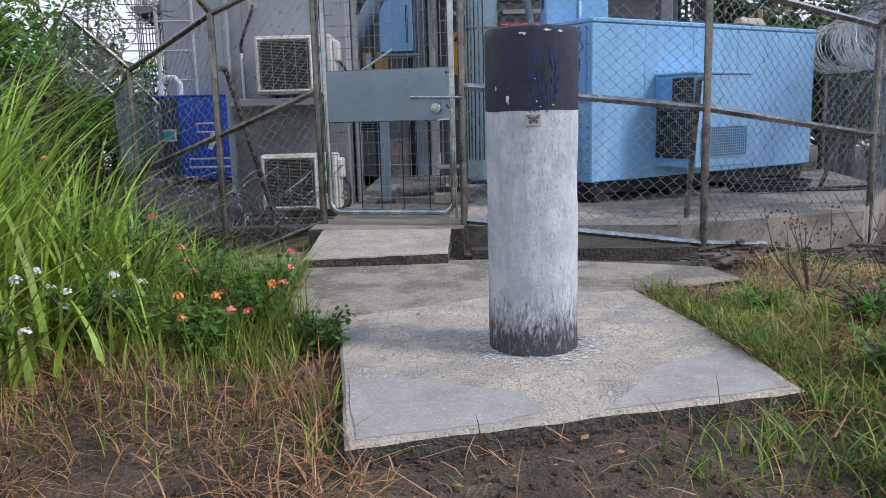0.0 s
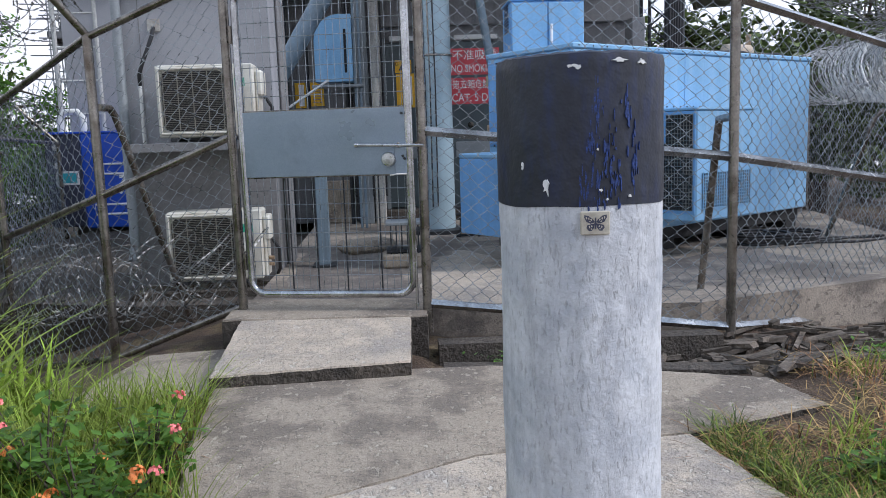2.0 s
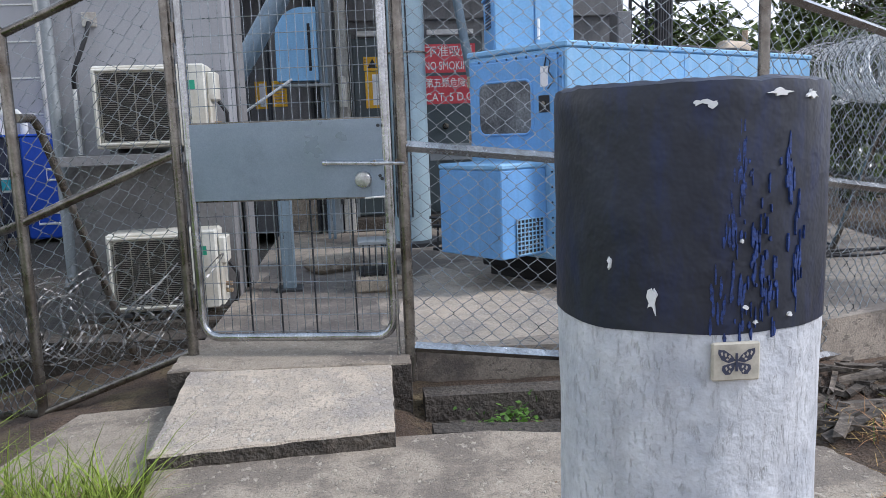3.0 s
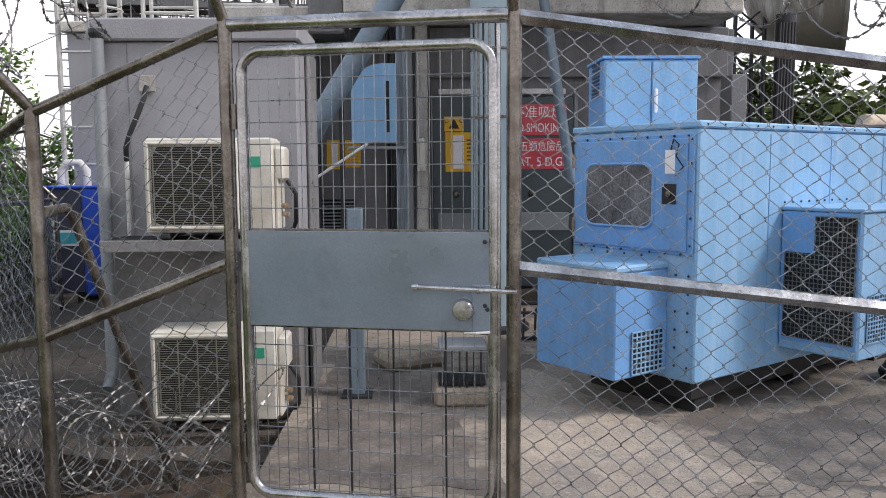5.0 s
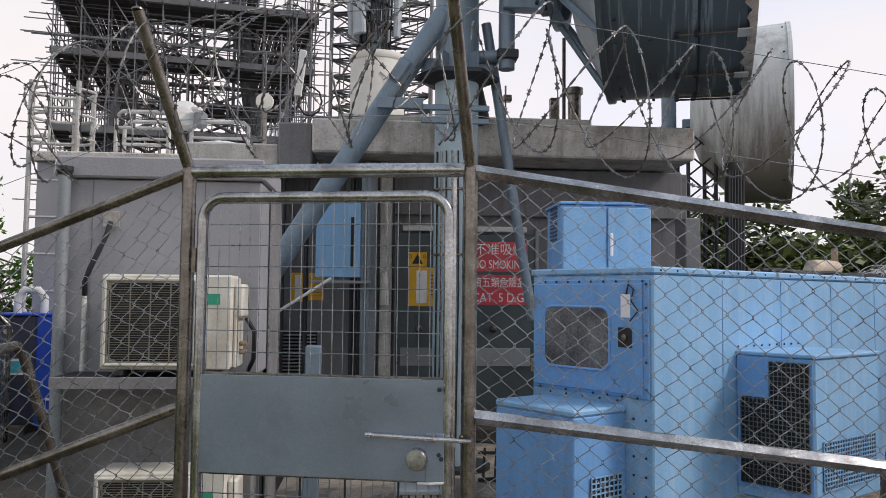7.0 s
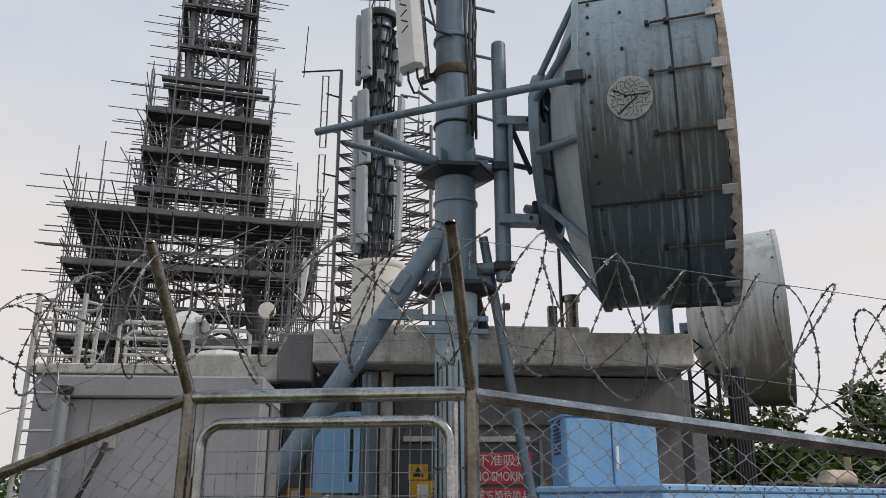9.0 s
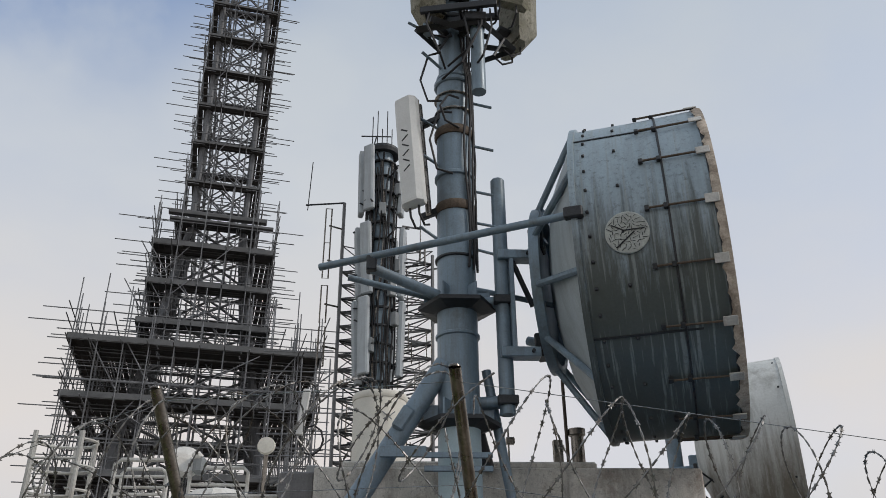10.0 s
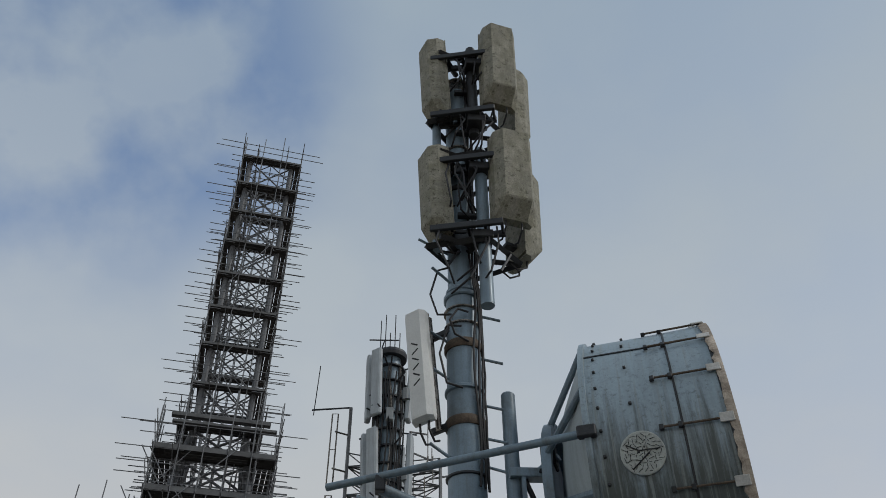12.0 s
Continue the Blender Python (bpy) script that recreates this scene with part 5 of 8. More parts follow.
    for k in range(5):
        pts = [(1.5 + i * 0.1, 0.12 + 0.05 * k + 0.02 * math.sin(i * 1.1 + k), z1 + 0.062 + 0.012 * math.sin(i * 0.9 + k * 1.7) + zz) for i in range(20)]
        part("roof_cable", MB().path(pts, 0.014, 6), M_BLACK, g, "black cable lying on the roof", True)


build_generator()


def build_pad_cables():
    rr = random.Random(61)
    for k in range(3):
        pts = [(3.45 + i * 0.09, 9.30 + 0.10 * k + 0.05 * math.sin(i * 0.6 + k * 2) + 0.012 * i, PAD_Z + 0.013 + 0.012 * (k == 1)) for i in range(13)]
        solo("power_cable", MB().path(pts, 0.012, 8), M_BLACK, "thick black cable lying on the concrete pad", "cable", True, group="pad cables")
    for k in range(2):
        cx, cy = (3.28, 9.42) if k == 0 else (3.55, 9.36)
        pts = [(cx + (0.26 + 0.03 * math.sin(q * 0.37)) * math.cos(q * 0.42), cy + 0.19 * math.sin(q * 0.42) + 0.02 * rr.random(), PAD_Z + 0.014 + 0.0016 * q + 0.01 * k) for q in range(70)]
        solo("cable_coil", MB().path(pts, 0.012, 8), M_BLACK, "heaped coil of black cable beside the generator", "cable", True, group="pad cables")


build_pad_cables()


def build_switch_cabinet():
    c = thing("switch_cabinet", "light blue two-door electrical cabinet behind the generator", "cabinet", (1.10, 9.75, PAD_Z), 0)
    W, D, H = 0.66, 0.5, 2.24
    part("body", MB().box((W / 2, D / 2, H / 2 + 0.05), (W, D, H - 0.1), 0.008), M_BLUE, c)
    part("plinth", MB().box((W / 2, D / 2, 0.05), (W - 0.06, D - 0.06, 0.1), 0.004), M_BLACK, c)
    for k in range(2):
        d = part("door", MB().box((W * (0.25 + 0.5 * k), -0.011, H / 2 + 0.05), (W / 2 - 0.012, 0.02, H - 0.14), 0.005), M_BLUE2, c, "pale blue cabinet door")
        if k:
            part("handle", MB().box((W / 2 + 0.03, -0.028, 1.95), (0.022, 0.02, 0.17), 0.006), M_SIGNW, d, "white lever handle")
    vents = MB()
    for k in range(9):
        vents.box((-0.004, D / 2, 2.0 + k * 0.028), (0.01, 0.22, 0.013), 0)
    part("louvre", vents, M_NAVY, c, "dark louvres in the side")
    part("roof_cap", MB().box((W / 2, D / 2, H + 0.012), (W + 0.03, D + 0.03, 0.022), 0.005), M_BLUE, c)


build_switch_cabinet()


# ---- equipment house ----
def build_house():
    y = 13.0
    h = thing("equipment_house", "dark grey flat-roofed equipment house with steel doors", "building", (1.2, y, PAD_Z))
    o = Vector((1.2, y, PAD_Z))

    def bx(name, lo, hi, m_, ch=0.01, label="", par=None):
        lo, hi = Vector(lo), Vector(hi)
        return part(name, MB().box((lo + hi) / 2 - o, hi - lo, ch), m_, par or h, label)
    bx("wall", (-1.6, y, PAD_Z), (3.3, y + 4, 3.15), M_BWALL, 0.01, "dark grey rendered wall")
    bx("wall", (-0.6, y - 0.1, 2.62), (3.2, y - 0.001, 3.15), M_BWALL, 0.01)
    roof = bx("roof", (-0.92, 12.2, 3.17), (3.08, y + 4.4, 3.52), M_SLABROOF, 0.02, "thick weathered concrete roof slab")
    bx("upstand", (-0.65, 12.3, 3.521), (2.0, 12.5, 3.60), M_SLABROOF, 0.02, par=roof)
    bx("side_block", (-1.28, 12.35, 3.0), (-0.925, 13.0, 3.50), M_BWALL, 0.02)
    for x0, x1 in ((-0.03, 0.50), (0.80, 1.52)):
        d = bx("door", (x0, y - 0.05, 0.32), (x1, y - 0.002, 2.42), M_DOOR, 0.006, "grey-green steel door")
        for fx in (x0 - 0.045, x1 + 0.003):
            bx("jamb", (fx, y - 0.062, 0.30), (fx + 0.042, y - 0.001, 2.47), M_BOXG, 0.005, par=d)
        bx("closer", (x0 + 0.06, y - 0.10, 2.44), (x1 - 0.1, y - 0.052, 2.50), M_WHITE, 0.008, "white closer bar", par=d)
        bx("rail", (x0 + 0.05, y - 0.058, 0.95), (x1 - 0.05, y - 0.0505, 1.15), M_BOXG, 0.004, par=d)
        part("knob", MB().lathe([(0.03, 0), (0.04, 0.03), (0.02, 0.06), (0, 0.062)], Vector((x0 + 0.25, y - 0.05, 1.36)) - o, 12, Matrix.Rotation(radians(90), 4, "X")), M_GALV, d, smooth=True)
        bx("threshold", (x0 - 0.1, y - 0.3, PAD_Z), (x1 + 0.1, y - 0.065, 0.30), M_DITCH, 0.01)
    for x0, x1, m_ in ((-0.40, -0.24, M_BOXG), (-0.22, -0.085, M_SLABROOF)):
        bx("column", (x0, y - 0.35, PAD_Z), (x1, y - 0.002, 3.16), m_, 0.01, "grey concrete column")
    for k, x in enumerate((-0.47, -0.44, -0.235, -0.075)):
        part("riser_cable", MB().path([Vector((x, y - 0.37, 0.5)) - o, Vector((x + 0.01, y - 0.37, 1.7)) - o, Vector((x, y - 0.37, 3.1)) - o], 0.014, 8), M_BLACK, h, "black riser cable")
    for x0, x1, m_ in ((-1.644, -1.436, M_SLABROOF),):
        bx("column", (x0, y - 0.3, PAD_Z), (x1, y - 0.002, 3.16), m_, 0.01, "grey concrete column")
    # first three are added to darken the gap beside the column
    for x in (-1.384, -1.318, -1.258, -1.006, -0.513, -0.416):
        part("riser_pipe", MB().tube(Vector((x, y - 0.25, PAD_Z)) - o, Vector((x, y - 0.25, 3.1)) - o, 0.026, 10), M_DKSTEEL, h, "dark upright for riser pipes and a dark gap")
    part("lamp", MB().lathe([(0.05, 0), (0.05, 0.24), (0.035, 0.34), (0, 0.35)], Vector((-0.16, y - 0.42, 1.62)) - o, 14), M_AC, h, "cream bulkhead lamp on the column", True)
    lou = MB()
    for k in range(12):
        lou.box(Vector((-1.11, y - 0.02, 0.86 + k * 0.038)) - o, (0.42, 0.03, 0.016), 0.002)
    part("louvre", lou, M_BOXG, h, "grey ventilation louvre")
    # black sheet gives the shade between the louvre slats
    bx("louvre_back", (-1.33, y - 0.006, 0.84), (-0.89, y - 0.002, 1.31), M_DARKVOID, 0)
    bx("skirting", (-1.0, y - 0.08, PAD_Z + 0.0), (-0.5, y - 0.003, 0.7), M_CONC2, 0.01)
    bx("side_roof", (-2.25, 12.5, 3.02), (-1.285, y + 3, 3.30), M_SLABROOF, 0.02, "lower lichen-stained roof slab")
    bx("side_wall", (-2.1, y + 0.2, PAD_Z), (-1.602, y + 2.8, 3.015), M_BWALL, 0.01)
    # small pipework on the roof
    for px, ph in ((1.98, 0.85),):
        part("vent_pipe", MB().lathe([(0.075, 0), (0.075, ph * 0.6), (0.10, ph * 0.62), (0.10, ph * 0.7), (0, ph * 0.72)], Vector((px, 13.0, 3.52)) - o, 14), M_GALV, roof, "roof vent pipe", True)
    part("pole", MB().tube(Vector((1.86, 13.0, 3.5)) - o, Vector((1.86, 13.0, 4.7)) - o, 0.02, 8), M_RUST, roof, "thin red-brown pole")
    part("antenna", MB().tube(Vector((1.2, 13.1, 3.5)) - o, Vector((1.2, 13.1, 4.15)) - o, 0.012, 6).box(Vector((1.22, 13.1, 4.0)) - o, (0.10, 0.08, 0.08), 0.01), M_GALV, roof)
    bx("junction_box", (1.62, 12.6, 3.523), (1.72, 12.68, 3.9), M_GALV, 0.004, par=roof)


build_house()


def sign(name, label, at, w, h, base, rows, kind_mat, thick=0.006):
    s = thing(name, label, "sign", at)
    part("plate", MB().box((0, 0, 0), (w, thick, h), 0.002), base, s)
    up = Matrix.Rotation(radians(90), 4, "X")
    for words, size, dz, wid in rows:
        text_part(words, size, Matrix.Translation((0, -thick / 2 - 0.0005, dz)) @ up, kind_mat, s, width=wid)
    return s


sign("warning_sign", "red enamel no-smoking sign with white bilingual lettering", (1.12, 12.943, 2.165), 0.64, 0.335, M_RED, [("不准吸煙", 0.14, 0.075, 0.56), ("NO SMOKING", 0.135, -0.09, 0.60)], M_SIGNW)
sign("warning_sign", "red enamel dangerous goods sign with white bilingual lettering", (1.12, 12.943, 1.795), 0.64, 0.335, M_RED, [("第五類危險品", 0.12, 0.075, 0.58), ("CAT. 5 D.G.", 0.14, -0.09, 0.60)], M_SIGNW)


def notice(at, w, h, name="notice"):
    s = thing(name, "yellow notice plate with a white printed panel", "sign", at)
    part("plate", MB().box((0, 0, 0), (w, 0.006, h), 0.002), M_YEL, s)
    part("paper", MB().box((-w * 0.05, -0.0045, 0), (w * 0.36, 0.003, h * 0.84), 0), M_SIGNW, s, "white unreadable text panel")
    bars = MB()
    for k in range(6):
        bars.box((w * 0.34, -0.0045, h * (0.3 - 0.1 * k)), (w * 0.2, 0.003, h * 0.03), 0)
    part("print", bars, M_PRINT, s)
    return s


notice((0.265, 12.943, 1.82), 0.32, 0.43)
notice((-1.10, 12.993, 1.80), 0.19, 0.32)
s = thing("notice", "yellow notice plate on the dark wall", "sign", (-0.91, 12.993, 1.81))
part("plate", MB().box((0, 0, 0), (0.17, 0.006, 0.30), 0.002), M_YEL, s)
bars = MB()
for k in range(7):
    bars.box((0, -0.0045, 0.11 - 0.035 * k), (0.12, 0.003, 0.012), 0)
part("print", bars, M_BRASS, s)
s = thing("hazard_sign", "small yellow hazard plate with a black triangle", "sign", (0.20, 12.943, 2.125))
part("plate", MB().box((0, 0, 0), (0.21, 0.006, 0.16), 0.002), M_YEL, s)
part("triangle", MB().add([(-0.06, -0.005, -0.05), (0.06, -0.005, -0.05), (0, -0.005, 0.06), (-0.06, -0.003, -0.05), (0.06, -0.003, -0.05), (0, -0.003, 0.06)], [(0, 1, 2), (5, 4, 3), (0, 3, 4, 1), (1, 4, 5, 2), (2, 5, 3, 0)]), M_PRINT, s)
for w_, x_ in (("D", -0.08), ("G", 0.08)):
    text_part(w_, 0.06, Matrix.Translation((x_, -0.0035, 0.03)) @ Matrix.Rotation(radians(90), 4, "X"), M_PRINT, s)


def build_cable_cover():
    c = thing("cable_cover", "pale blue cable cover with a rounded top on a rack", "cover", (-0.85, 12.1, PAD_Z - 0.0))
    prof = [(0.0, 1.75), (0.44, 1.75), (0.44, 2.52), (0.30, 2.52)]
    for k in range(1, 7):
        a = radians(90 + 15 * k)
        prof.append((0.30 + 0.30 * math.cos(a), 2.22 + 0.30 * math.sin(a)))
    n = len(prof)
    mb = MB().add([(x, 0, z) for x, z in prof] + [(x, 0.3, z) for x, z in prof], [tuple(range(n)), tuple(range(2 * n - 1, n - 1, -1))] + [(i, n + i, n + (i + 1) % n, (i + 1) % n) for i in range(n)])
    part("shell", mb, M_BLUE2, c, "pale blue sheet shell")
    # black strip on the shell, painted shade in place of a real slot
    part("slot", MB().box((0.36, -0.003, 2.1), (0.03, 0.004, 0.5), 0), M_DARKVOID, c)
    for x in (0.46, 0.52):
        part("rack_upright", MB().box((x, 0.1, 1.45), (0.03, 0.03, 2.9), 0.004), M_MAST, c)
    part("rack_shelf", MB().box((0.25, 0.1, 1.7), (0.6, 0.2, 0.03), 0.004), M_BOXG, c)
    part("handrail", MB().path([(-0.30, -0.9, 0.9), (-0.30, -0.9, 1.38), (0.2, -0.7, 1.72)], 0.014, 8), M_WHITE, c, "white sloping handrail")


build_cable_cover()


def build_rack():
    s = thing("steel_frame", "low steel frame leaning by the mast foot", "frame", (0.65, 10.9, PAD_Z))
    for p, q in (((0, 0, 0.02), (0.35, 0.1, 0.02)), ((0, 0, 0.25), (0.4, 0.1, 0.22)), ((0, 0.3, 0.3), (0.45, 0.3, 0.25))):
        part("rail", MB().tube(p, q, 0.015, 6), M_DKSTEEL, s)
    for k in range(4):
        part("bar", MB().tube((0.04 + k * 0.1, 0.0, 0), (0.06 + k * 0.1, 0.05, 0.28), 0.012, 6), M_DKSTEEL, s)
    b = thing("crate", "dark crate on a small concrete block", "crate", (-0.10, 9.0, PAD_Z))
    part("block", MB().box((0.16, 0.15, 0.06), (0.36, 0.32, 0.12), 0.02), M_CONC2, b, "chipped concrete block")
    for k in range(6):
        part("slat", MB().box((0.05 + k * 0.045, 0.02, 0.24), (0.012, 0.012, 0.24), 0.002), M_DKSTEEL, b)
    part("tray", MB().box((0.16, 0.15, 0.37), (0.30, 0.28, 0.03), 0.006), M_BOXG, b)
    part("tray", MB().box((0.16, 0.17, 0.14), (0.30, 0.26, 0.03), 0.006), M_DKSTEEL, b)
    mb = MB()
    mb.box((0, 0, 0.06), (0.5, 0.35, 0.12), 0.04)
    ob = solo("rubble_block", mb, M_CONC2, "pale broken concrete lump on the pad", "stone")
    ob.matrix_basis = pose(-0.28, 10.1, PAD_Z, 0, 0, 25)
    p = thing("grey_post", "grey painted steel post in the passage", "post", (-0.62, 9.3, PAD_Z))
    part("shaft", MB().box((0, 0, 0.62), (0.10, 0.10, 1.24), 0.008), M_MAST, p)
    part("foot_plate", MB().box((0, 0, 0.012), (0.2, 0.2, 0.024), 0.004), M_DKSTEEL, p)


build_rack()


# ---- mast ----
def build_mast():
    MX, MY = 0.49, 11.5
    m = thing("antenna_mast", "blue-grey tubular steel antenna mast with flanges and struts", "mast", (MX, MY, PAD_Z))
    o = Vector((MX, MY, PAD_Z))

    def P(*p):
        return Vector(p) - o
    r0 = 0.205
    part("lower_tube", MB().lathe([(r0, 0), (r0, 2.6), (r0, 3.60)], n=40), M_MASTL, m, "pale blue lower tube", True)
    part("middle_tube", MB().lathe([(r0, 3.64), (r0, 4.78)], n=40), M_MAST, m, smooth=True)
    part("upper_tube", MB().lathe([(r0 - 0.003, 4.84), (0.195, 7.6)], n=40), M_MAST, m, smooth=True)
    part("top_tube", MB().lathe([(0.17, 7.6), (0.165, 11.5), (0.0, 11.52)], n=32), M_MAST, m, smooth=True)
    part("base_flange", MB().lathe([(0.34, 0), (0.34, 0.04), (0.22, 0.05)], n=24), M_DKSTEEL, m)
    for z in (3.62, 4.81):
        fl = part("flange", MB().lathe([(0.25, -0.06), (0.40, -0.02), (0.40, 0.02), (0.25, 0.03)], (0, 0, z), 6), M_DKSTEEL, m, "dark hexagonal flange plate")
        for k in range(6):
            a = radians(60 * k)
            part("gusset", MB().box((0.27 * math.cos(a), 0.27 * math.sin(a), z + 0.11), (0.14, 0.02, 0.16), 0.003, Matrix.Rotation(a, 4, "Z")), M_MAST, fl)
    for z, mm, hh in ((1.95, M_GALV, 0.012), (2.55, M_GALV, 0.012), (4.5, M_MAST, 0.02), (5.35, M_DKSTEEL, 0.015), (5.95, M_RUST, 0.055), (6.35, M_MAST, 0.025), (6.92, M_RUST, 0.055), (7.2, M_GALV, 0.014), (7.42, M_GALV, 0.012), (7.63, M_MAST, 0.035), (7.72, M_MAST, 0.03), (8.6, M_DKSTEEL, 0.03), (9.4, M_DKSTEEL, 0.04), (10.2, M_GALV, 0.02), (10.9, M_DKSTEEL, 0.04), (11.7, M_GALV, 0.02)):
        rr_ = 0.212 if z < 7.65 else 0.185
        part("collar", MB().lathe([(rr_, -hh), (rr_ + 0.012, -hh * 0.6), (rr_ + 0.012, hh * 0.6), (rr_, hh)], (0, 0, z), 32), mm, m, smooth=True)
    # climbing stubs
    for z, a in ((5.45, -10), (5.75, -20), (6.15, -15), (6.55, -160), (6.75, -12), (7.05, -165), (7.35, -10), (7.9, -150), (5.6, -155), (8.4, -170)):
        a = radians(a)
        d = Vector((math.cos(a), math.sin(a), 0))
        part("step_bar", MB().box(d * 0.30 + Vector((0, 0, z)), (0.30 if z < 8.2 else 0.55, 0.035, 0.02), 0.003, Matrix.Rotation(a, 4, "Z") @ Matrix.Rotation(radians(20 if abs(a) < 1 else -25), 4, "Y")), M_MAST, m)
    # struts
    st = part("strut", MB().tube(P(0.35, 11.42, 4.35), P(-1.20, 11.35, 1.88), 0.10, 20), M_MAST, m, "heavy diagonal tube strut", True)
    part("strut_post", MB().lathe([(0.065, 0), (0.065, 1.75)], P(-1.20, 11.35, PAD_Z), 20), M_MAST, m, smooth=True)
    part("strut", MB().tube(P(0.78, 11.62, 4.35), P(1.24, 11.60, 1.5), 0.048, 14), M_MAST, m, "thin grey strut", True)
    part("strut", MB().tube(P(0.56, 11.75, 4.2), P(0.8, 12.15, 3.5), 0.10, 14), M_DKSTEEL, m, smooth=True)
    part("clamp", MB().box(P(-0.05, 11.38, 3.78), (0.24, 0.235, 0.12), 0.02, Matrix.Rotation(radians(-58), 4, "Y")), M_MAST, m, "bolted strut clamp")
    for z in (3.3, 3.42):
        part("spreader", MB().box(P(0.45, 11.2, z), (0.62, 0.04, 0.05), 0.005), M_MAST, m)
    part("service_box", MB().box(P(-0.05, 11.2, 3.45), (0.42, 0.04, 0.10), 0.006), M_MAST, m)
    # side pipe carrying the dish
    pole = part("dish_pole", MB().lathe([(0.077, 0), (0.077, 2.6), (0.06, 2.62), (0, 2.625)], P(0.95, 11.42, 3.85), 24), M_MAST, m, "vertical dish support pole", True)
    for z in (3.98, 5.02):
        part("pole_arm", MB().tube(P(0.66, 11.5, z), P(0.95, 11.42, z), 0.062, 14), M_MAST, m, smooth=True)
        part("pole_clamp", MB().box(P(0.95, 11.42, z), (0.20, 0.20, 0.09), 0.01), M_DKSTEEL, m)
    # bracket between the pole and the dish frame
    br = part("dish_bracket", MB().box(P(1.037, 11.36, 4.976), (0.045, 0.14, 1.059), 0.006), M_MAST, m, "flat steel dish bracket")
    for z in (5.506, 4.447):
        part("bracket_lug", MB().box(P(1.094, 11.36, z), (0.388, 0.16, 0.10), 0.008), M_MAST, br)
        part("bracket_bolt", MB().tube(P(1.208, 11.24, z), P(1.208, 11.48, z), 0.018, 6), M_DKSTEEL, br)
    part("bracket_brace", MB().tube(P(1.037, 11.36, 5.506), P(1.258, 11.42, 4.976), 0.028, 8), M_DKSTEEL, br)
    # long side arms
    part("side_arm", MB().tube(P(-0.906, 11.30, 5.31), P(1.40, 10.12, 5.325), 0.038, 14), M_MAST, m, "long galvanised side arm", True)
    part("side_arm", MB().tube(P(-0.415, 11.08, 5.222), P(0.285, 11.32, 5.032), 0.055, 14), M_MAST, m, smooth=True)
    part("side_arm", MB().tube(P(-0.62, 11.3, 5.203), P(0.281, 11.45, 5.045), 0.032, 12), M_MAST, m, smooth=True)
    part("cross_tube", MB().tube(P(0.6, 11.5, 5.2), P(1.6, 11.6, 5.05), 0.03, 10), M_MAST, m, smooth=True)
    part("arm_clamp", MB().box(P(-0.385, 11.07, 5.242), (0.10, 0.14, 0.16), 0.012), M_DKSTEEL, m)
    # cables on the mast
    rr2 = random.Random(5)
    for k in range(4):
        a0 = radians(-60 + 14 * k)
        pts = []
        for i in range(26):
            z = 5.2 + i * 0.27
            a = a0 + 0.12 * math.sin(i * 0.9 + k)
            r_ = (0.222 if z < 7.7 else 0.192) + 0.012 * rr2.random()
            pts.append((r_ * math.cos(a), r_ * math.sin(a), z))
        part("feeder_cable", MB().path(pts, 0.014, 6), M_BLACK, m, "black feeder cable", True)
    for (za, zb, a) in ((7.1, 6.3, -100), (7.3, 6.9, -80), (8.0, 7.3, -130), (9.0, 8.2, -110), (9.6, 8.8, -60)):
        q = radians(a)
        u = Vector((math.cos(q), math.sin(q), 0))
        w = Vector((-math.sin(q), math.cos(q), 0))
        pts = [u * 0.24 + Vector((0, 0, za)), u * 0.30 - w * 0.14 + Vector((0, 0, za - 0.02)), u * 0.32 - w * 0.24 + Vector((0, 0, (za + zb) / 2)), u * 0.27 - w * 0.17 + Vector((0, 0, zb + 0.05)), u * 0.23 + Vector((0, 0, zb))]
        pts = [p for i in range(len(pts) - 1) for p in (pts[i], pts[i].lerp(pts[i + 1], 0.5))] + [pts[-1]]
        part("jumper_cable", MB().path(pts, 0.013, 6), M_BLACK, m, "looped black jumper cable", True)
    for k in range(5):
        a = radians(-150 + 15 * k)
        part("feeder_cable", MB().path([(0.215 * math.cos(a), 0.215 * math.sin(a), 0.3), (0.217 * math.cos(a + .05), 0.217 * math.sin(a + .05), 1.6), (0.215 * math.cos(a), 0.215 * math.sin(a), 2.9)], 0.008, 6), M_GALV if k % 2 else M_BLACK, m)
    # top frames
    for z in (8.42, 9.95, 10.75, 12.15):
        f = part("antenna_frame", MB().tube(P(0.05, 11.25, z), P(0.78, 11.05, z), 0.055, 4), M_DKSTEEL, m, "dark angle-steel antenna frame")
        for p, q in (((0.05, 11.25), (0.62, 11.95)), ((0.78, 11.05), (1.25, 11.55)), ((1.25, 11.55), (0.62, 11.95)), ((0.30, 11.15), (0.5, 11.5)), ((0.78, 11.05), (0.55, 11.4)), ((1.25, 11.55), (0.65, 11.5)), ((0.2, 11.05), (0.9, 11.35))):
            part("frame_bar", MB().tube(P(*p, z), P(*q, z + 0.02), 0.045, 4), M_DKSTEEL, f)
        for p in ((0.3, 11.2), (0.95, 11.25)):
            part("frame_brace", MB().tube(P(*p, z - 0.35), P(p[0] + 0.15, p[1] + 0.1, z), 0.018, 4), M_DKSTEEL, f)
    part("antenna_pole", MB().lathe([(0.082, 0), (0.082, 2.62), (0.0, 2.64)], P(0.755, 11.18, 7.48), 20), M_MAST, m, "vertical antenna pole", True)
    part("antenna_pole", MB().lathe([(0.06, 0), (0.06, 4.2), (0.0, 4.22)], P(0.18, 11.32, 8.4), 16), M_MAST, m, smooth=True)
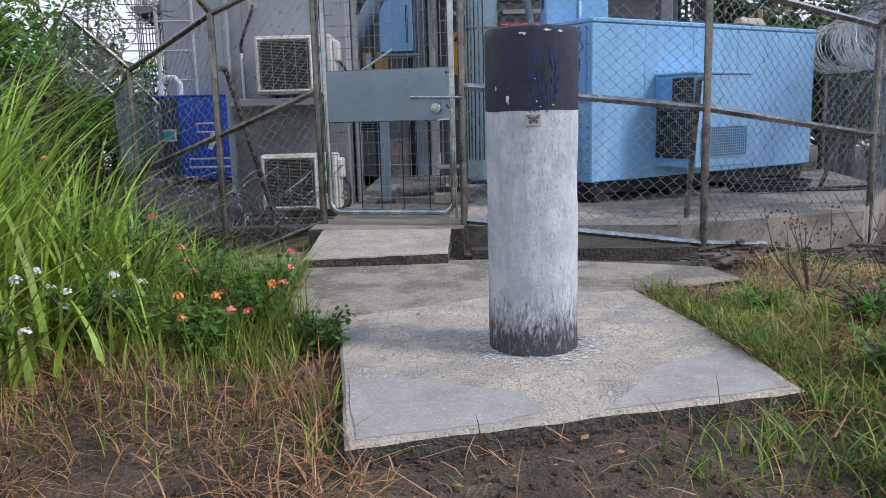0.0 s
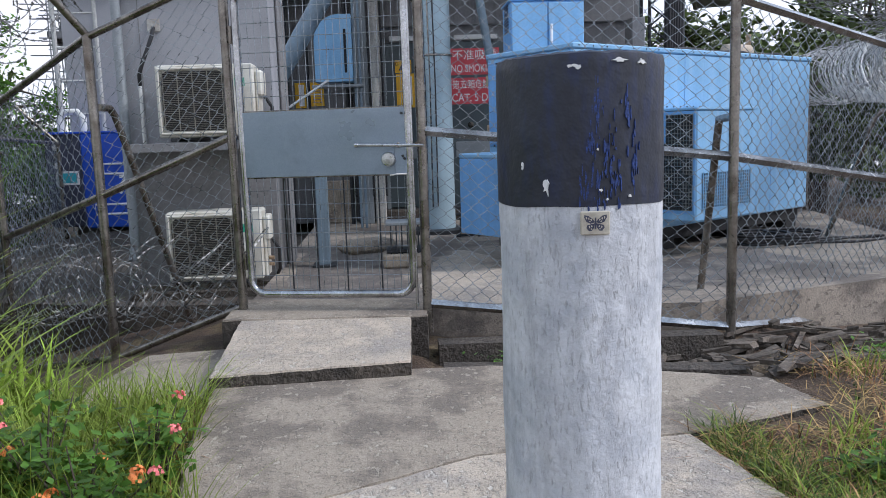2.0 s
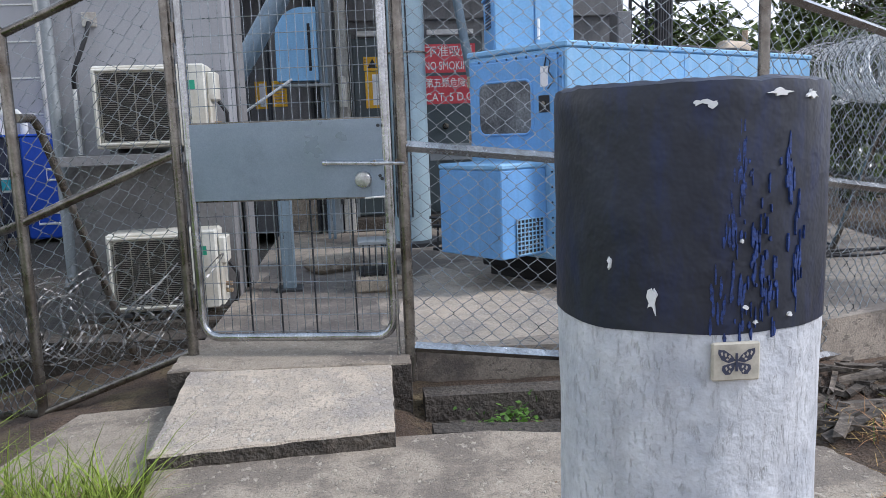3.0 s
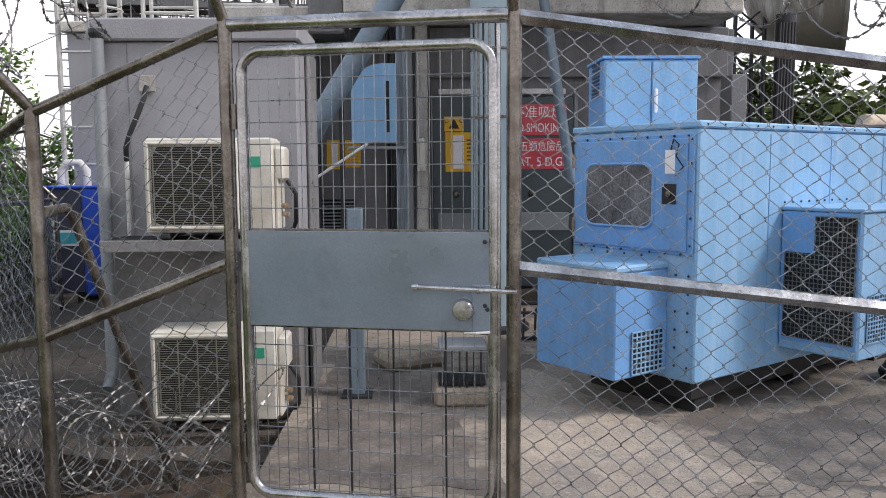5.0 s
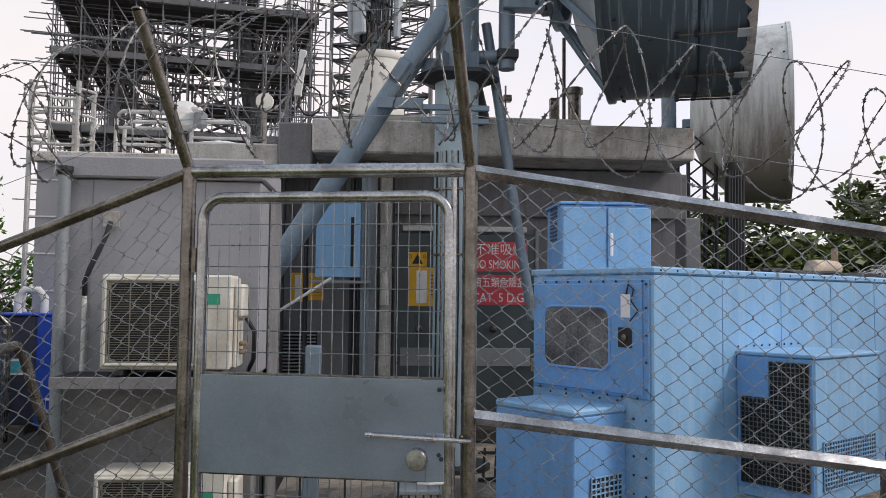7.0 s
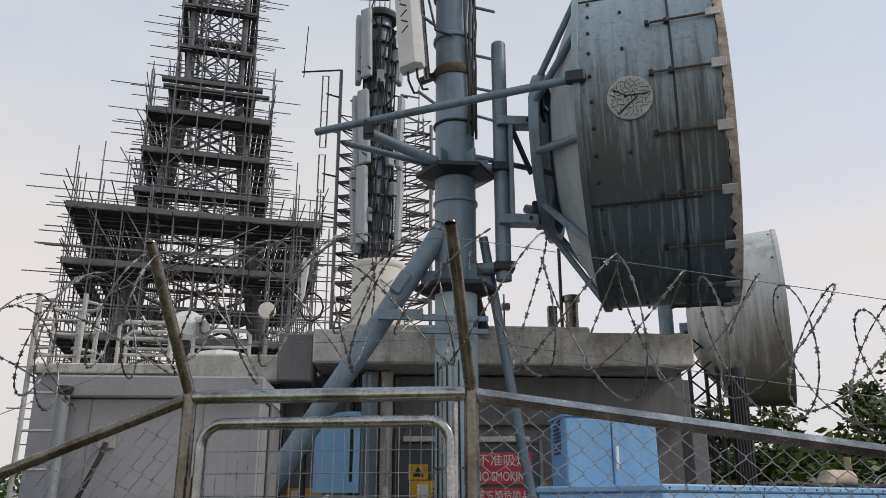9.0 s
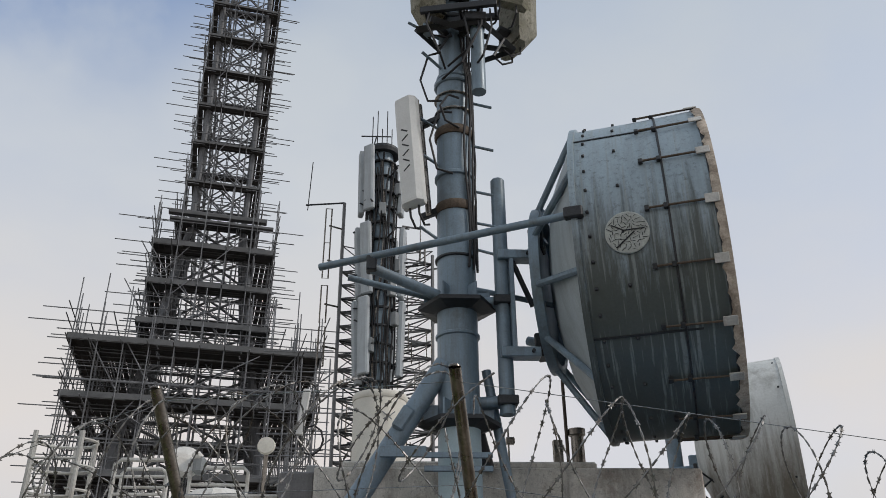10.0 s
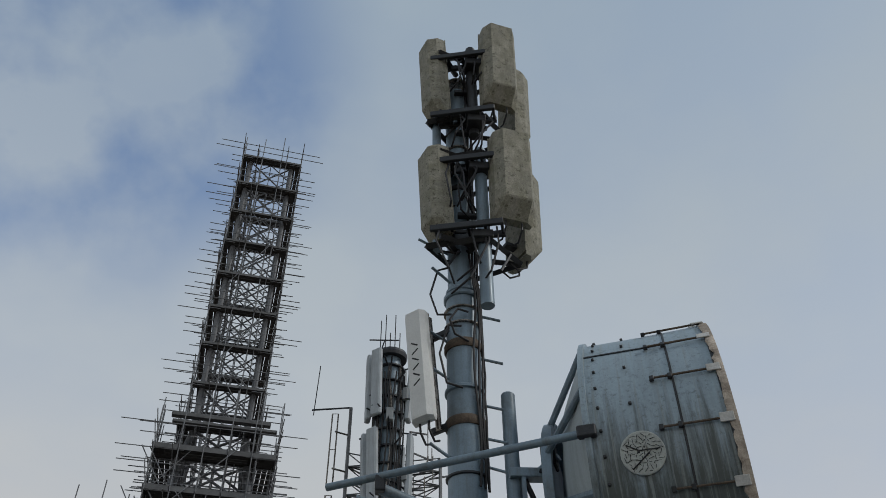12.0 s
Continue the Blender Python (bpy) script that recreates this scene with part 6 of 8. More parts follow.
    part("antenna_pole", MB().lathe([(0.075, 0), (0.075, 2.0), (0.0, 2.02)], P(0.70, 11.22, 10.45), 20), M_DKSTEEL, m, "dark vertical antenna pole", True)
    # ladder-like arm frames and hanging jumpers between the panels
    rc = random.Random(91)
    for z in (8.55, 9.75, 10.7, 12.0):
        lf = part("arm_frame", MB().box(P(0.52, 10.98, z), (0.90, 0.05, 0.09), 0.006, Matrix.Rotation(radians(-12), 4, "Z")), M_DKSTEEL, m, "dark ladder-like arm frame")
        part("arm_rail", MB().box(P(0.58, 11.22, z + 0.02), (0.90, 0.05, 0.09), 0.006, Matrix.Rotation(radians(-12), 4, "Z")), M_DKSTEEL, lf)
        for k in range(5):
            x = 0.14 + 0.2 * k
            part("arm_rung", MB().tube(P(x, 11.06 - 0.04 * k, z), P(x + 0.05, 11.30 - 0.04 * k, z + 0.02), 0.022, 5), M_DKSTEEL, lf)
        part("arm_clamp", MB().box(P(0.72, 11.12, z - 0.09), (0.26, 0.24, 0.12), 0.01), M_DKSTEEL, lf)
        for k in range(5):
            x0, x1 = rc.uniform(0.15, 0.95), rc.uniform(0.3, 0.75)
            drop = rc.uniform(0.35, 0.8)
            pts = [P(x0, 11.1, z + 0.1), P(x0 + rc.uniform(-.1, .1), 10.98, z - drop * 0.4), P((x0 + x1) / 2, 11.0, z - drop), P(x1, 11.22, z - drop * 1.1)]
            pts = [pts[0], pts[0].lerp(pts[1], 0.6), pts[1], pts[1].lerp(pts[2], 0.5), pts[2], pts[3]]
            part("jumper_cable", MB().path(pts, 0.013, 6), M_BLACK, lf, "looped black jumper cable", True)
    # rows of small feeder brackets
    for z in (9.0, 9.9, 10.6, 11.5, 12.1):
        part("bracket", MB().box(P(0.62, 11.3, z), (0.35, 0.08, 0.06), 0.006), M_DKSTEEL, m)


build_mast()


def sector_antenna(name, at, w, d, h, face_deg, label, lean=0.0, m_=M_ANT, taper=0.16, rod=True):
    """A sector panel with chamfered ends; its face looks along face_deg in plan."""
    a = thing(name, label, "antenna", at, face_deg + 90, group="mast antennas")
    prof = [(-w / 2, 0), (-w / 2, -d * 0.55), (-w * 0.33, -d), (w * 0.33, -d), (w / 2, -d * 0.55), (w / 2, 0)]
    n = len(prof)
    rows = [(0.0, 0.42, 0.94), (taper * 1.4, 0.97, 1.0), (taper * 1.4 + 0.03, 1.0, 1.0), (h - taper * 0.4, 1.0, 1.0), (h, 0.75, 0.93)]
    mb = MB()
    for z, kd, kw in rows:
        mb.v += [(x * kw, y * kd, z) for x, y in prof]
    for i in range(len(rows) - 1):
        for j in range(n):
            mb.f.append((i * n + j, i * n + (j + 1) % n, (i + 1) * n + (j + 1) % n, (i + 1) * n + j))
    mb.f += [tuple(range(n - 1, -1, -1)), tuple(range(4 * n, 5 * n))]
    part("radome", mb, m_, a)
    part("back_plate", MB().box((0, 0.012, h * 0.51), (w * 1.02, 0.02, h * 0.97), 0.004), m_ if m_ is M_ANT else M_GALV, a)
    for z in (h * 0.15, h * 0.82):
        part("bracket", MB().box((0, 0.10, z), (0.10, 0.16, 0.06), 0.006), M_DKSTEEL, a)
    if rod:
        for sx in (-0.2, 0.2):
            part("connector", MB().path([(sx * w, -d * 0.3, 0.01), (sx * w, -d * 0.3, -0.10), (sx * w, 0.05, -0.2), (sx * w, 0.15, -0.15)], 0.013, 6), M_BLACK, a, smooth=True)
    a.matrix_basis = a.matrix_basis @ Matrix.Rotation(radians(lean), 4, "X")
    return a


sector_antenna("sector_antenna", (0.285, 11.30, 8.52), 0.43, 0.26, 1.55, 205, "lichen-stained buff sector antenna on the mast frame", 3)
sector_antenna("sector_antenna", (1.10, 11.16, 8.72), 0.54, 0.30, 1.48, 285, "lichen-stained buff sector antenna on the mast frame", 3)
sector_antenna("sector_antenna", (1.22, 11.62, 8.50), 0.46, 0.30, 1.60, 25, "lichen-stained buff sector antenna behind the mast frame", 3)
sector_antenna("sector_antenna", (0.275, 11.32, 10.85), 0.42, 0.26, 1.68, 205, "weathered grey-buff sector antenna near the mast top", 3)
sector_antenna("sector_antenna", (1.05, 11.18, 10.98), 0.52, 0.30, 1.66, 285, "weathered grey-buff sector antenna near the mast top", 3)
sector_antenna("sector_antenna", (1.24, 11.62, 10.70), 0.46, 0.30, 1.70, 25, "weathered grey-buff sector antenna near the mast top", 3)
pa = sector_antenna("panel_antenna", (0.06, 11.30, 6.02), 0.27, 0.13, 1.42, 235, "long white panel antenna tilted on the mast", 0, M_ANTW, 0.02)
pa.matrix_basis = pa.matrix_basis @ Matrix.Rotation(radians(-5), 4, "Y")
part("mount_pole", MB().lathe([(0.034, 0), (0.034, 1.5)], (0.02, 0.22, 0.02), 12), M_GALV, pa, smooth=True)
for z in (0.05, 1.25):
    part("mount_arm", MB().box((0.12, 0.26, z), (0.42, 0.06, 0.07), 0.006), M_DKSTEEL, pa)
bars = MB()
for k in range(6):
    bars.box((0, -0.1305, 0.45 + k * 0.10), (0.10, 0.002, 0.018), 0, Matrix.Rotation(radians(35 if k % 2 else -35), 4, "Y"))
part("print", bars, M_PRINT, pa)


# ---- drum dishes ----
def shroud_dish(name, center, yaw, rad, depth, back, m_, label, torn, ring=True):
    """A drum-shrouded parabolic dish whose opening looks along yaw; centre is that of the rear rim."""
    d = thing(name, label, "dish", center, yaw)
    rx = Matrix.Rotation(radians(90), 4, "Y")
    prof = [(rad * 0.985, 0.0), (rad, 0.01), (rad, depth * 0.5), (rad * 1.012, depth)]
    part("shroud", MB().lathe([*prof, (rad * 0.99, depth), (rad * 0.985, depth * 0.5), (rad * 0.97, 0.03)], (0, 0, 0), 96, rx), m_, d, "streaked sheet-metal shroud", True)
    part("reflector", MB().lathe([(rad * 0.28, -back), (rad * 0.62, -back * 0.72), (rad * 0.97, -0.01), (rad * 0.6, -back * 0.55), (0.05, -back * 0.9)], (0, 0, 0), 96, rx), m_ if not torn else M_REFL, d, "curved reflector back", True)
    part("radome", MB().lathe([(rad * 0.985, depth - 0.04), (rad * 0.6, depth - 0.03), (0, depth - 0.02)], (0, 0, 0), 64, rx), M_TORN if torn else m_, d)
    part("rear_rim", MB().lathe([(rad * 0.99, -0.03), (rad * 1.02, -0.025), (rad * 1.02, 0.03), (rad * 0.99, 0.035)], (0, 0, 0), 96, rx), m_, d, smooth=True)
    part("front_rim", MB().lathe([(rad * 1.0, depth - 0.05), (rad * 1.022, depth - 0.045), (rad * 1.022, depth + 0.01), (rad, depth + 0.012)], (0, 0, 0), 96, rx), M_DKSTEEL if torn else m_, d, smooth=True)
    rr_ = random.Random(21)
    # bolts round the shroud
    for k in range(44 if torn else 26):
        a = 2 * math.pi * k / (44 if torn else 26)
        for xx in ((0.12, depth * 0.33) if torn else (depth - 0.1,)):
            u = Vector((0, math.cos(a), math.sin(a)))
            if k % 2 or xx < 0.2:
                part("bolt", MB().box(u * (rad * 1.006) + Vector((xx, 0, 0)), (0.028, 0.028, 0.028), 0.006), M_DKSTEEL, d)
    return d


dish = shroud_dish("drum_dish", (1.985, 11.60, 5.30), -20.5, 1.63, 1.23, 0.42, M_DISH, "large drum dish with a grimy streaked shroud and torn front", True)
rx = Matrix.Rotation(radians(90), 4, "Y")
rr3 = random.Random(33)
R1, DP = 1.63, 1.23
# seams, tie rods and torn radome edge
for k in range(20):
    a = radians(-178 + k * 18)
    u, t = Vector((0, math.cos(a), math.sin(a))), Vector((0, -math.sin(a), math.cos(a)))
    rod = part("tie_rod", MB().tube(u * (R1 + 0.035) + Vector((DP - 0.62, 0, 0)), u * (R1 + 0.045) + Vector((DP - 0.02, 0, 0)), 0.011, 6), M_RUST, dish, "rusty tie rod")
    for x_ in (0.60, 0.44):
        part("rod_lug", MB().box(u * (R1 + 0.03) + Vector((DP - x_, 0, 0)), (0.04, 0.04, 0.05), 0.005, Matrix.Rotation(a, 4, "X")), M_DKSTEEL, rod)
    part("strap", MB().box(u * (R1 * 1.034) + Vector((DP - 0.06, 0, 0)), (0.12, 0.085, 0.014), 0.004, Matrix.Rotation(a - math.pi / 2, 4, "X")), M_RAILW, dish, "pale strap")
strip, NS = MB(), 300
for k in range(NS):
    a = 2 * math.pi * k / NS
    uu = Vector((0, math.cos(a), math.sin(a)))
    wd = 0.045 + 0.06 * noise.noise((k * 0.11, 3.0, 0)) + 0.04 * noise.noise((k * 0.5, 7.0, 0))
    strip.v += [tuple(uu * (R1 * 1.022) + Vector((DP + 0.03, 0, 0))), tuple(uu * (R1 * 1.03 + 0.012 * noise.noise((k * 0.3, 1, 0))) + Vector((DP - wd * 0.5, 0, 0))), tuple(uu * (R1 * 1.026) + Vector((DP - max(0.01, wd), 0, 0)))]
    q = (k + 1) % NS
    strip.f += [(3 * k, 3 * k + 1, 3 * q + 1, 3 * q), (3 * k + 1, 3 * k + 2, 3 * q + 2, 3 * q + 1)]
part("torn_edge", strip, M_TORN, dish, "torn buff radome cloth folded over the rim", True)
for x_ in (DP - 0.42,):
    part("hoop", MB().lathe([(R1 + 0.002, x_ - 0.012), (R1 + 0.016, x_ - 0.008), (R1 + 0.016, x_ + 0.008), (R1 + 0.002, x_ + 0.012)], n=96, m=rx), M_DKSTEEL, dish, smooth=True)
for a_deg in (-140, -216, -60, 20):
    a = radians(a_deg)
    u = Vector((0, math.cos(a), math.sin(a)))
    part("seam", MB().box(u * (R1 + 0.004) + Vector((DP / 2, 0, 0)), (DP - 0.05, 0.02, 0.012), 0, Matrix.Rotation(a - math.pi / 2, 4, "X")), M_DKSTEEL, dish)
# round maker's plate, drawn as plain lines
a = radians(188.6)
u, t = Vector((0, math.cos(a), math.sin(a))), Vector((0, -math.sin(a), math.cos(a)))
cc = u * (R1 + 0.008) + Vector((0.44, 0, 0))
badge = part("badge", MB().lathe([(0.19, -0.012), (0.19, 0.008), (0.18, 0.012), (0, 0.012)], cc, 40, Matrix((Vector((1, 0, 0)), t, u)).transposed()), M_BADGE, dish, "round plate with a pattern of dark lines", False)
mb = MB()
for k in range(70):
    q, rr_ = k * 2.4, 0.168 * math.sqrt((k + 0.5) / 70)
    c2 = cc + u * 0.016 + Vector((1, 0, 0)) * (rr_ * math.cos(q)) + t * (rr_ * math.sin(q))
    an = rr3.uniform(0, 3.14)
    e2 = (Vector((1, 0, 0)) * math.cos(an) + t * math.sin(an)) * rr3.uniform(0.012, 0.026)
    mb.tube(c2 - e2, c2 + e2, 0.0024, 4)
for p, q in (((-0.13, -0.08), (-0.03, -0.02)), ((-0.03, -0.02), (0.15, -0.02)), ((0.06, 0.0), (-0.10, 0.13))):
    mb.tube(cc + u * 0.017 + Vector((p[0], 0, 0)) + t * p[1], cc + u * 0.017 + Vector((q[0], 0, 0)) + t * q[1], 0.006, 5)
part("print", mb, M_DKSTEEL, badge)
# back frame tying the dish to the pole
ring_r, ring_x = 0.85, -0.50
part("back_ring", MB().lathe([(ring_r - 0.05, ring_x - 0.05), (ring_r + 0.05, ring_x - 0.05), (ring_r + 0.05, ring_x + 0.05), (ring_r - 0.05, ring_x + 0.05), (ring_r - 0.05, ring_x - 0.05)], n=48, m=rx), M_MAST, dish, "tube ring frame behind the dish", True)
for k in range(10):
    a = radians(18 + 36 * k)
    u = Vector((0, math.cos(a), math.sin(a)))
    part("back_strut", MB().tube(u * ring_r + Vector((ring_x, 0, 0)), u * (R1 * 0.99) + Vector((0.0, 0, 0)), 0.035, 8), M_MAST, dish, smooth=True)
for z_ in (-0.62, 0.62):
    part("mount_bracket", MB().box((ring_x - 0.10, 0.0, z_), (0.16, 0.22, 0.26), 0.015), M_DKSTEEL, dish)
    part("mount_arm", MB().tube((ring_x, 0, z_), (ring_x - 0.28, 0.1, z_ * 0.8), 0.05, 8), M_MAST, dish)
part("arm_bracket", MB().box((0.0, -R1 - 0.035, 0.0), (0.17, 0.08, 0.11), 0.012), M_DKSTEEL, dish)
part("spike", MB().tube((0.0, 0, R1), (0.0, 0, R1 + 0.28), 0.02, 8), M_GALV, dish)

d2 = shroud_dish("drum_dish", (4.98, 15.4, 4.40), -25.0, 1.27, 0.72, 0.62, M_DISH2, "pale drum dish with brown streaks behind the house", False)
part("mount_pole", MB().lathe([(0.11, 0), (0.11, 3.6)], (-0.95, 0.0, -2.6), 18), M_MAST, d2, "grey mount pole", True)
part("mount_arm", MB().tube((-1.5, -0.25, -0.25), (-0.4, -0.25, -0.22), 0.05, 10), M_MAST, d2, smooth=True)
part("mount_plate", MB().box((-0.62, -0.1, -0.2), (0.25, 0.3, 0.35), 0.015), M_MAST, d2)
lat = thing("dish_support", "dark lattice support under the far dish", "support", (4.1, 15.0, PAD_Z))
for k in range(4):
    dx, dy = (k % 2) * 0.4, (k // 2) * 0.4
    part("leg", MB().tube((dx, dy, 0), (dx, dy, 4.0), 0.03, 6), M_DKSTEEL, lat)
for k in range(12):
    z = 0.1 + k * 0.32
    part("lacing", MB().tube((0, 0, z), (0.4, 0, z + 0.32), 0.014, 5).tube((0.4, 0, z), (0, 0, z + 0.32), 0.014, 5), M_DKSTEEL, lat)
eqp = thing("cable_riser", "narrow dark cable riser beyond the generator", "cabinet", (2.75, 12.0, PAD_Z))
part("body", MB().box((0.24, 0.2, 1.2), (0.16, 0.3, 2.4), 0.01), M_BWALL, eqp)
part("column", MB().lathe([(0.10, 0), (0.10, 3.0)], (0.75, 0.2, 0), 14), M_DKSTEEL, eqp, smooth=True)
for k in range(6):
    part("cable", MB().path([(0.62 + 0.03 * k, 0.05, 0.4), (0.6 + 0.03 * k, 0.02, 1.4), (0.63 + 0.03 * k, 0.05, 2.9)], 0.012, 6), M_BLACK, eqp)


# ---- roof fittings on the left block ----
def build_roof_rails():
    f = thing("ladder_cage", "white painted ladder hoops and handrails on the roof edge", "handrail", (-4.80, 15.2, 3.59))

    def loop(x0, x1, y, z0, z1, r=0.017, mid=True):
        part("rail", MB().path([(x0, y, z0), (x0, y, z1 - 0.04), (x0 + 0.04, y, z1), (x1 - 0.04, y, z1), (x1, y, z1 - 0.04), (x1, y, z0)], r, 8), M_RAILW, f, smooth=True)
        if mid:
            for k in (0.35, 0.68):
                part("mid_rail", MB().tube((x0, y, lerp(z0, z1, k)), (x1, y, lerp(z0, z1, k)), r * 0.8, 8), M_RAILW, f)
    loop(0.42, 0.82, 0.35, 0.0, 0.42)
    loop(0.88, 1.35, 0.9, 0.0, 0.46)
    loop(0.25, 0.62, 1.2, 0.0, 0.5)
    # ladder up the left corner with safety hoops
    for x in (-0.05, 0.28):
        part("stile", MB().tube((x, -0.12, -2.0), (x, -0.12, 0.55), 0.018, 8), M_RAILW, f)
    for k in range(9):
        part("rung", MB().tube((-0.05, -0.12, -1.9 + k * 0.28), (0.28, -0.12, -1.9 + k * 0.28), 0.011, 6), M_RAILW, f)
    for z in (0.12, 0.30, 0.50):
        pts = [(0.115 + 0.22 * math.cos(radians(q)), 0.08 + 0.22 * math.sin(radians(q)), z) for q in range(-60, 261, 20)]
        part("hoop", MB().path(pts, 0.012, 6), M_RAILW, f, smooth=True)
    for q in (0, 45, 90, 135, 180):
        x, y = 0.115 + 0.22 * math.cos(radians(q)), 0.08 + 0.22 * math.sin(radians(q))
        part("hoop_bar", MB().tube((x, y, 0.02), (x, y, 0.52), 0.010, 6), M_RAILW, f)
    f.scale = (1.85, 1.6, 1.75)
    v = thing("roof_ventilator", "white drum ventilator with a conical skirt", "ventilator", (-3.05, 16.6, 3.59))
    v.scale = (1.9, 1.9, 1.75)
    part("skirt", MB().lathe([(0.36, 0), (0.35, 0.06), (0.22, 0.24), (0.10, 0.27)], (0.18, 0, 0), 8), M_WHITE, v, "pale pyramid cover")
    part("stem", MB().tube((-0.14, 0.1, 0), (-0.14, 0.1, 0.5), 0.03, 8), M_DKSTEEL, v)
    part("head", MB().lathe([(0.05, -0.09), (0.13, -0.04), (0.145, 0.02), (0.12, 0.07), (0, 0.085)], (-0.14, 0.1, 0.52), 24, Matrix.Rotation(radians(75), 4, "X") @ Matrix.Rotation(radians(20), 4, "Y")), M_WHITE, v, "round white drum head", True)
    part("yoke", MB().box((0.0, 0.04, 0.48), (0.10, 0.12, 0.16), 0.03), M_BOXG, v)
    part("motor", MB().box((-0.02, 0.0, 0.56), (0.08, 0.1, 0.06), 0.02), M_WHITE, v)
    lp = thing("floodlight", "small pale disc lamp on a stem by the roof", "lamp", (-2.05, 16.6, 3.59))
    lp.scale = (2, 2, 2)
    part("stem", MB().tube((0, 0, 0), (0, 0, 0.52), 0.018, 8), M_GALV, lp)
    part("disc", MB().lathe([(0.07, 0), (0.065, 0.03), (0, 0.035)], (0.0, -0.02, 0.56), 18, Matrix.Rotation(radians(80), 4, "X")), M_TANK, lp, smooth=True)


build_roof_rails()


# ---- scaffolded lattice tower ----
def build_tower():
    TX, TY, YAW = -8.25, 37.6, 12.0
    tw = thing("lattice_tower", "tall steel lattice tower wrapped in scaffolding", "tower", (TX, TY, -3.0), YAW)
    zoff = 3.0

    def half(z):
        """Half width of the tower's legs at height z."""
        return 1.15 if z > 18.7 else lerp(3.3, 1.25, smooth01(3, 18.7, z) * 0.3 + 0.7 * max(0, (z - 3) / 15.7)) if z > 3 else 3.3
    zs = [-3, 0.5, 3.4, 5.4, 7.5, 9.7, 11.8, 13.7, 15.6, 17.4, 18.95] + [18.95 + 2.14 * k for k in range(1, 9)]
    for sx in (-1, 1):
        for sy in (-1, 1):
            pts = [(sx * half(z), sy * half(z), z + zoff) for z in zs]
            part("leg", MB().path(pts, [0.18 if z < 18.7 else 0.14 for z in zs], 8), M_TOWER, tw, "heavy tubular leg", True)
    for za, zb in zip(zs[2:], zs[3:]):
        ha, hb = half(za), half(zb)
        fine = za >= 18.8
        r = 0.065 if not fine else 0.045

        def member(p, q, rad_, n_=6):
            part("bracing", MB().tube(p, q, rad_, n_), M_TOWER, tw)
        for k in range(4):
            c = [(-1, -1), (1, -1), (1, 1), (-1, 1)]
            (ax, ay), (bx_, by) = c[k], c[(k + 1) % 4]
            A0, B0 = Vector((ax * ha, ay * ha, za + zoff)), Vector((bx_ * ha, by * ha, za + zoff))
            A1, B1 = Vector((ax * hb, ay * hb, zb + zoff)), Vector((bx_ * hb, by * hb, zb + zoff))
            member(A0, B0, r, 6)
            member(A0, B1, r, 6)
            member(B0, A1, r, 6)
            mid0 = (A0 + B0) / 2
            member(mid0, A1.lerp(B1, 0.5), r * 0.5, 5)
            if fine:
                member(A0.lerp(A1, 0.5), mid0, r * 0.7, 5)
                member(B0.lerp(B1, 0.5), mid0, r * 0.7, 5)
                member(A0.lerp(A1, 0.5), A1.lerp(B1, 0.5), r * 0.7, 5)
                member(B0.lerp(B1, 0.5), A1.lerp(B1, 0.5), r * 0.7, 5)
    rr = random.Random(44)
    sc = thing("scaffold", "steel tube scaffold with dark board platforms round the tower", "scaffold", (TX, TY, -3.0), YAW)
    # platform levels: height, half width outside
    lev = [(5.2, 4.5), (7.4, 4.5), (10.1, 4.5), (12.2, 4.6), (13.8, 2.6), (15.6, 2.5), (17.4, 2.5), (18.9, 1.8)] + [(18.9 + 2.14 * k, 1.62) for k in range(1, 9)]
    for z, hw in lev:
        inner = half(z) + 0.1
        mb = MB()
        bw = 0.23
        for side in range(4):
            m_ = Matrix.Rotation(radians(90 * side), 4, "Z")
            y = -hw
            while y < -max(inner, hw - 3.2):
                n = max(1, int(hw * 2 / 2.6))
                for k in range(n):
                    x0 = -hw + k * hw * 2 / n + rr.uniform(-0.05, 0.05)
                    if rr.random() < 0.06:
                        continue
                    c = m_ @ Vector((x0 + hw / n, y + bw / 2, z + zoff + rr.uniform(-.01, .01)))
                    mb.box(c, (hw * 2 / n - 0.04, bw - 0.03, 0.045), 0, m_)
                y += bw
        lv = part("board_platform", mb, M_PLANK, sc, "dark scaffold boards", kind="stuff")
        for side in range(4):
            m_ = Matrix.Rotation(radians(90 * side), 4, "Z")
            part("toe_board", MB().box(m_ @ Vector((0, -hw - 0.03, z + zoff + 0.03)), (hw * 2 + 0.1, 0.04, 0.22 if z < 18.5 else 0.12), 0, m_), M_PLANKL, lv)
            for dz in (0.55, 1.05):
                if z > 18.5:
                    dz *= 0.9
                ex = rr.uniform(0.5, 1.6), rr.uniform(0.3, 1.3)
                a, b = m_ @ Vector((-hw - ex[0], -hw - 0.05, z + zoff + dz)), m_ @ Vector((hw + ex[1], -hw - 0.05, z + zoff + dz))
                part("guard_rail", MB().tube(a, b, 0.022, 5), M_SCAF, lv)
            for dz in (-0.25, 0.3):
                ex = rr.uniform(0.3, 1.7), rr.uniform(0.2, 1.2)
                part("ledger", MB().tube(m_ @ Vector((-hw - ex[0], -hw + 0.8, z + zoff + dz)), m_ @ Vector((hw + ex[1], -hw + 0.8, z + zoff + dz)), 0.022, 5), M_SCAF, lv)
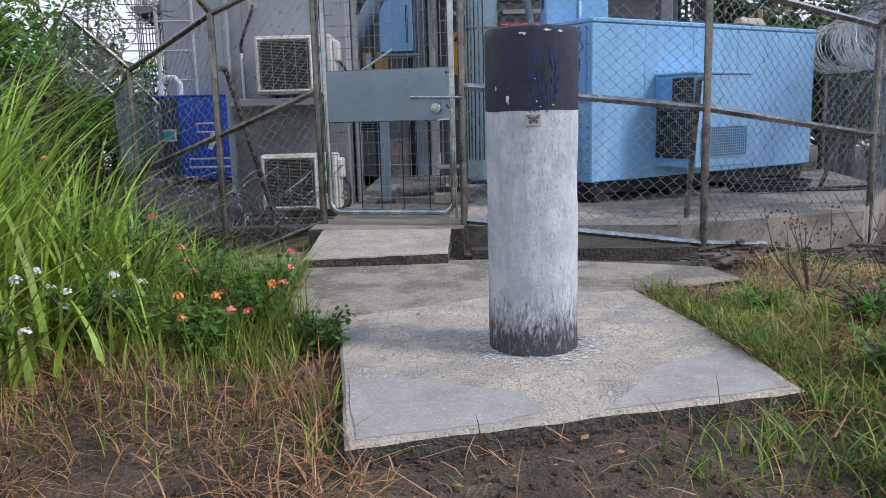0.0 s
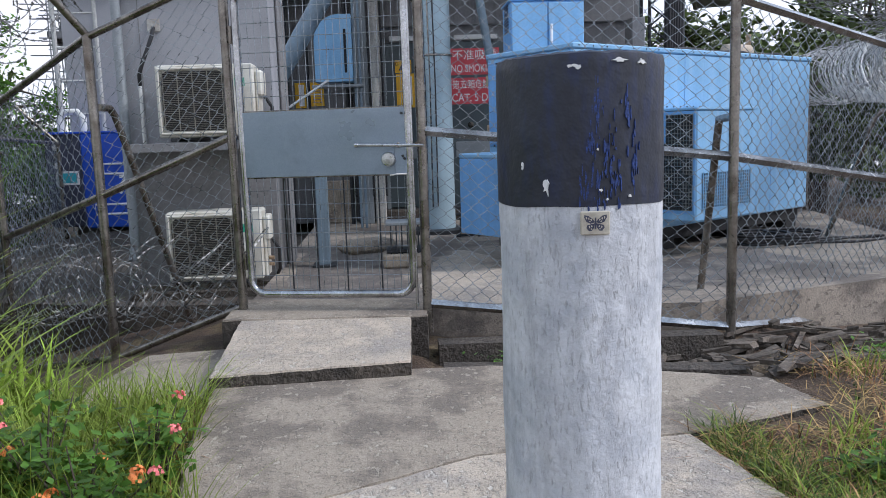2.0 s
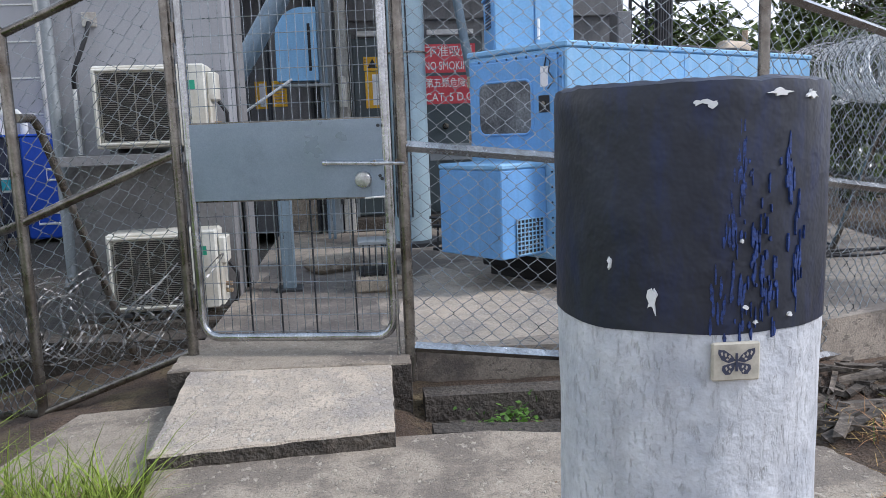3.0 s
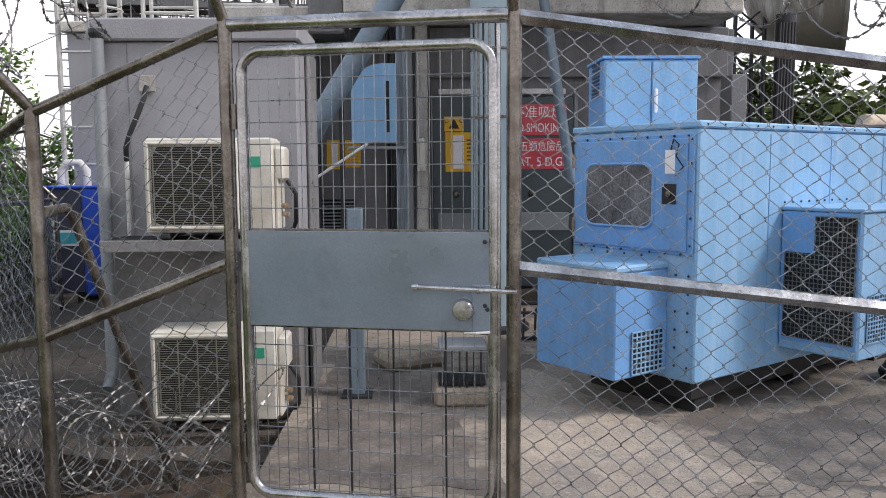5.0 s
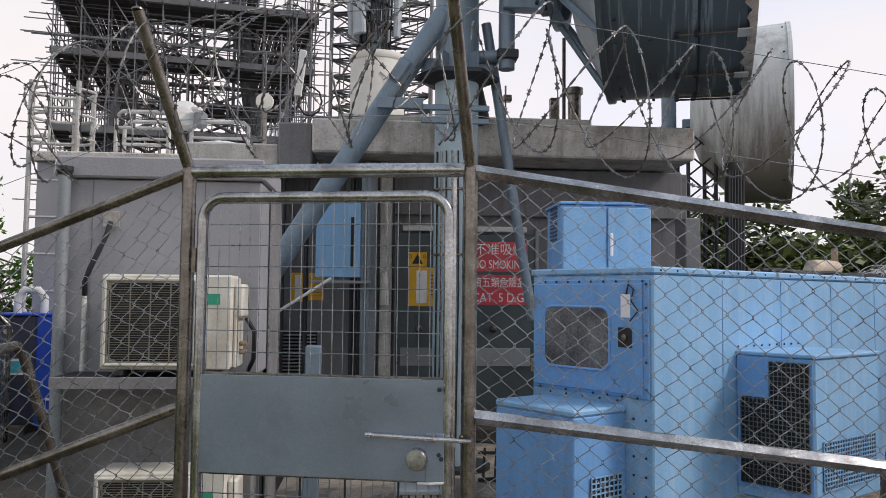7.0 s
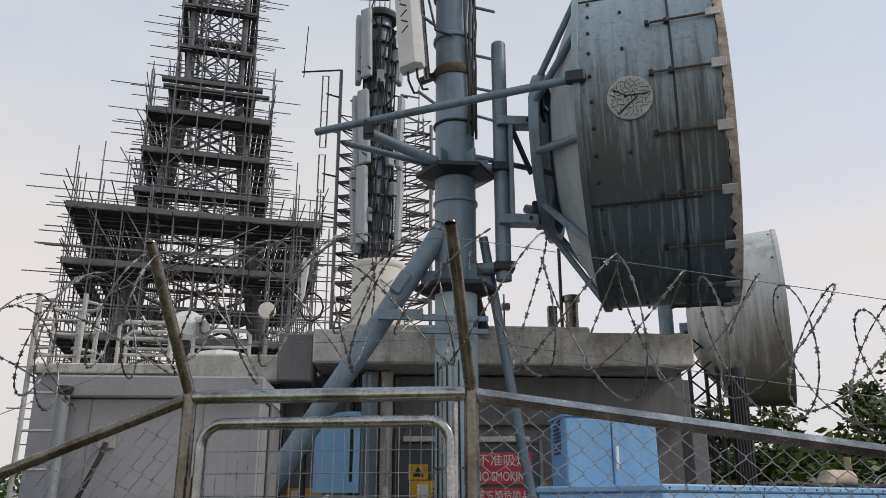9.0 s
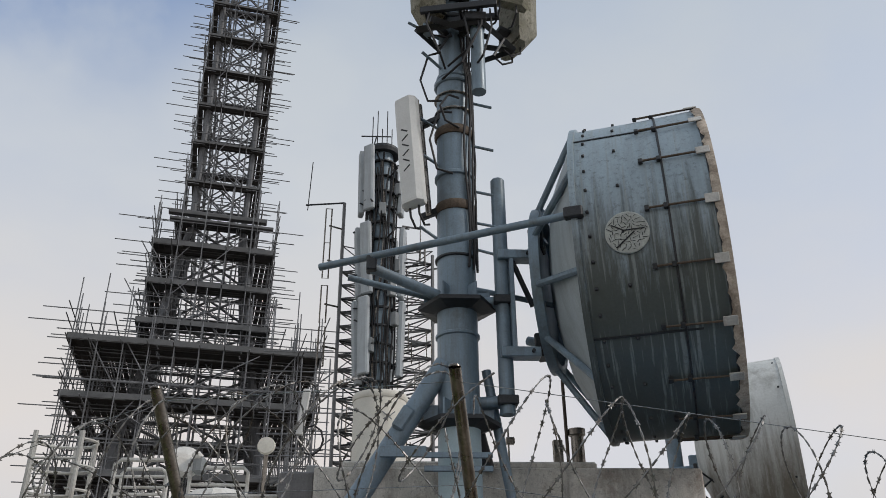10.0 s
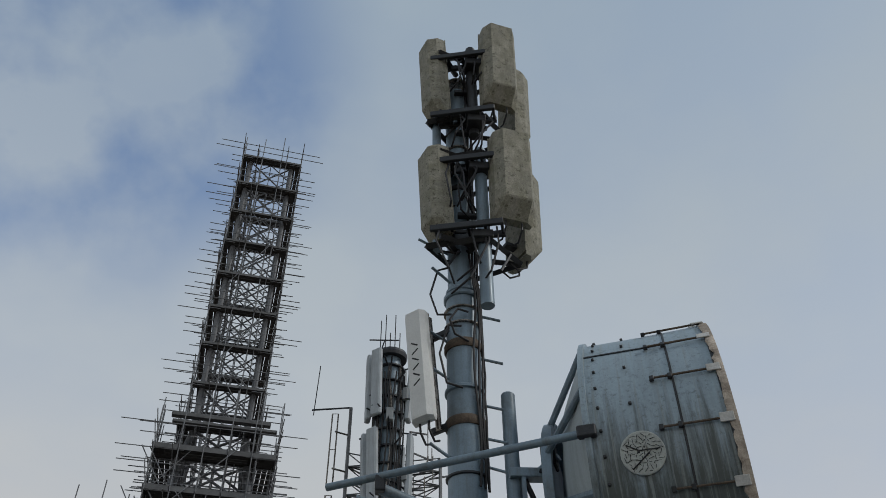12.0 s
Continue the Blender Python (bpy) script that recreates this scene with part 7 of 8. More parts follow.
            if z < 18.5:
                for dz, dep in ((-0.6, 0.85), (-1.1, 1.7), (-1.5, 0.1), (0.8, 1.5)):
                    ex = rr.uniform(0.1, 0.9), rr.uniform(0.1, 0.9)
                    part("ledger", MB().tube(m_ @ Vector((-hw - ex[0], -hw + dep, z + zoff + dz)), m_ @ Vector((hw + ex[1], -hw + dep, z + zoff + dz)), 0.024, 5), M_SCAF, lv)
                for q in range(3):
                    x = rr.uniform(-hw, hw * 0.6)
                    part("brace", MB().tube(m_ @ Vector((x, -hw + 0.1, z + zoff - 1.9)), m_ @ Vector((x + rr.choice((-1.2, 1.4)), -hw + 0.1, z + zoff)), 0.024, 5), M_SCAF, lv)
            n = int(hw * 2 / 0.9)
            for k in range(n + 1):
                x = -hw + k * hw * 2 / n
                part("putlog", MB().tube(m_ @ Vector((x, -hw - rr.uniform(0.1, 0.7), z + zoff - 0.09)), m_ @ Vector((x, -inner + 0.2, z + zoff - 0.09)), 0.022, 5), M_SCAF, lv)
    for z0, z1, hw, n in ((-1.5, 14.0, 4.5, 10), (5.0, 19.7, 2.5, 5), (16.8, 37.2, 1.62, 3)):
        for side in range(4):
            m_ = Matrix.Rotation(radians(90 * side), 4, "Z")
            for k in range(n):
                x = -hw + 0.02 + k * (hw * 2 - 0.04) / n
                for off in (0.0, 0.85):
                    part("standard", MB().tube(m_ @ Vector((x, -hw + off - 0.06, z0 + zoff)), m_ @ Vector((x, -hw + off - 0.06, z1 + zoff + rr.uniform(-0.6, 0.9))), 0.024, 5), M_SCAF, sc)
            zz, flip = max(z0, 4.0), 1
            while zz < z1 - 3:
                if rr.random() < 0.6:
                    part("diagonal", MB().tube(m_ @ Vector((-hw * flip * 0.6, -hw - 0.1, zz + zoff)), m_ @ Vector((hw * flip * 0.5, -hw - 0.1, zz + 3 + zoff)), 0.022, 5), M_SCAF, sc)
                zz += 2.5
                flip = -flip
    part("ledge_beam", MB().box((0, -2.1, 19.1 + zoff), (4.2, 0.3, 0.16), 0.01).box((0.2, -2.3, 18.7 + zoff), (4.4, 0.2, 0.12), 0.01), M_PLANKL, sc, "grey spreader beams")


build_tower()


# ---- second mast with panel antennas ----
def build_second_mast():
    bx_, by = -0.45, 22.0
    t = thing("monopole", "grey monopole hung with white panel antennas and cables", "mast", (bx_, by, PAD_Z))
    part("shaft", MB().lathe([(0.34, 0), (0.30, 9), (0.27, 13.6), (0, 13.62)], n=24), M_MAST, t, smooth=True)
    part("crown", MB().lathe([(0.42, 13.5), (0.44, 13.6), (0.42, 13.68), (0.3, 13.7)], n=24), M_DKSTEEL, t)
    rr = random.Random(9)
    for k, z in enumerate((7.3, 9.3, 11.6)):
        for q in (-172, -128, -12, 60, 120):
            a = radians(q)
            c = Vector((0.55 * math.cos(a), 0.55 * math.sin(a), z + 1.0))
            pn = part("panel", MB().box(c, (0.30, 0.14, 1.9), 0.03, Matrix.Rotation(a + math.pi / 2, 4, "Z") @ Matrix.Rotation(radians(rr.uniform(1, 5)), 4, "X")), M_PANELG, t, "white panel antenna")
            part("panel_arm", MB().tube(c * 0.98 - Vector((0, 0, 0.6)), Vector((0.2 * math.cos(a), 0.2 * math.sin(a), z + 0.4)), 0.03, 5), M_DKSTEEL, pn)
    for k in range(7):
        a = radians(-150 + k * 19)
        pts = [((0.31 + 0.05 * rr.random()) * math.cos(a + 0.28 * math.sin(i * 0.7 + k * 2)), (0.31 + 0.05 * rr.random()) * math.sin(a + 0.28 * math.sin(i * 0.7 + k * 2)), 2 + i * 0.8) for i in range(15)]
        part("feeder_cable", MB().path(pts, 0.022, 5), M_BLACK if k % 3 else M_GALV, t)
    for k in range(5):
        part("whip", MB().tube((-0.3 + 0.13 * k, 0, 13.7), (-0.3 + 0.13 * k, 0, 14.4 + 0.6 * (k % 2) + 0.4 * (k == 0)), 0.014, 5), M_DKSTEEL, t)
    part("yagi", MB().tube((-0.6, 0, 14.15), (0.2, 0.2, 14.3), 0.02, 5).tube((-0.3, 0, 13.7), (-0.2, 0.1, 14.2), 0.02, 5), M_DKSTEEL, t)
    for k in range(16):
        z = 6.3 + 0.46 * k
        part("cable_ring", MB().lathe([(0.34, -0.02), (0.37, -0.02), (0.37, 0.02), (0.34, 0.02)], (0, 0, z), 14), M_DKSTEEL, t)
        for q in range(3):
            a = rr.uniform(-3.1, 0.1)
            u = Vector((math.cos(a), math.sin(a), 0))
            part("stand_off", MB().tube(u * 0.33 + Vector((0, 0, z)), u * rr.uniform(0.5, 0.8) + Vector((0, 0, z + rr.uniform(-0.2, 0.2))), 0.022, 5), M_DKSTEEL, t)
    for k in range(10):
        a = radians(-165 + 16 * k)
        pts = [(0.40 * math.cos(a + 0.16 * math.sin(i * 1.1 + k)), 0.40 * math.sin(a + 0.16 * math.sin(i * 1.1 + k)), 5.5 + i * 0.62) for i in range(13)]
        part("jumper_cable", MB().path(pts, 0.02, 5), M_BLACK, t)
    for k in range(9):
        z, a = 6.6 + 0.72 * k, rr.uniform(-2.9, -0.3)
        part("remote_unit", MB().box((0.48 * math.cos(a), 0.48 * math.sin(a), z), (0.18, 0.14, 0.34), 0.015, Matrix.Rotation(a + math.pi / 2, 4, "Z")), M_BOXG, t, "small grey radio unit")
    # lattice companion
    l = thing("lattice_mast", "slim dark lattice mast with dipole arms", "tower", (-1.45, 22.6, PAD_Z))
    for x, y in ((0, 0), (2.35, 0.2), (1.2, 1.4)):
        part("leg", MB().tube((x, y, 0), (x, y, 12.4 if x == 0 else 11.0), 0.045, 6), M_MEMBER, l)
    for k in range(26):
        z = 1.5 + k * 0.37
        c = [Vector((0, 0, z)), Vector((2.35, 0.2, z)), Vector((1.2, 1.4, z))]
        for i in range(3):
            a, b = c[i], c[(i + 1) % 3]
            part("rung", MB().tube(a, b, 0.024, 4), M_MEMBER, l)
            part("lacing", MB().tube(a, b + Vector((0, 0, 0.37)), 0.018, 4), M_MEMBER if k % 3 else M_DKSTEEL, l)
            part("lacing", MB().tube(b, a + Vector((0, 0, 0.37)), 0.018, 4), M_MEMBER if k % 3 else M_DKSTEEL, l)
    rb = random.Random(77)
    for k in range(60):
        z, a = rb.uniform(5.5, 11.8), rb.uniform(-2.6, 0.6)
        c = Vector((rb.uniform(0.1, 2.2), rb.uniform(-0.1, 0.5), z))
        e = c + Vector((0.5 * math.cos(a), 0.4 * math.sin(a), rb.uniform(-0.15, 0.15)))
        bar = part("outrigger", MB().tube(c, e, 0.026, 5), M_MEMBER, l)
        part("element", MB().tube(e - Vector((0, 0, 0.35)), e + Vector((0, 0, 0.35)), 0.014, 5), M_GALV, bar)
    for z in (8.3, 9.4, 10.6, 11.6):
        arm = part("dipole_arm", MB().tube((0, 0, z), (-0.35, -0.2, z), 0.025, 5), M_GALV, l)
        part("dipole", MB().path([(-0.45, -0.2, z - 0.5), (-0.30, -0.2, z - 0.5), (-0.30, -0.2, z + 0.5), (-0.45, -0.2, z + 0.5)], 0.02, 5, closed=True), M_GALV, arm)
    part("whip", MB().tube((0, 0, 12.4), (-1.0, -0.1, 12.25), 0.025, 5).tube((-0.95, -0.1, 12.1), (-0.9, -0.1, 13.6), 0.014, 5), M_DKSTEEL, l, "offset whip antenna")
    k_ = thing("equipment_drum", "cream cylindrical equipment cover below the monopole", "tank", (-0.35, 20.6, PAD_Z))
    part("drum", MB().lathe([(0.56, 2.5), (0.56, 6.46), (0.53, 6.55), (0.3, 6.6)], n=36), M_TANK, k_, smooth=True)
    part("lip", MB().lathe([(0.57, 6.40), (0.585, 6.44), (0.585, 6.51), (0.56, 6.55)], n=36), M_TANK, k_, smooth=True)
    part("pedestal", MB().lathe([(0.5, 0), (0.5, 2.5)], n=16), M_CONC2, k_)
    part("print", MB().box((0.15, -0.56, 6.0), (0.26, 0.012, 0.02), 0, Matrix.Rotation(radians(40), 4, "Y")).box((0.22, -0.54, 6.0), (0.24, 0.012, 0.02), 0, Matrix.Rotation(radians(-40), 4, "Y")), M_BOXG, k_)
    # thin scaffold between the towers
    s = thing("scaffold", "light tube scaffold between tower and monopole", "scaffold", (-3.6, 27.0, -1.0))
    for k in range(8):
        part("standard", MB().tube((k * 0.42, 0, 0), (k * 0.42, 0, 11.2 - 0.5 * abs(k - 3)), 0.024, 5), M_SCAF, s)
    for k in range(17):
        part("ledger", MB().tube((-0.3, 0.02, 1 + k * 0.62), (3.3, 0.02, 1 + k * 0.62), 0.02, 5), M_SCAF, s)
    for k in range(5):
        part("diagonal", MB().tube((0.2, 0.04, 1 + k * 2), (2.9, 0.04, 3.2 + k * 2), 0.02, 5), M_SCAF, s)
    part("panel", MB().box((1.02, -0.3, 9.0), (0.22, 0.12, 1.35), 0.03, Matrix.Rotation(radians(6), 4, "Y")), M_ANTW, s, "white panel antenna")
    part("cable_loop", MB().path([(1.30 + 0.33 * math.cos(q / 9 * 6.28), -0.3, 8.2 + 0.42 * math.sin(q / 9 * 6.28)) for q in range(9)], 0.03, 6, closed=True), M_BLACK, s, "coiled black cable")
    part("radio_unit", MB().box((1.40, -0.3, 7.2), (0.36, 0.3, 0.55), 0.03), M_BOXG, s)


build_second_mast()


# ---- vegetation ----
def leaf_cloud(mb, c, rad, n, size, rr, flatten=0.8):
    for _ in range(n):
        u = Vector((rr.gauss(0, 1), rr.gauss(0, 1), rr.gauss(0, 1))).normalized() * rad * (rr.random() ** 0.45)
        p = Vector(c) + Vector((u.x, u.y, u.z * flatten))
        d = Vector((rr.gauss(0, 1), rr.gauss(0, 1), rr.gauss(0, 0.6))).normalized()
        w = d.cross(Vector((rr.gauss(0, 1), rr.gauss(0, 1), rr.gauss(0, 1)))).normalized()
        s = size * rr.uniform(0.6, 1.4)
        mb.add([p - d * s, p + w * s * 0.42, p + d * s, p - w * s * 0.42], [(0, 1, 2, 3)])


def build_tree(at, height, spread, seed, label, leaf=0.085, clumps=28, per=260, mat_=None):
    rr = random.Random(seed)
    t = thing("tree", label, "tree", at, group="hilltop trees")
    top = Vector((rr.uniform(-.3, .3), rr.uniform(-.3, .3), height * 0.62))
    part("trunk", MB().path([(0, 0, -1.0), (0.05, 0.03, height * 0.2), top * 0.7, top], [0.16, 0.13, 0.09, 0.05], 8), M_BARK, t, smooth=True)
    limbs, crown = MB(), MB()
    for k in range(clumps):
        a, r = rr.uniform(0, 6.28), spread * math.sqrt(rr.random())
        z = height * rr.uniform(0.30, 0.97) * (1 - 0.25 * (r / spread) ** 2)
        c = Vector((r * math.cos(a), r * math.sin(a), z))
        b = top * rr.uniform(0.35, 0.95)
        limbs.path([b, b.lerp(c, 0.55) + Vector((0, 0, 0.15)), c], [0.04, 0.025, 0.01], 5)
        leaf_cloud(crown, c, rr.uniform(0.35, 0.85) * spread * 0.42, per, leaf, rr)
    part("limb", limbs, M_BARK, t, smooth=True)
    part("crown", crown, mat_ or M_TREE, t, "uneven crown of small leaves")


for i, (x, y, h, s_) in enumerate(((5.6, 15.5, 3.4, 1.7), (7.0, 15.2, 3.6, 1.8), (8.6, 16.5, 4.6, 2.1), (10.6, 17.5, 5.0, 2.4), (6.4, 18.5, 3.9, 2.0), (12.5, 19.0, 5.6, 2.5), (4.4, 18.0, 3.5, 1.6), (6.0, 13.8, 2.7, 1.3), (7.4, 13.0, 2.9, 1.5))):
    build_tree((x, y, ground_z(x, y)), h, s_, 100 + i, "dense dark green tree beyond the compound")
for i, (x, y, h, s_) in enumerate(((-7.4, 13.4, 3.6, 1.5), (-6.8, 12.0, 3.9, 1.8), (-8.6, 14.5, 4.6, 2.2), (-8.4, 18.5, 4.6, 2.0), (-10.5, 17, 5.2, 2.4), (-8.0, 10.5, 3.2, 1.6), (-6.0, 10.4, 2.3, 1.1), (-7.5, 18, 4.5, 2.2), (-6.6, 14.4, 4.0, 1.35))):
    build_tree((x, y, ground_z(x, y)), h, s_, 200 + i, "loose olive-green tree beyond the fence", clumps=24, per=120, leaf=0.06, mat_=M_LEAF if i % 3 else None)


for i, (x, y, h, s_) in enumerate(((-4.9, 8.4, 1.6, 0.8), (-5.4, 8.2, 2.0, 1.2), (-6.2, 9.4, 2.4, 1.3), (-6.9, 11.0, 2.2, 1.1), (-7.4, 8.0, 2.6, 1.5), (-7.6, 12.2, 2.4, 1.2), (-9.0, 9.5, 3.0, 1.7), (-6.3, 15.0, 2.4, 1.5), (-4.9, 15.8, 2.2, 1.3), (-7.4, 16.2, 2.6, 1.6), (-5.7, 11.4, 1.6, 0.9))):
    build_tree((x, y, ground_z(x, y) - 0.2), h, s_, 250 + i, "low dense green bush beyond the fence", clumps=26, per=260, leaf=0.045, mat_=M_LEAF if i % 2 else M_TREE)


def blade(mb, p, h, w, rr, lean, seg=4):
    a = rr.uniform(0, 6.28)
    d = Vector((math.cos(a), math.sin(a), 0))
    s = Vector((-d.y, d.x, 0))
    k0 = len(mb.v)
    for i in range(seg + 1):
        t = i / seg
        c = p + d * (lean * h * t * t) + Vector((0, 0, h * (t - 0.28 * lean * t * t)))
        ww = w * (1 - t) ** 0.7 if t < 1 else 0.0
        if i < seg:
            mb.v += [tuple(c - s * ww), tuple(c + s * ww)]
        else:
            mb.v.append(tuple(c))
    for i in range(seg - 1):
        a0 = k0 + 2 * i
        mb.f.append((a0, a0 + 1, a0 + 3, a0 + 2))
    mb.f.append((k0 + 2 * seg - 2, k0 + 2 * seg - 1, k0 + 2 * seg))


def build_grass():
    rr = random.Random(17)
    tall, mid, dull = MB(), MB(), MB()
    tufts = [(rr.uniform(-4.2, -1.25), rr.uniform(2.3, 6.3)) for _ in range(330)]
    for tx, ty in tufts:
        edge = smooth01(-1.25, -2.1, tx)
        h0 = lerp(0.40, 1.55, edge) * (1 - 0.55 * smooth01(4.6, 6.0, ty)) * (0.55 + 0.45 * smooth01(2.2, 3.0, ty))
        if ty < 3.0 and tx > -1.9 or ty < 3.7 and tx > -1.6:
            continue
        for _ in range(15):
            x, y = tx + rr.gauss(0, 0.09), ty + rr.gauss(0, 0.09)
            if on_slab(x, y) or x > -0.9:
                continue
            stand = tall if rr.random() < 0.72 else mid
            tall_h, wide, bend = h0 * rr.uniform(0.5, 1.2), rr.uniform(0.006, 0.019), rr.uniform(0.2, 1.1)
            blade(stand, Vector((x, y, ground_z(x, y) - 0.02)), tall_h, wide, rr, min(bend, max(0.12, (-0.85 - x) / tall_h)), 6)
    solo("tall_grass", tall, M_GRASS, "tall bright green grass beside the path", "grass", True, kind="stuff")
    for k in range(7000):
        x, y = rr.uniform(-1.9, -0.62), rr.uniform(3.2, 6.1)
        if on_slab(x, y):
            continue
        dens = smooth01(3.6, 4.8, y)
        if rr.random() > 0.13 + dens:
            continue
        blade(mid, Vector((x, y, ground_z(x, y) - 0.01)), rr.uniform(0.1, 0.42) * (0.5 + 0.5 * dens), rr.uniform(0.002, 0.0055), rr, rr.uniform(0.2, 0.9), 4)
    for tx, ty, n, h in ((-0.42, 3.75, 40, 0.22), (-0.36, 3.35, 30, 0.2), (-0.55, 4.6, 50, 0.22), (1.05, 3.3, 60, 0.16), (1.35, 3.2, 60, 0.2), (0.75, 3.1, 25, 0.1), (-1.05, 5.6, 150, 0.42), (-0.98, 5.95, 110, 0.36), (-1.2, 5.2, 110, 0.4), (2.2, 6.1, 60, 0.2), (2.6, 6.4, 60, 0.2), *[(1.36 - 0.125 * (q * 0.16) + 0.06 * (q % 2), 3.72 + q * 0.16, 70, 0.15) for q in range(10)], *[(1.5 + 0.1 * (q % 3), 3.6 + q * 0.2, 60, 0.2) for q in range(9)]):
        for _ in range(n):
            x, y = tx + rr.gauss(0, 0.09), ty + rr.gauss(0, 0.09)
            if not on_slab(x, y):
                blade(mid, Vector((x, y, ground_z(x, y) - 0.01)), h * rr.uniform(0.4, 1.15), rr.uniform(0.003, 0.006), rr, rr.uniform(0.3, 1.2), 4)
    for _ in range(6500):
        x, y = rr.uniform(1.1, 4.2), rr.uniform(2.2, 6.4)
        if on_slab(x, y) or (y > 5.4 and x < 1.9):
            continue
        if noise.noise((x * 2, y * 2, 5)) + rr.uniform(-.4, .4) < 0.05:
            continue
        blade(dull, Vector((x, y, ground_z(x, y) - 0.01)), rr.uniform(0.03, 0.13), rr.uniform(0.002, 0.0045), rr, rr.uniform(0.4, 1.4), 3)
    for _ in range(2600):
        q = rr.random()
        x, y = lerp(1.30, 1.12, q) + abs(rr.gauss(0, 0.10)), lerp(3.6, 5.4, q) + rr.gauss(0, 0.05)
        blade(dull if rr.random() < 0.6 else mid, Vector((x, y, ground_z(x, y) - 0.01)), rr.uniform(0.05, 0.17), rr.uniform(0.002, 0.0045), rr, rr.uniform(0.5, 1.4), 3)
    for _ in range(4200):
        x, y = rr.gauss(1.9, 0.5), rr.gauss(2.9, 0.35)
        if on_slab(x, y):
            continue
        blade(dull, Vector((x, y, ground_z(x, y) - 0.01)), rr.uniform(0.04, 0.15), rr.uniform(0.003, 0.008), rr, rr.uniform(0.4, 1.4), 3)
    solo("verge_grass", dull, M_GRASSD, "short dull green grass on the verge", "grass", True, kind="stuff")
    gold = MB()
    for _ in range(11000):
        x, y = rr.uniform(1.15, 4.0), rr.uniform(3.7, 6.2)
        if on_slab(x, y) or noise.noise((x * 1.6, y * 1.6, 2)) + rr.uniform(-.4, .4) < -0.05:
            continue
        a, l = rr.uniform(0, 6.28), rr.uniform(0.06, 0.22)
        d = Vector((math.cos(a), math.sin(a), rr.uniform(-.02, .45)))
        w_ = Vector((-d.y, d.x, 0)) * rr.uniform(0.001, 0.0028)
        p = Vector((x, y, ground_z(x, y) + rr.uniform(0.004, 0.06)))
        gold.add([p - w_, p + w_, p + d * l * 0.6 + w_ * 0.7, p + d * l * 0.6 - w_ * 0.7, p + d * l - Vector((0, 0, 0.015))], [(0, 1, 2, 3), (3, 2, 4)])
    solo("golden_straw", gold, M_STRAWG, "matted golden straw on the verge beside the slabs", "grass", kind="stuff")
    solo("short_grass", mid, M_GRASSY, "yellow-green grass in tufts at the slab edges", "grass", True, kind="stuff")
    dry = MB()
    for _ in range(95000):
        x, y = rr.uniform(-3.2, 4.2), rr.uniform(1.4, 6.3)
        if on_slab(x, y) or (y > 5.4 and 0.5 < x < 1.9):
            continue
        bare = max(smooth01(-0.4, 0.0, x) * (1 - smooth01(1.3, 2.2, x)) * (1 - smooth01(3.4, 3.8, y)), 0.7 * smooth01(0.9, 1.5, x))
        if rr.random() < bare * 0.88 or noise.noise((x * 1.7, y * 1.7, 9)) + rr.uniform(-.5, .5) < -0.12:
            continue
        z = ground_z(x, y)
        if rr.random() < 0.6:
            a, l = rr.uniform(0, 6.28), rr.uniform(0.05, 0.24)
            d = Vector((math.cos(a), math.sin(a), rr.uniform(-.05, .25)))
            s_ = Vector((-d.y, d.x, 0)) * rr.uniform(0.0011, 0.0034)
            p = Vector((x, y, z + rr.uniform(0.004, 0.05)))
            dry.add([p - s_, p + s_, p + d * l * 0.6 + s_ * 0.7 + Vector((0, 0, 0.012)), p + d * l * 0.6 - s_ * 0.7 + Vector((0, 0, 0.012)), p + d * l], [(0, 1, 2, 3), (3, 2, 4)])
        else:
            blade(dry, Vector((x, y, z - 0.005)), rr.uniform(0.05, 0.22), rr.uniform(0.0015, 0.004), rr, rr.uniform(0.3, 1.5), 3)
    solo("dry_grass", dry, M_STRAW, "trampled brown straw and dead grass on the earth", "grass", kind="stuff")
    lit = MB()
    for _ in range(420):
        x, y = rr.uniform(-2.6, 3.6), rr.uniform(1.6, 6.2)
        if on_slab(x, y) and rr.random() < 0.93:
            continue
        z = (0.074 if on_slab(x, y) else ground_z(x, y) + 0.02)
        a, l = rr.uniform(0, 6.28), rr.uniform(0.015, 0.05)
        d, s_ = Vector((math.cos(a), math.sin(a), 0.15)), Vector((-math.sin(a), math.cos(a), 0.1))
        p = Vector((x, y, z))
        lit.add([p, p + d * l * 0.5 + s_ * l * 0.3, p + d * l, p + d * l * 0.5 - s_ * l * 0.3], [(0, 1, 2, 3)])
    solo("leaf_litter", lit, M_STRAW, "fallen brown leaves scattered on the ground", "leaves", kind="stuff")


build_grass()


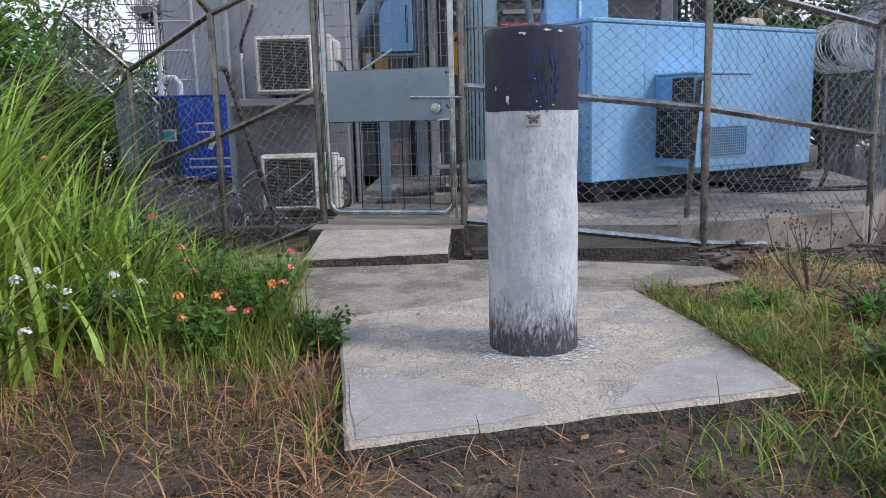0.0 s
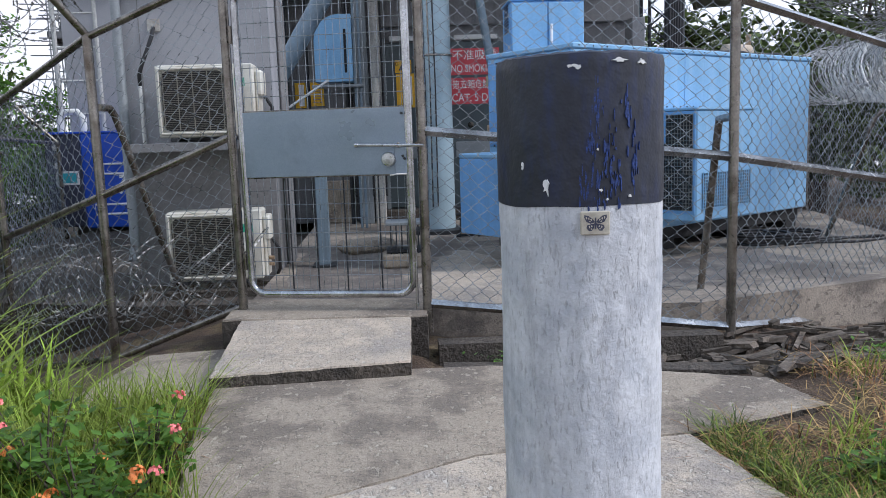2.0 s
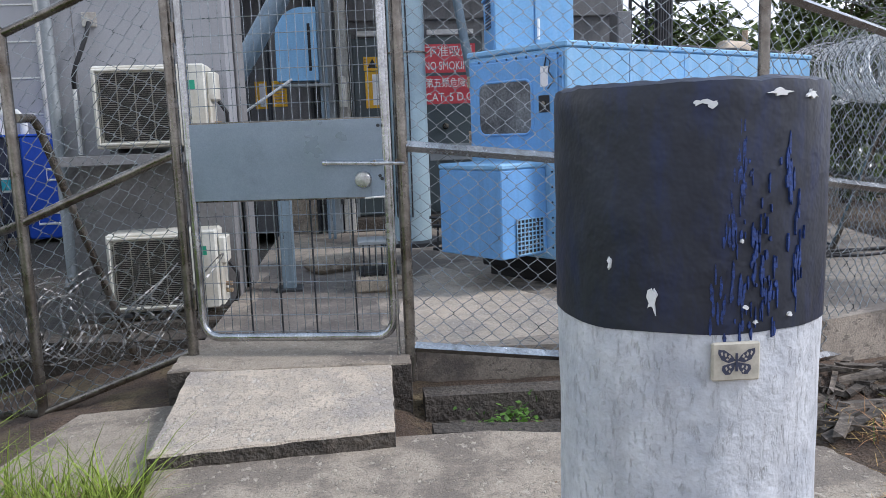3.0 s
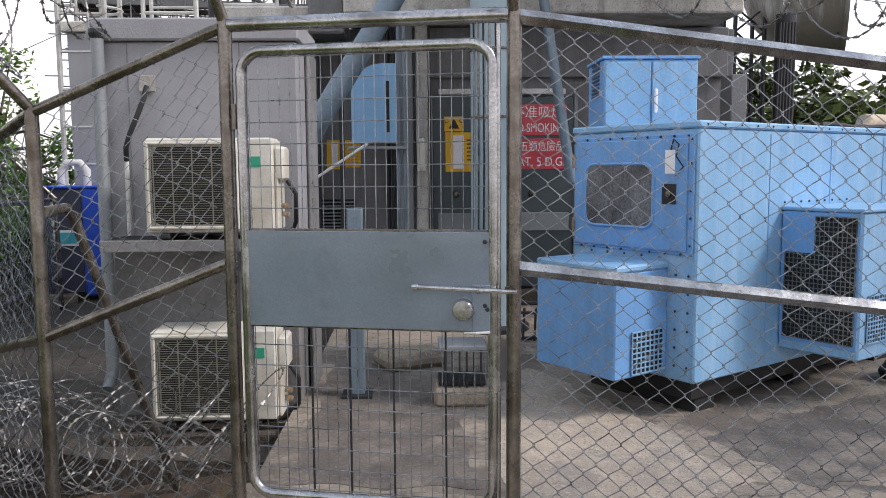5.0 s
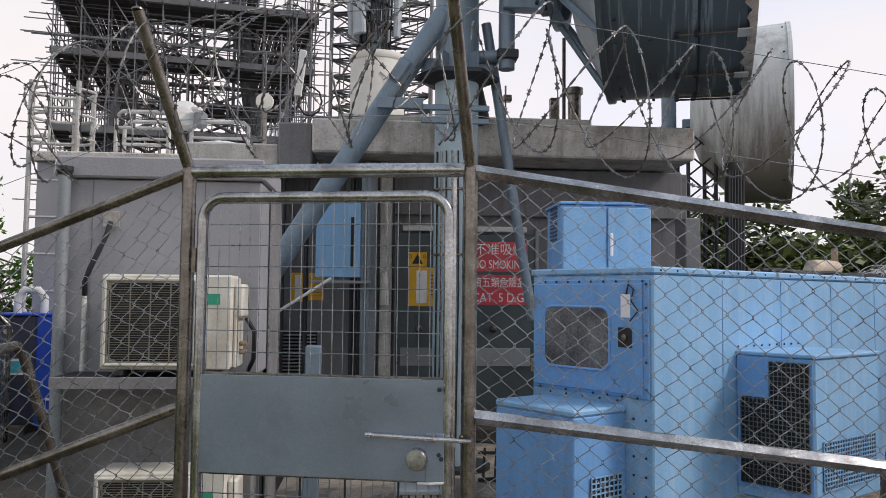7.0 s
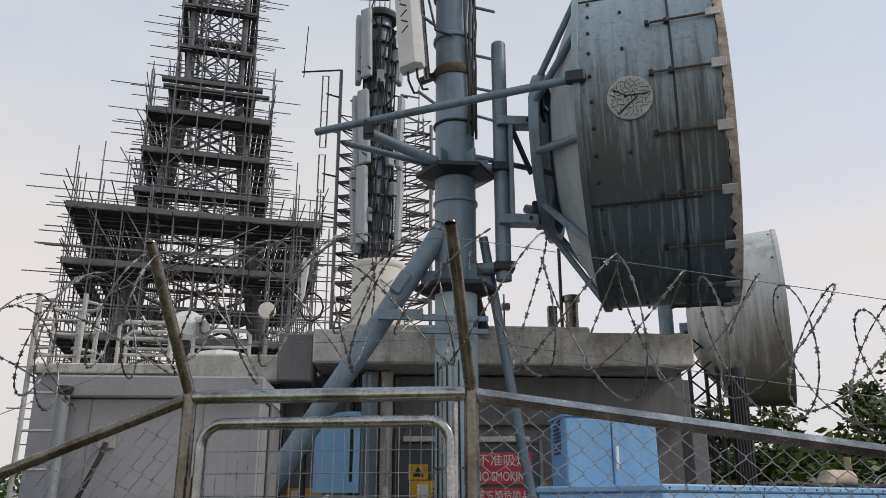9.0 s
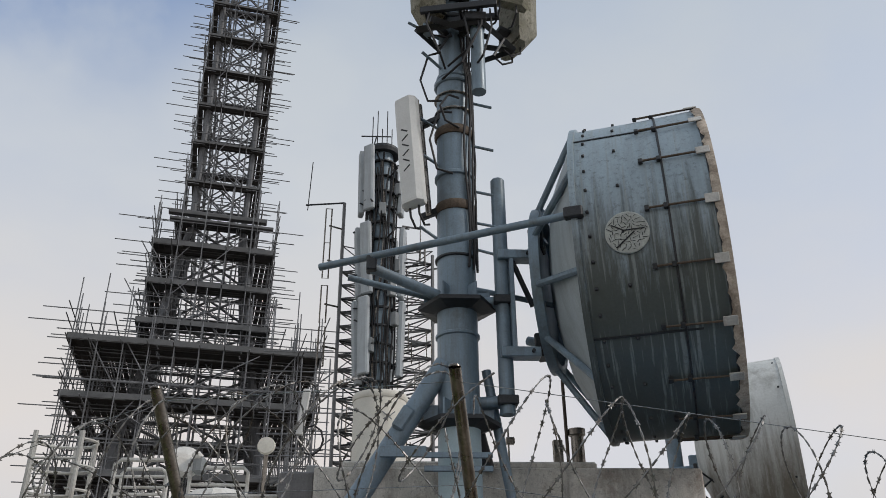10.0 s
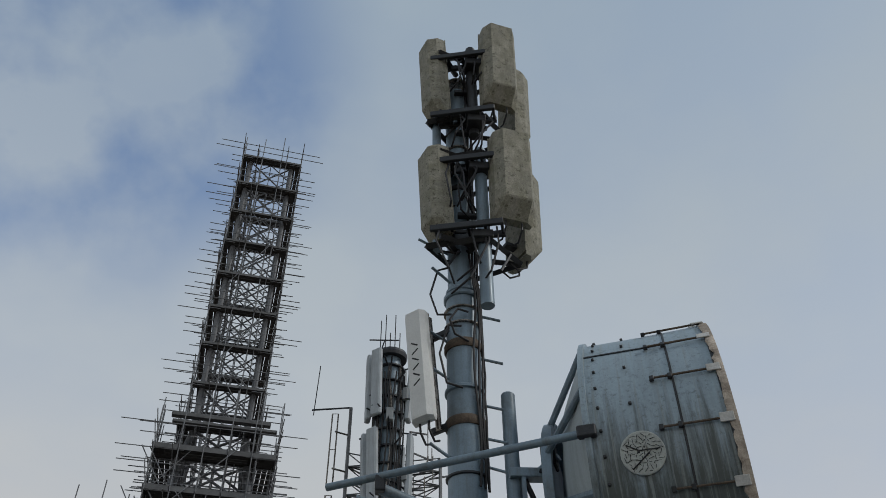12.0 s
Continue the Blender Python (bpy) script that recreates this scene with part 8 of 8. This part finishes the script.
def build_shrub(at, h, spread, seed, label, flowers, leafn=560, leaf=0.04, mats=(None,), name="flower_bush", lm=None):
    rr = random.Random(seed)
    s = thing(name, label, "bush", at)
    stems, leaves = MB(), MB()
    tips = []
    for k in range(16):
        a, r = rr.uniform(0, 6.28), spread * math.sqrt(rr.random())
        tip = Vector((r * math.cos(a), r * math.sin(a), h * rr.uniform(0.55, 1.05)))
        stems.path([(0.02 * math.cos(a), 0.02 * math.sin(a), -0.03), tip * 0.5 + Vector((0, 0, 0.03)), tip], [0.005, 0.004, 0.002], 4)
        tips.append(tip)
        for _ in range(leafn // 16):
            t = rr.uniform(0.25, 1.0)
            p = tip * t + Vector((rr.gauss(0, .035), rr.gauss(0, .035), rr.gauss(0, .025)))
            d = Vector((rr.gauss(0, 1), rr.gauss(0, 1), rr.gauss(0, 0.5))).normalized()
            w = d.cross(Vector((0.1, 0.1, 1))).normalized()
            l = leaf * rr.uniform(0.6, 1.4)
            leaves.add([p, p + d * l * 0.5 + w * l * 0.36, p + d * l, p + d * l * 0.5 - w * l * 0.36], [(0, 1, 2, 3)])
    part("stem", stems, M_BARK, s, kind="stuff")
    part("foliage", leaves, lm or M_LEAF, s, kind="stuff")
    for k in range(flowers):
        c = tips[k % len(tips)] + Vector((rr.gauss(0, .03), rr.gauss(0, .03), 0.02))
        fl = MB()
        for _ in range(16):
            u = Vector((rr.gauss(0, 1), rr.gauss(0, 1), abs(rr.gauss(0, 0.8)))).normalized() * 0.021
            w = u.orthogonal().normalized() * 0.008
            v = u.cross(w).normalized() * 0.008
            fl.add([c + u + w, c + u * 1.15 + v, c + u - w, c + u * 1.15 - v, c + u * 0.7], [(0, 1, 2, 3), (0, 4, 1), (2, 4, 3)])
        part("blossom", fl, rr.choice(mats), s, "small domed flower head")


LANT = (M_ORANGE, M_ORANGE, M_PINK)
for i, (x, y, h, sp, nf) in enumerate(((-0.98, 4.75, 0.34, 0.22, 6), (-1.18, 4.95, 0.40, 0.25, 3), (-1.05, 4.35, 0.22, 0.2, 4), (-1.35, 4.3, 0.3, 0.25, 1), (-0.92, 5.15, 0.34, 0.2, 2), (-1.55, 4.8, 0.55, 0.3, 1), (-1.95, 5.2, 0.85, 0.3, 2))):
    build_shrub((x, y, ground_z(x, y)), h, sp, 300 + i, "low lantana bush with orange and pink flower heads", nf, mats=LANT)
for i, (x, y, h) in enumerate(((-1.45, 4.15, 0.33), (-1.6, 3.6, 0.4))):
    build_shrub((x, y, ground_z(x, y)), h, 0.2, 330 + i, "small weed with white daisy-like flowers", 7, 200, mats=(M_PETALW,), name="weed")
for i, (x, y, h, sp) in enumerate(((-0.56, 4.45, 0.20, 0.12), (1.75, 3.35, 0.28, 0.3), (2.1, 3.7, 0.38, 0.35), (2.5, 4.2, 0.45, 0.4), (1.5, 3.0, 0.15, 0.25), (0.55, 6.7, 0.16, 0.2), (2.7, 6.6, 0.2, 0.25), (2.3, 3.1, 0.3, 0.3), (2.9, 3.5, 0.5, 0.4), (1.7, 3.9, 0.2, 0.25), (1.9, 4.4, 0.22, 0.3), (2.4, 3.4, 0.3, 0.35), (2.6, 4.7, 0.3, 0.4), (1.55, 4.9, 0.14, 0.2), (3.1, 4.3, 0.4, 0.45), (-2.4, 2.6, 0.3, 0.3), (-0.9, 2.7, 0.10, 0.2))):
    build_shrub((x, y, ground_z(x, y)), h, sp, 350 + i, "leafy green weed at the slab edge", 0, 520, 0.032, name="weed")


def build_dead_shrub(at, seed):
    rr = random.Random(seed)
    s = thing("dry_shrub", "dead brown seed-head shrub on the verge", "bush", at)
    mb, heads = MB(), MB()
    for k in range(14):
        a = rr.uniform(0, 6.28)
        tip = Vector((0.3 * math.cos(a) * rr.random(), 0.3 * math.sin(a) * rr.random(), rr.uniform(0.2, 0.5)))
        mb.path([(0, 0, -0.02), tip * 0.5 + Vector((rr.gauss(0, .03), rr.gauss(0, .03), 0)), tip], [0.004, 0.003, 0.0015], 4)
        for _ in range(3):
            p = tip * rr.uniform(0.7, 1.02) + Vector((rr.gauss(0, .03), rr.gauss(0, .03), rr.gauss(0, .02)))
            heads.lathe([(0.0, -0.009), (0.009, 0), (0, 0.009)], p, 6)
    part("twig", mb, M_BARK, s, kind="stuff")
    part("seed_head", heads, M_BARK, s, kind="stuff")


for i, (x, y) in enumerate(((1.95, 5.15), (2.6, 5.6))):
    build_dead_shrub((x, y, ground_z(x, y)), 400 + i)
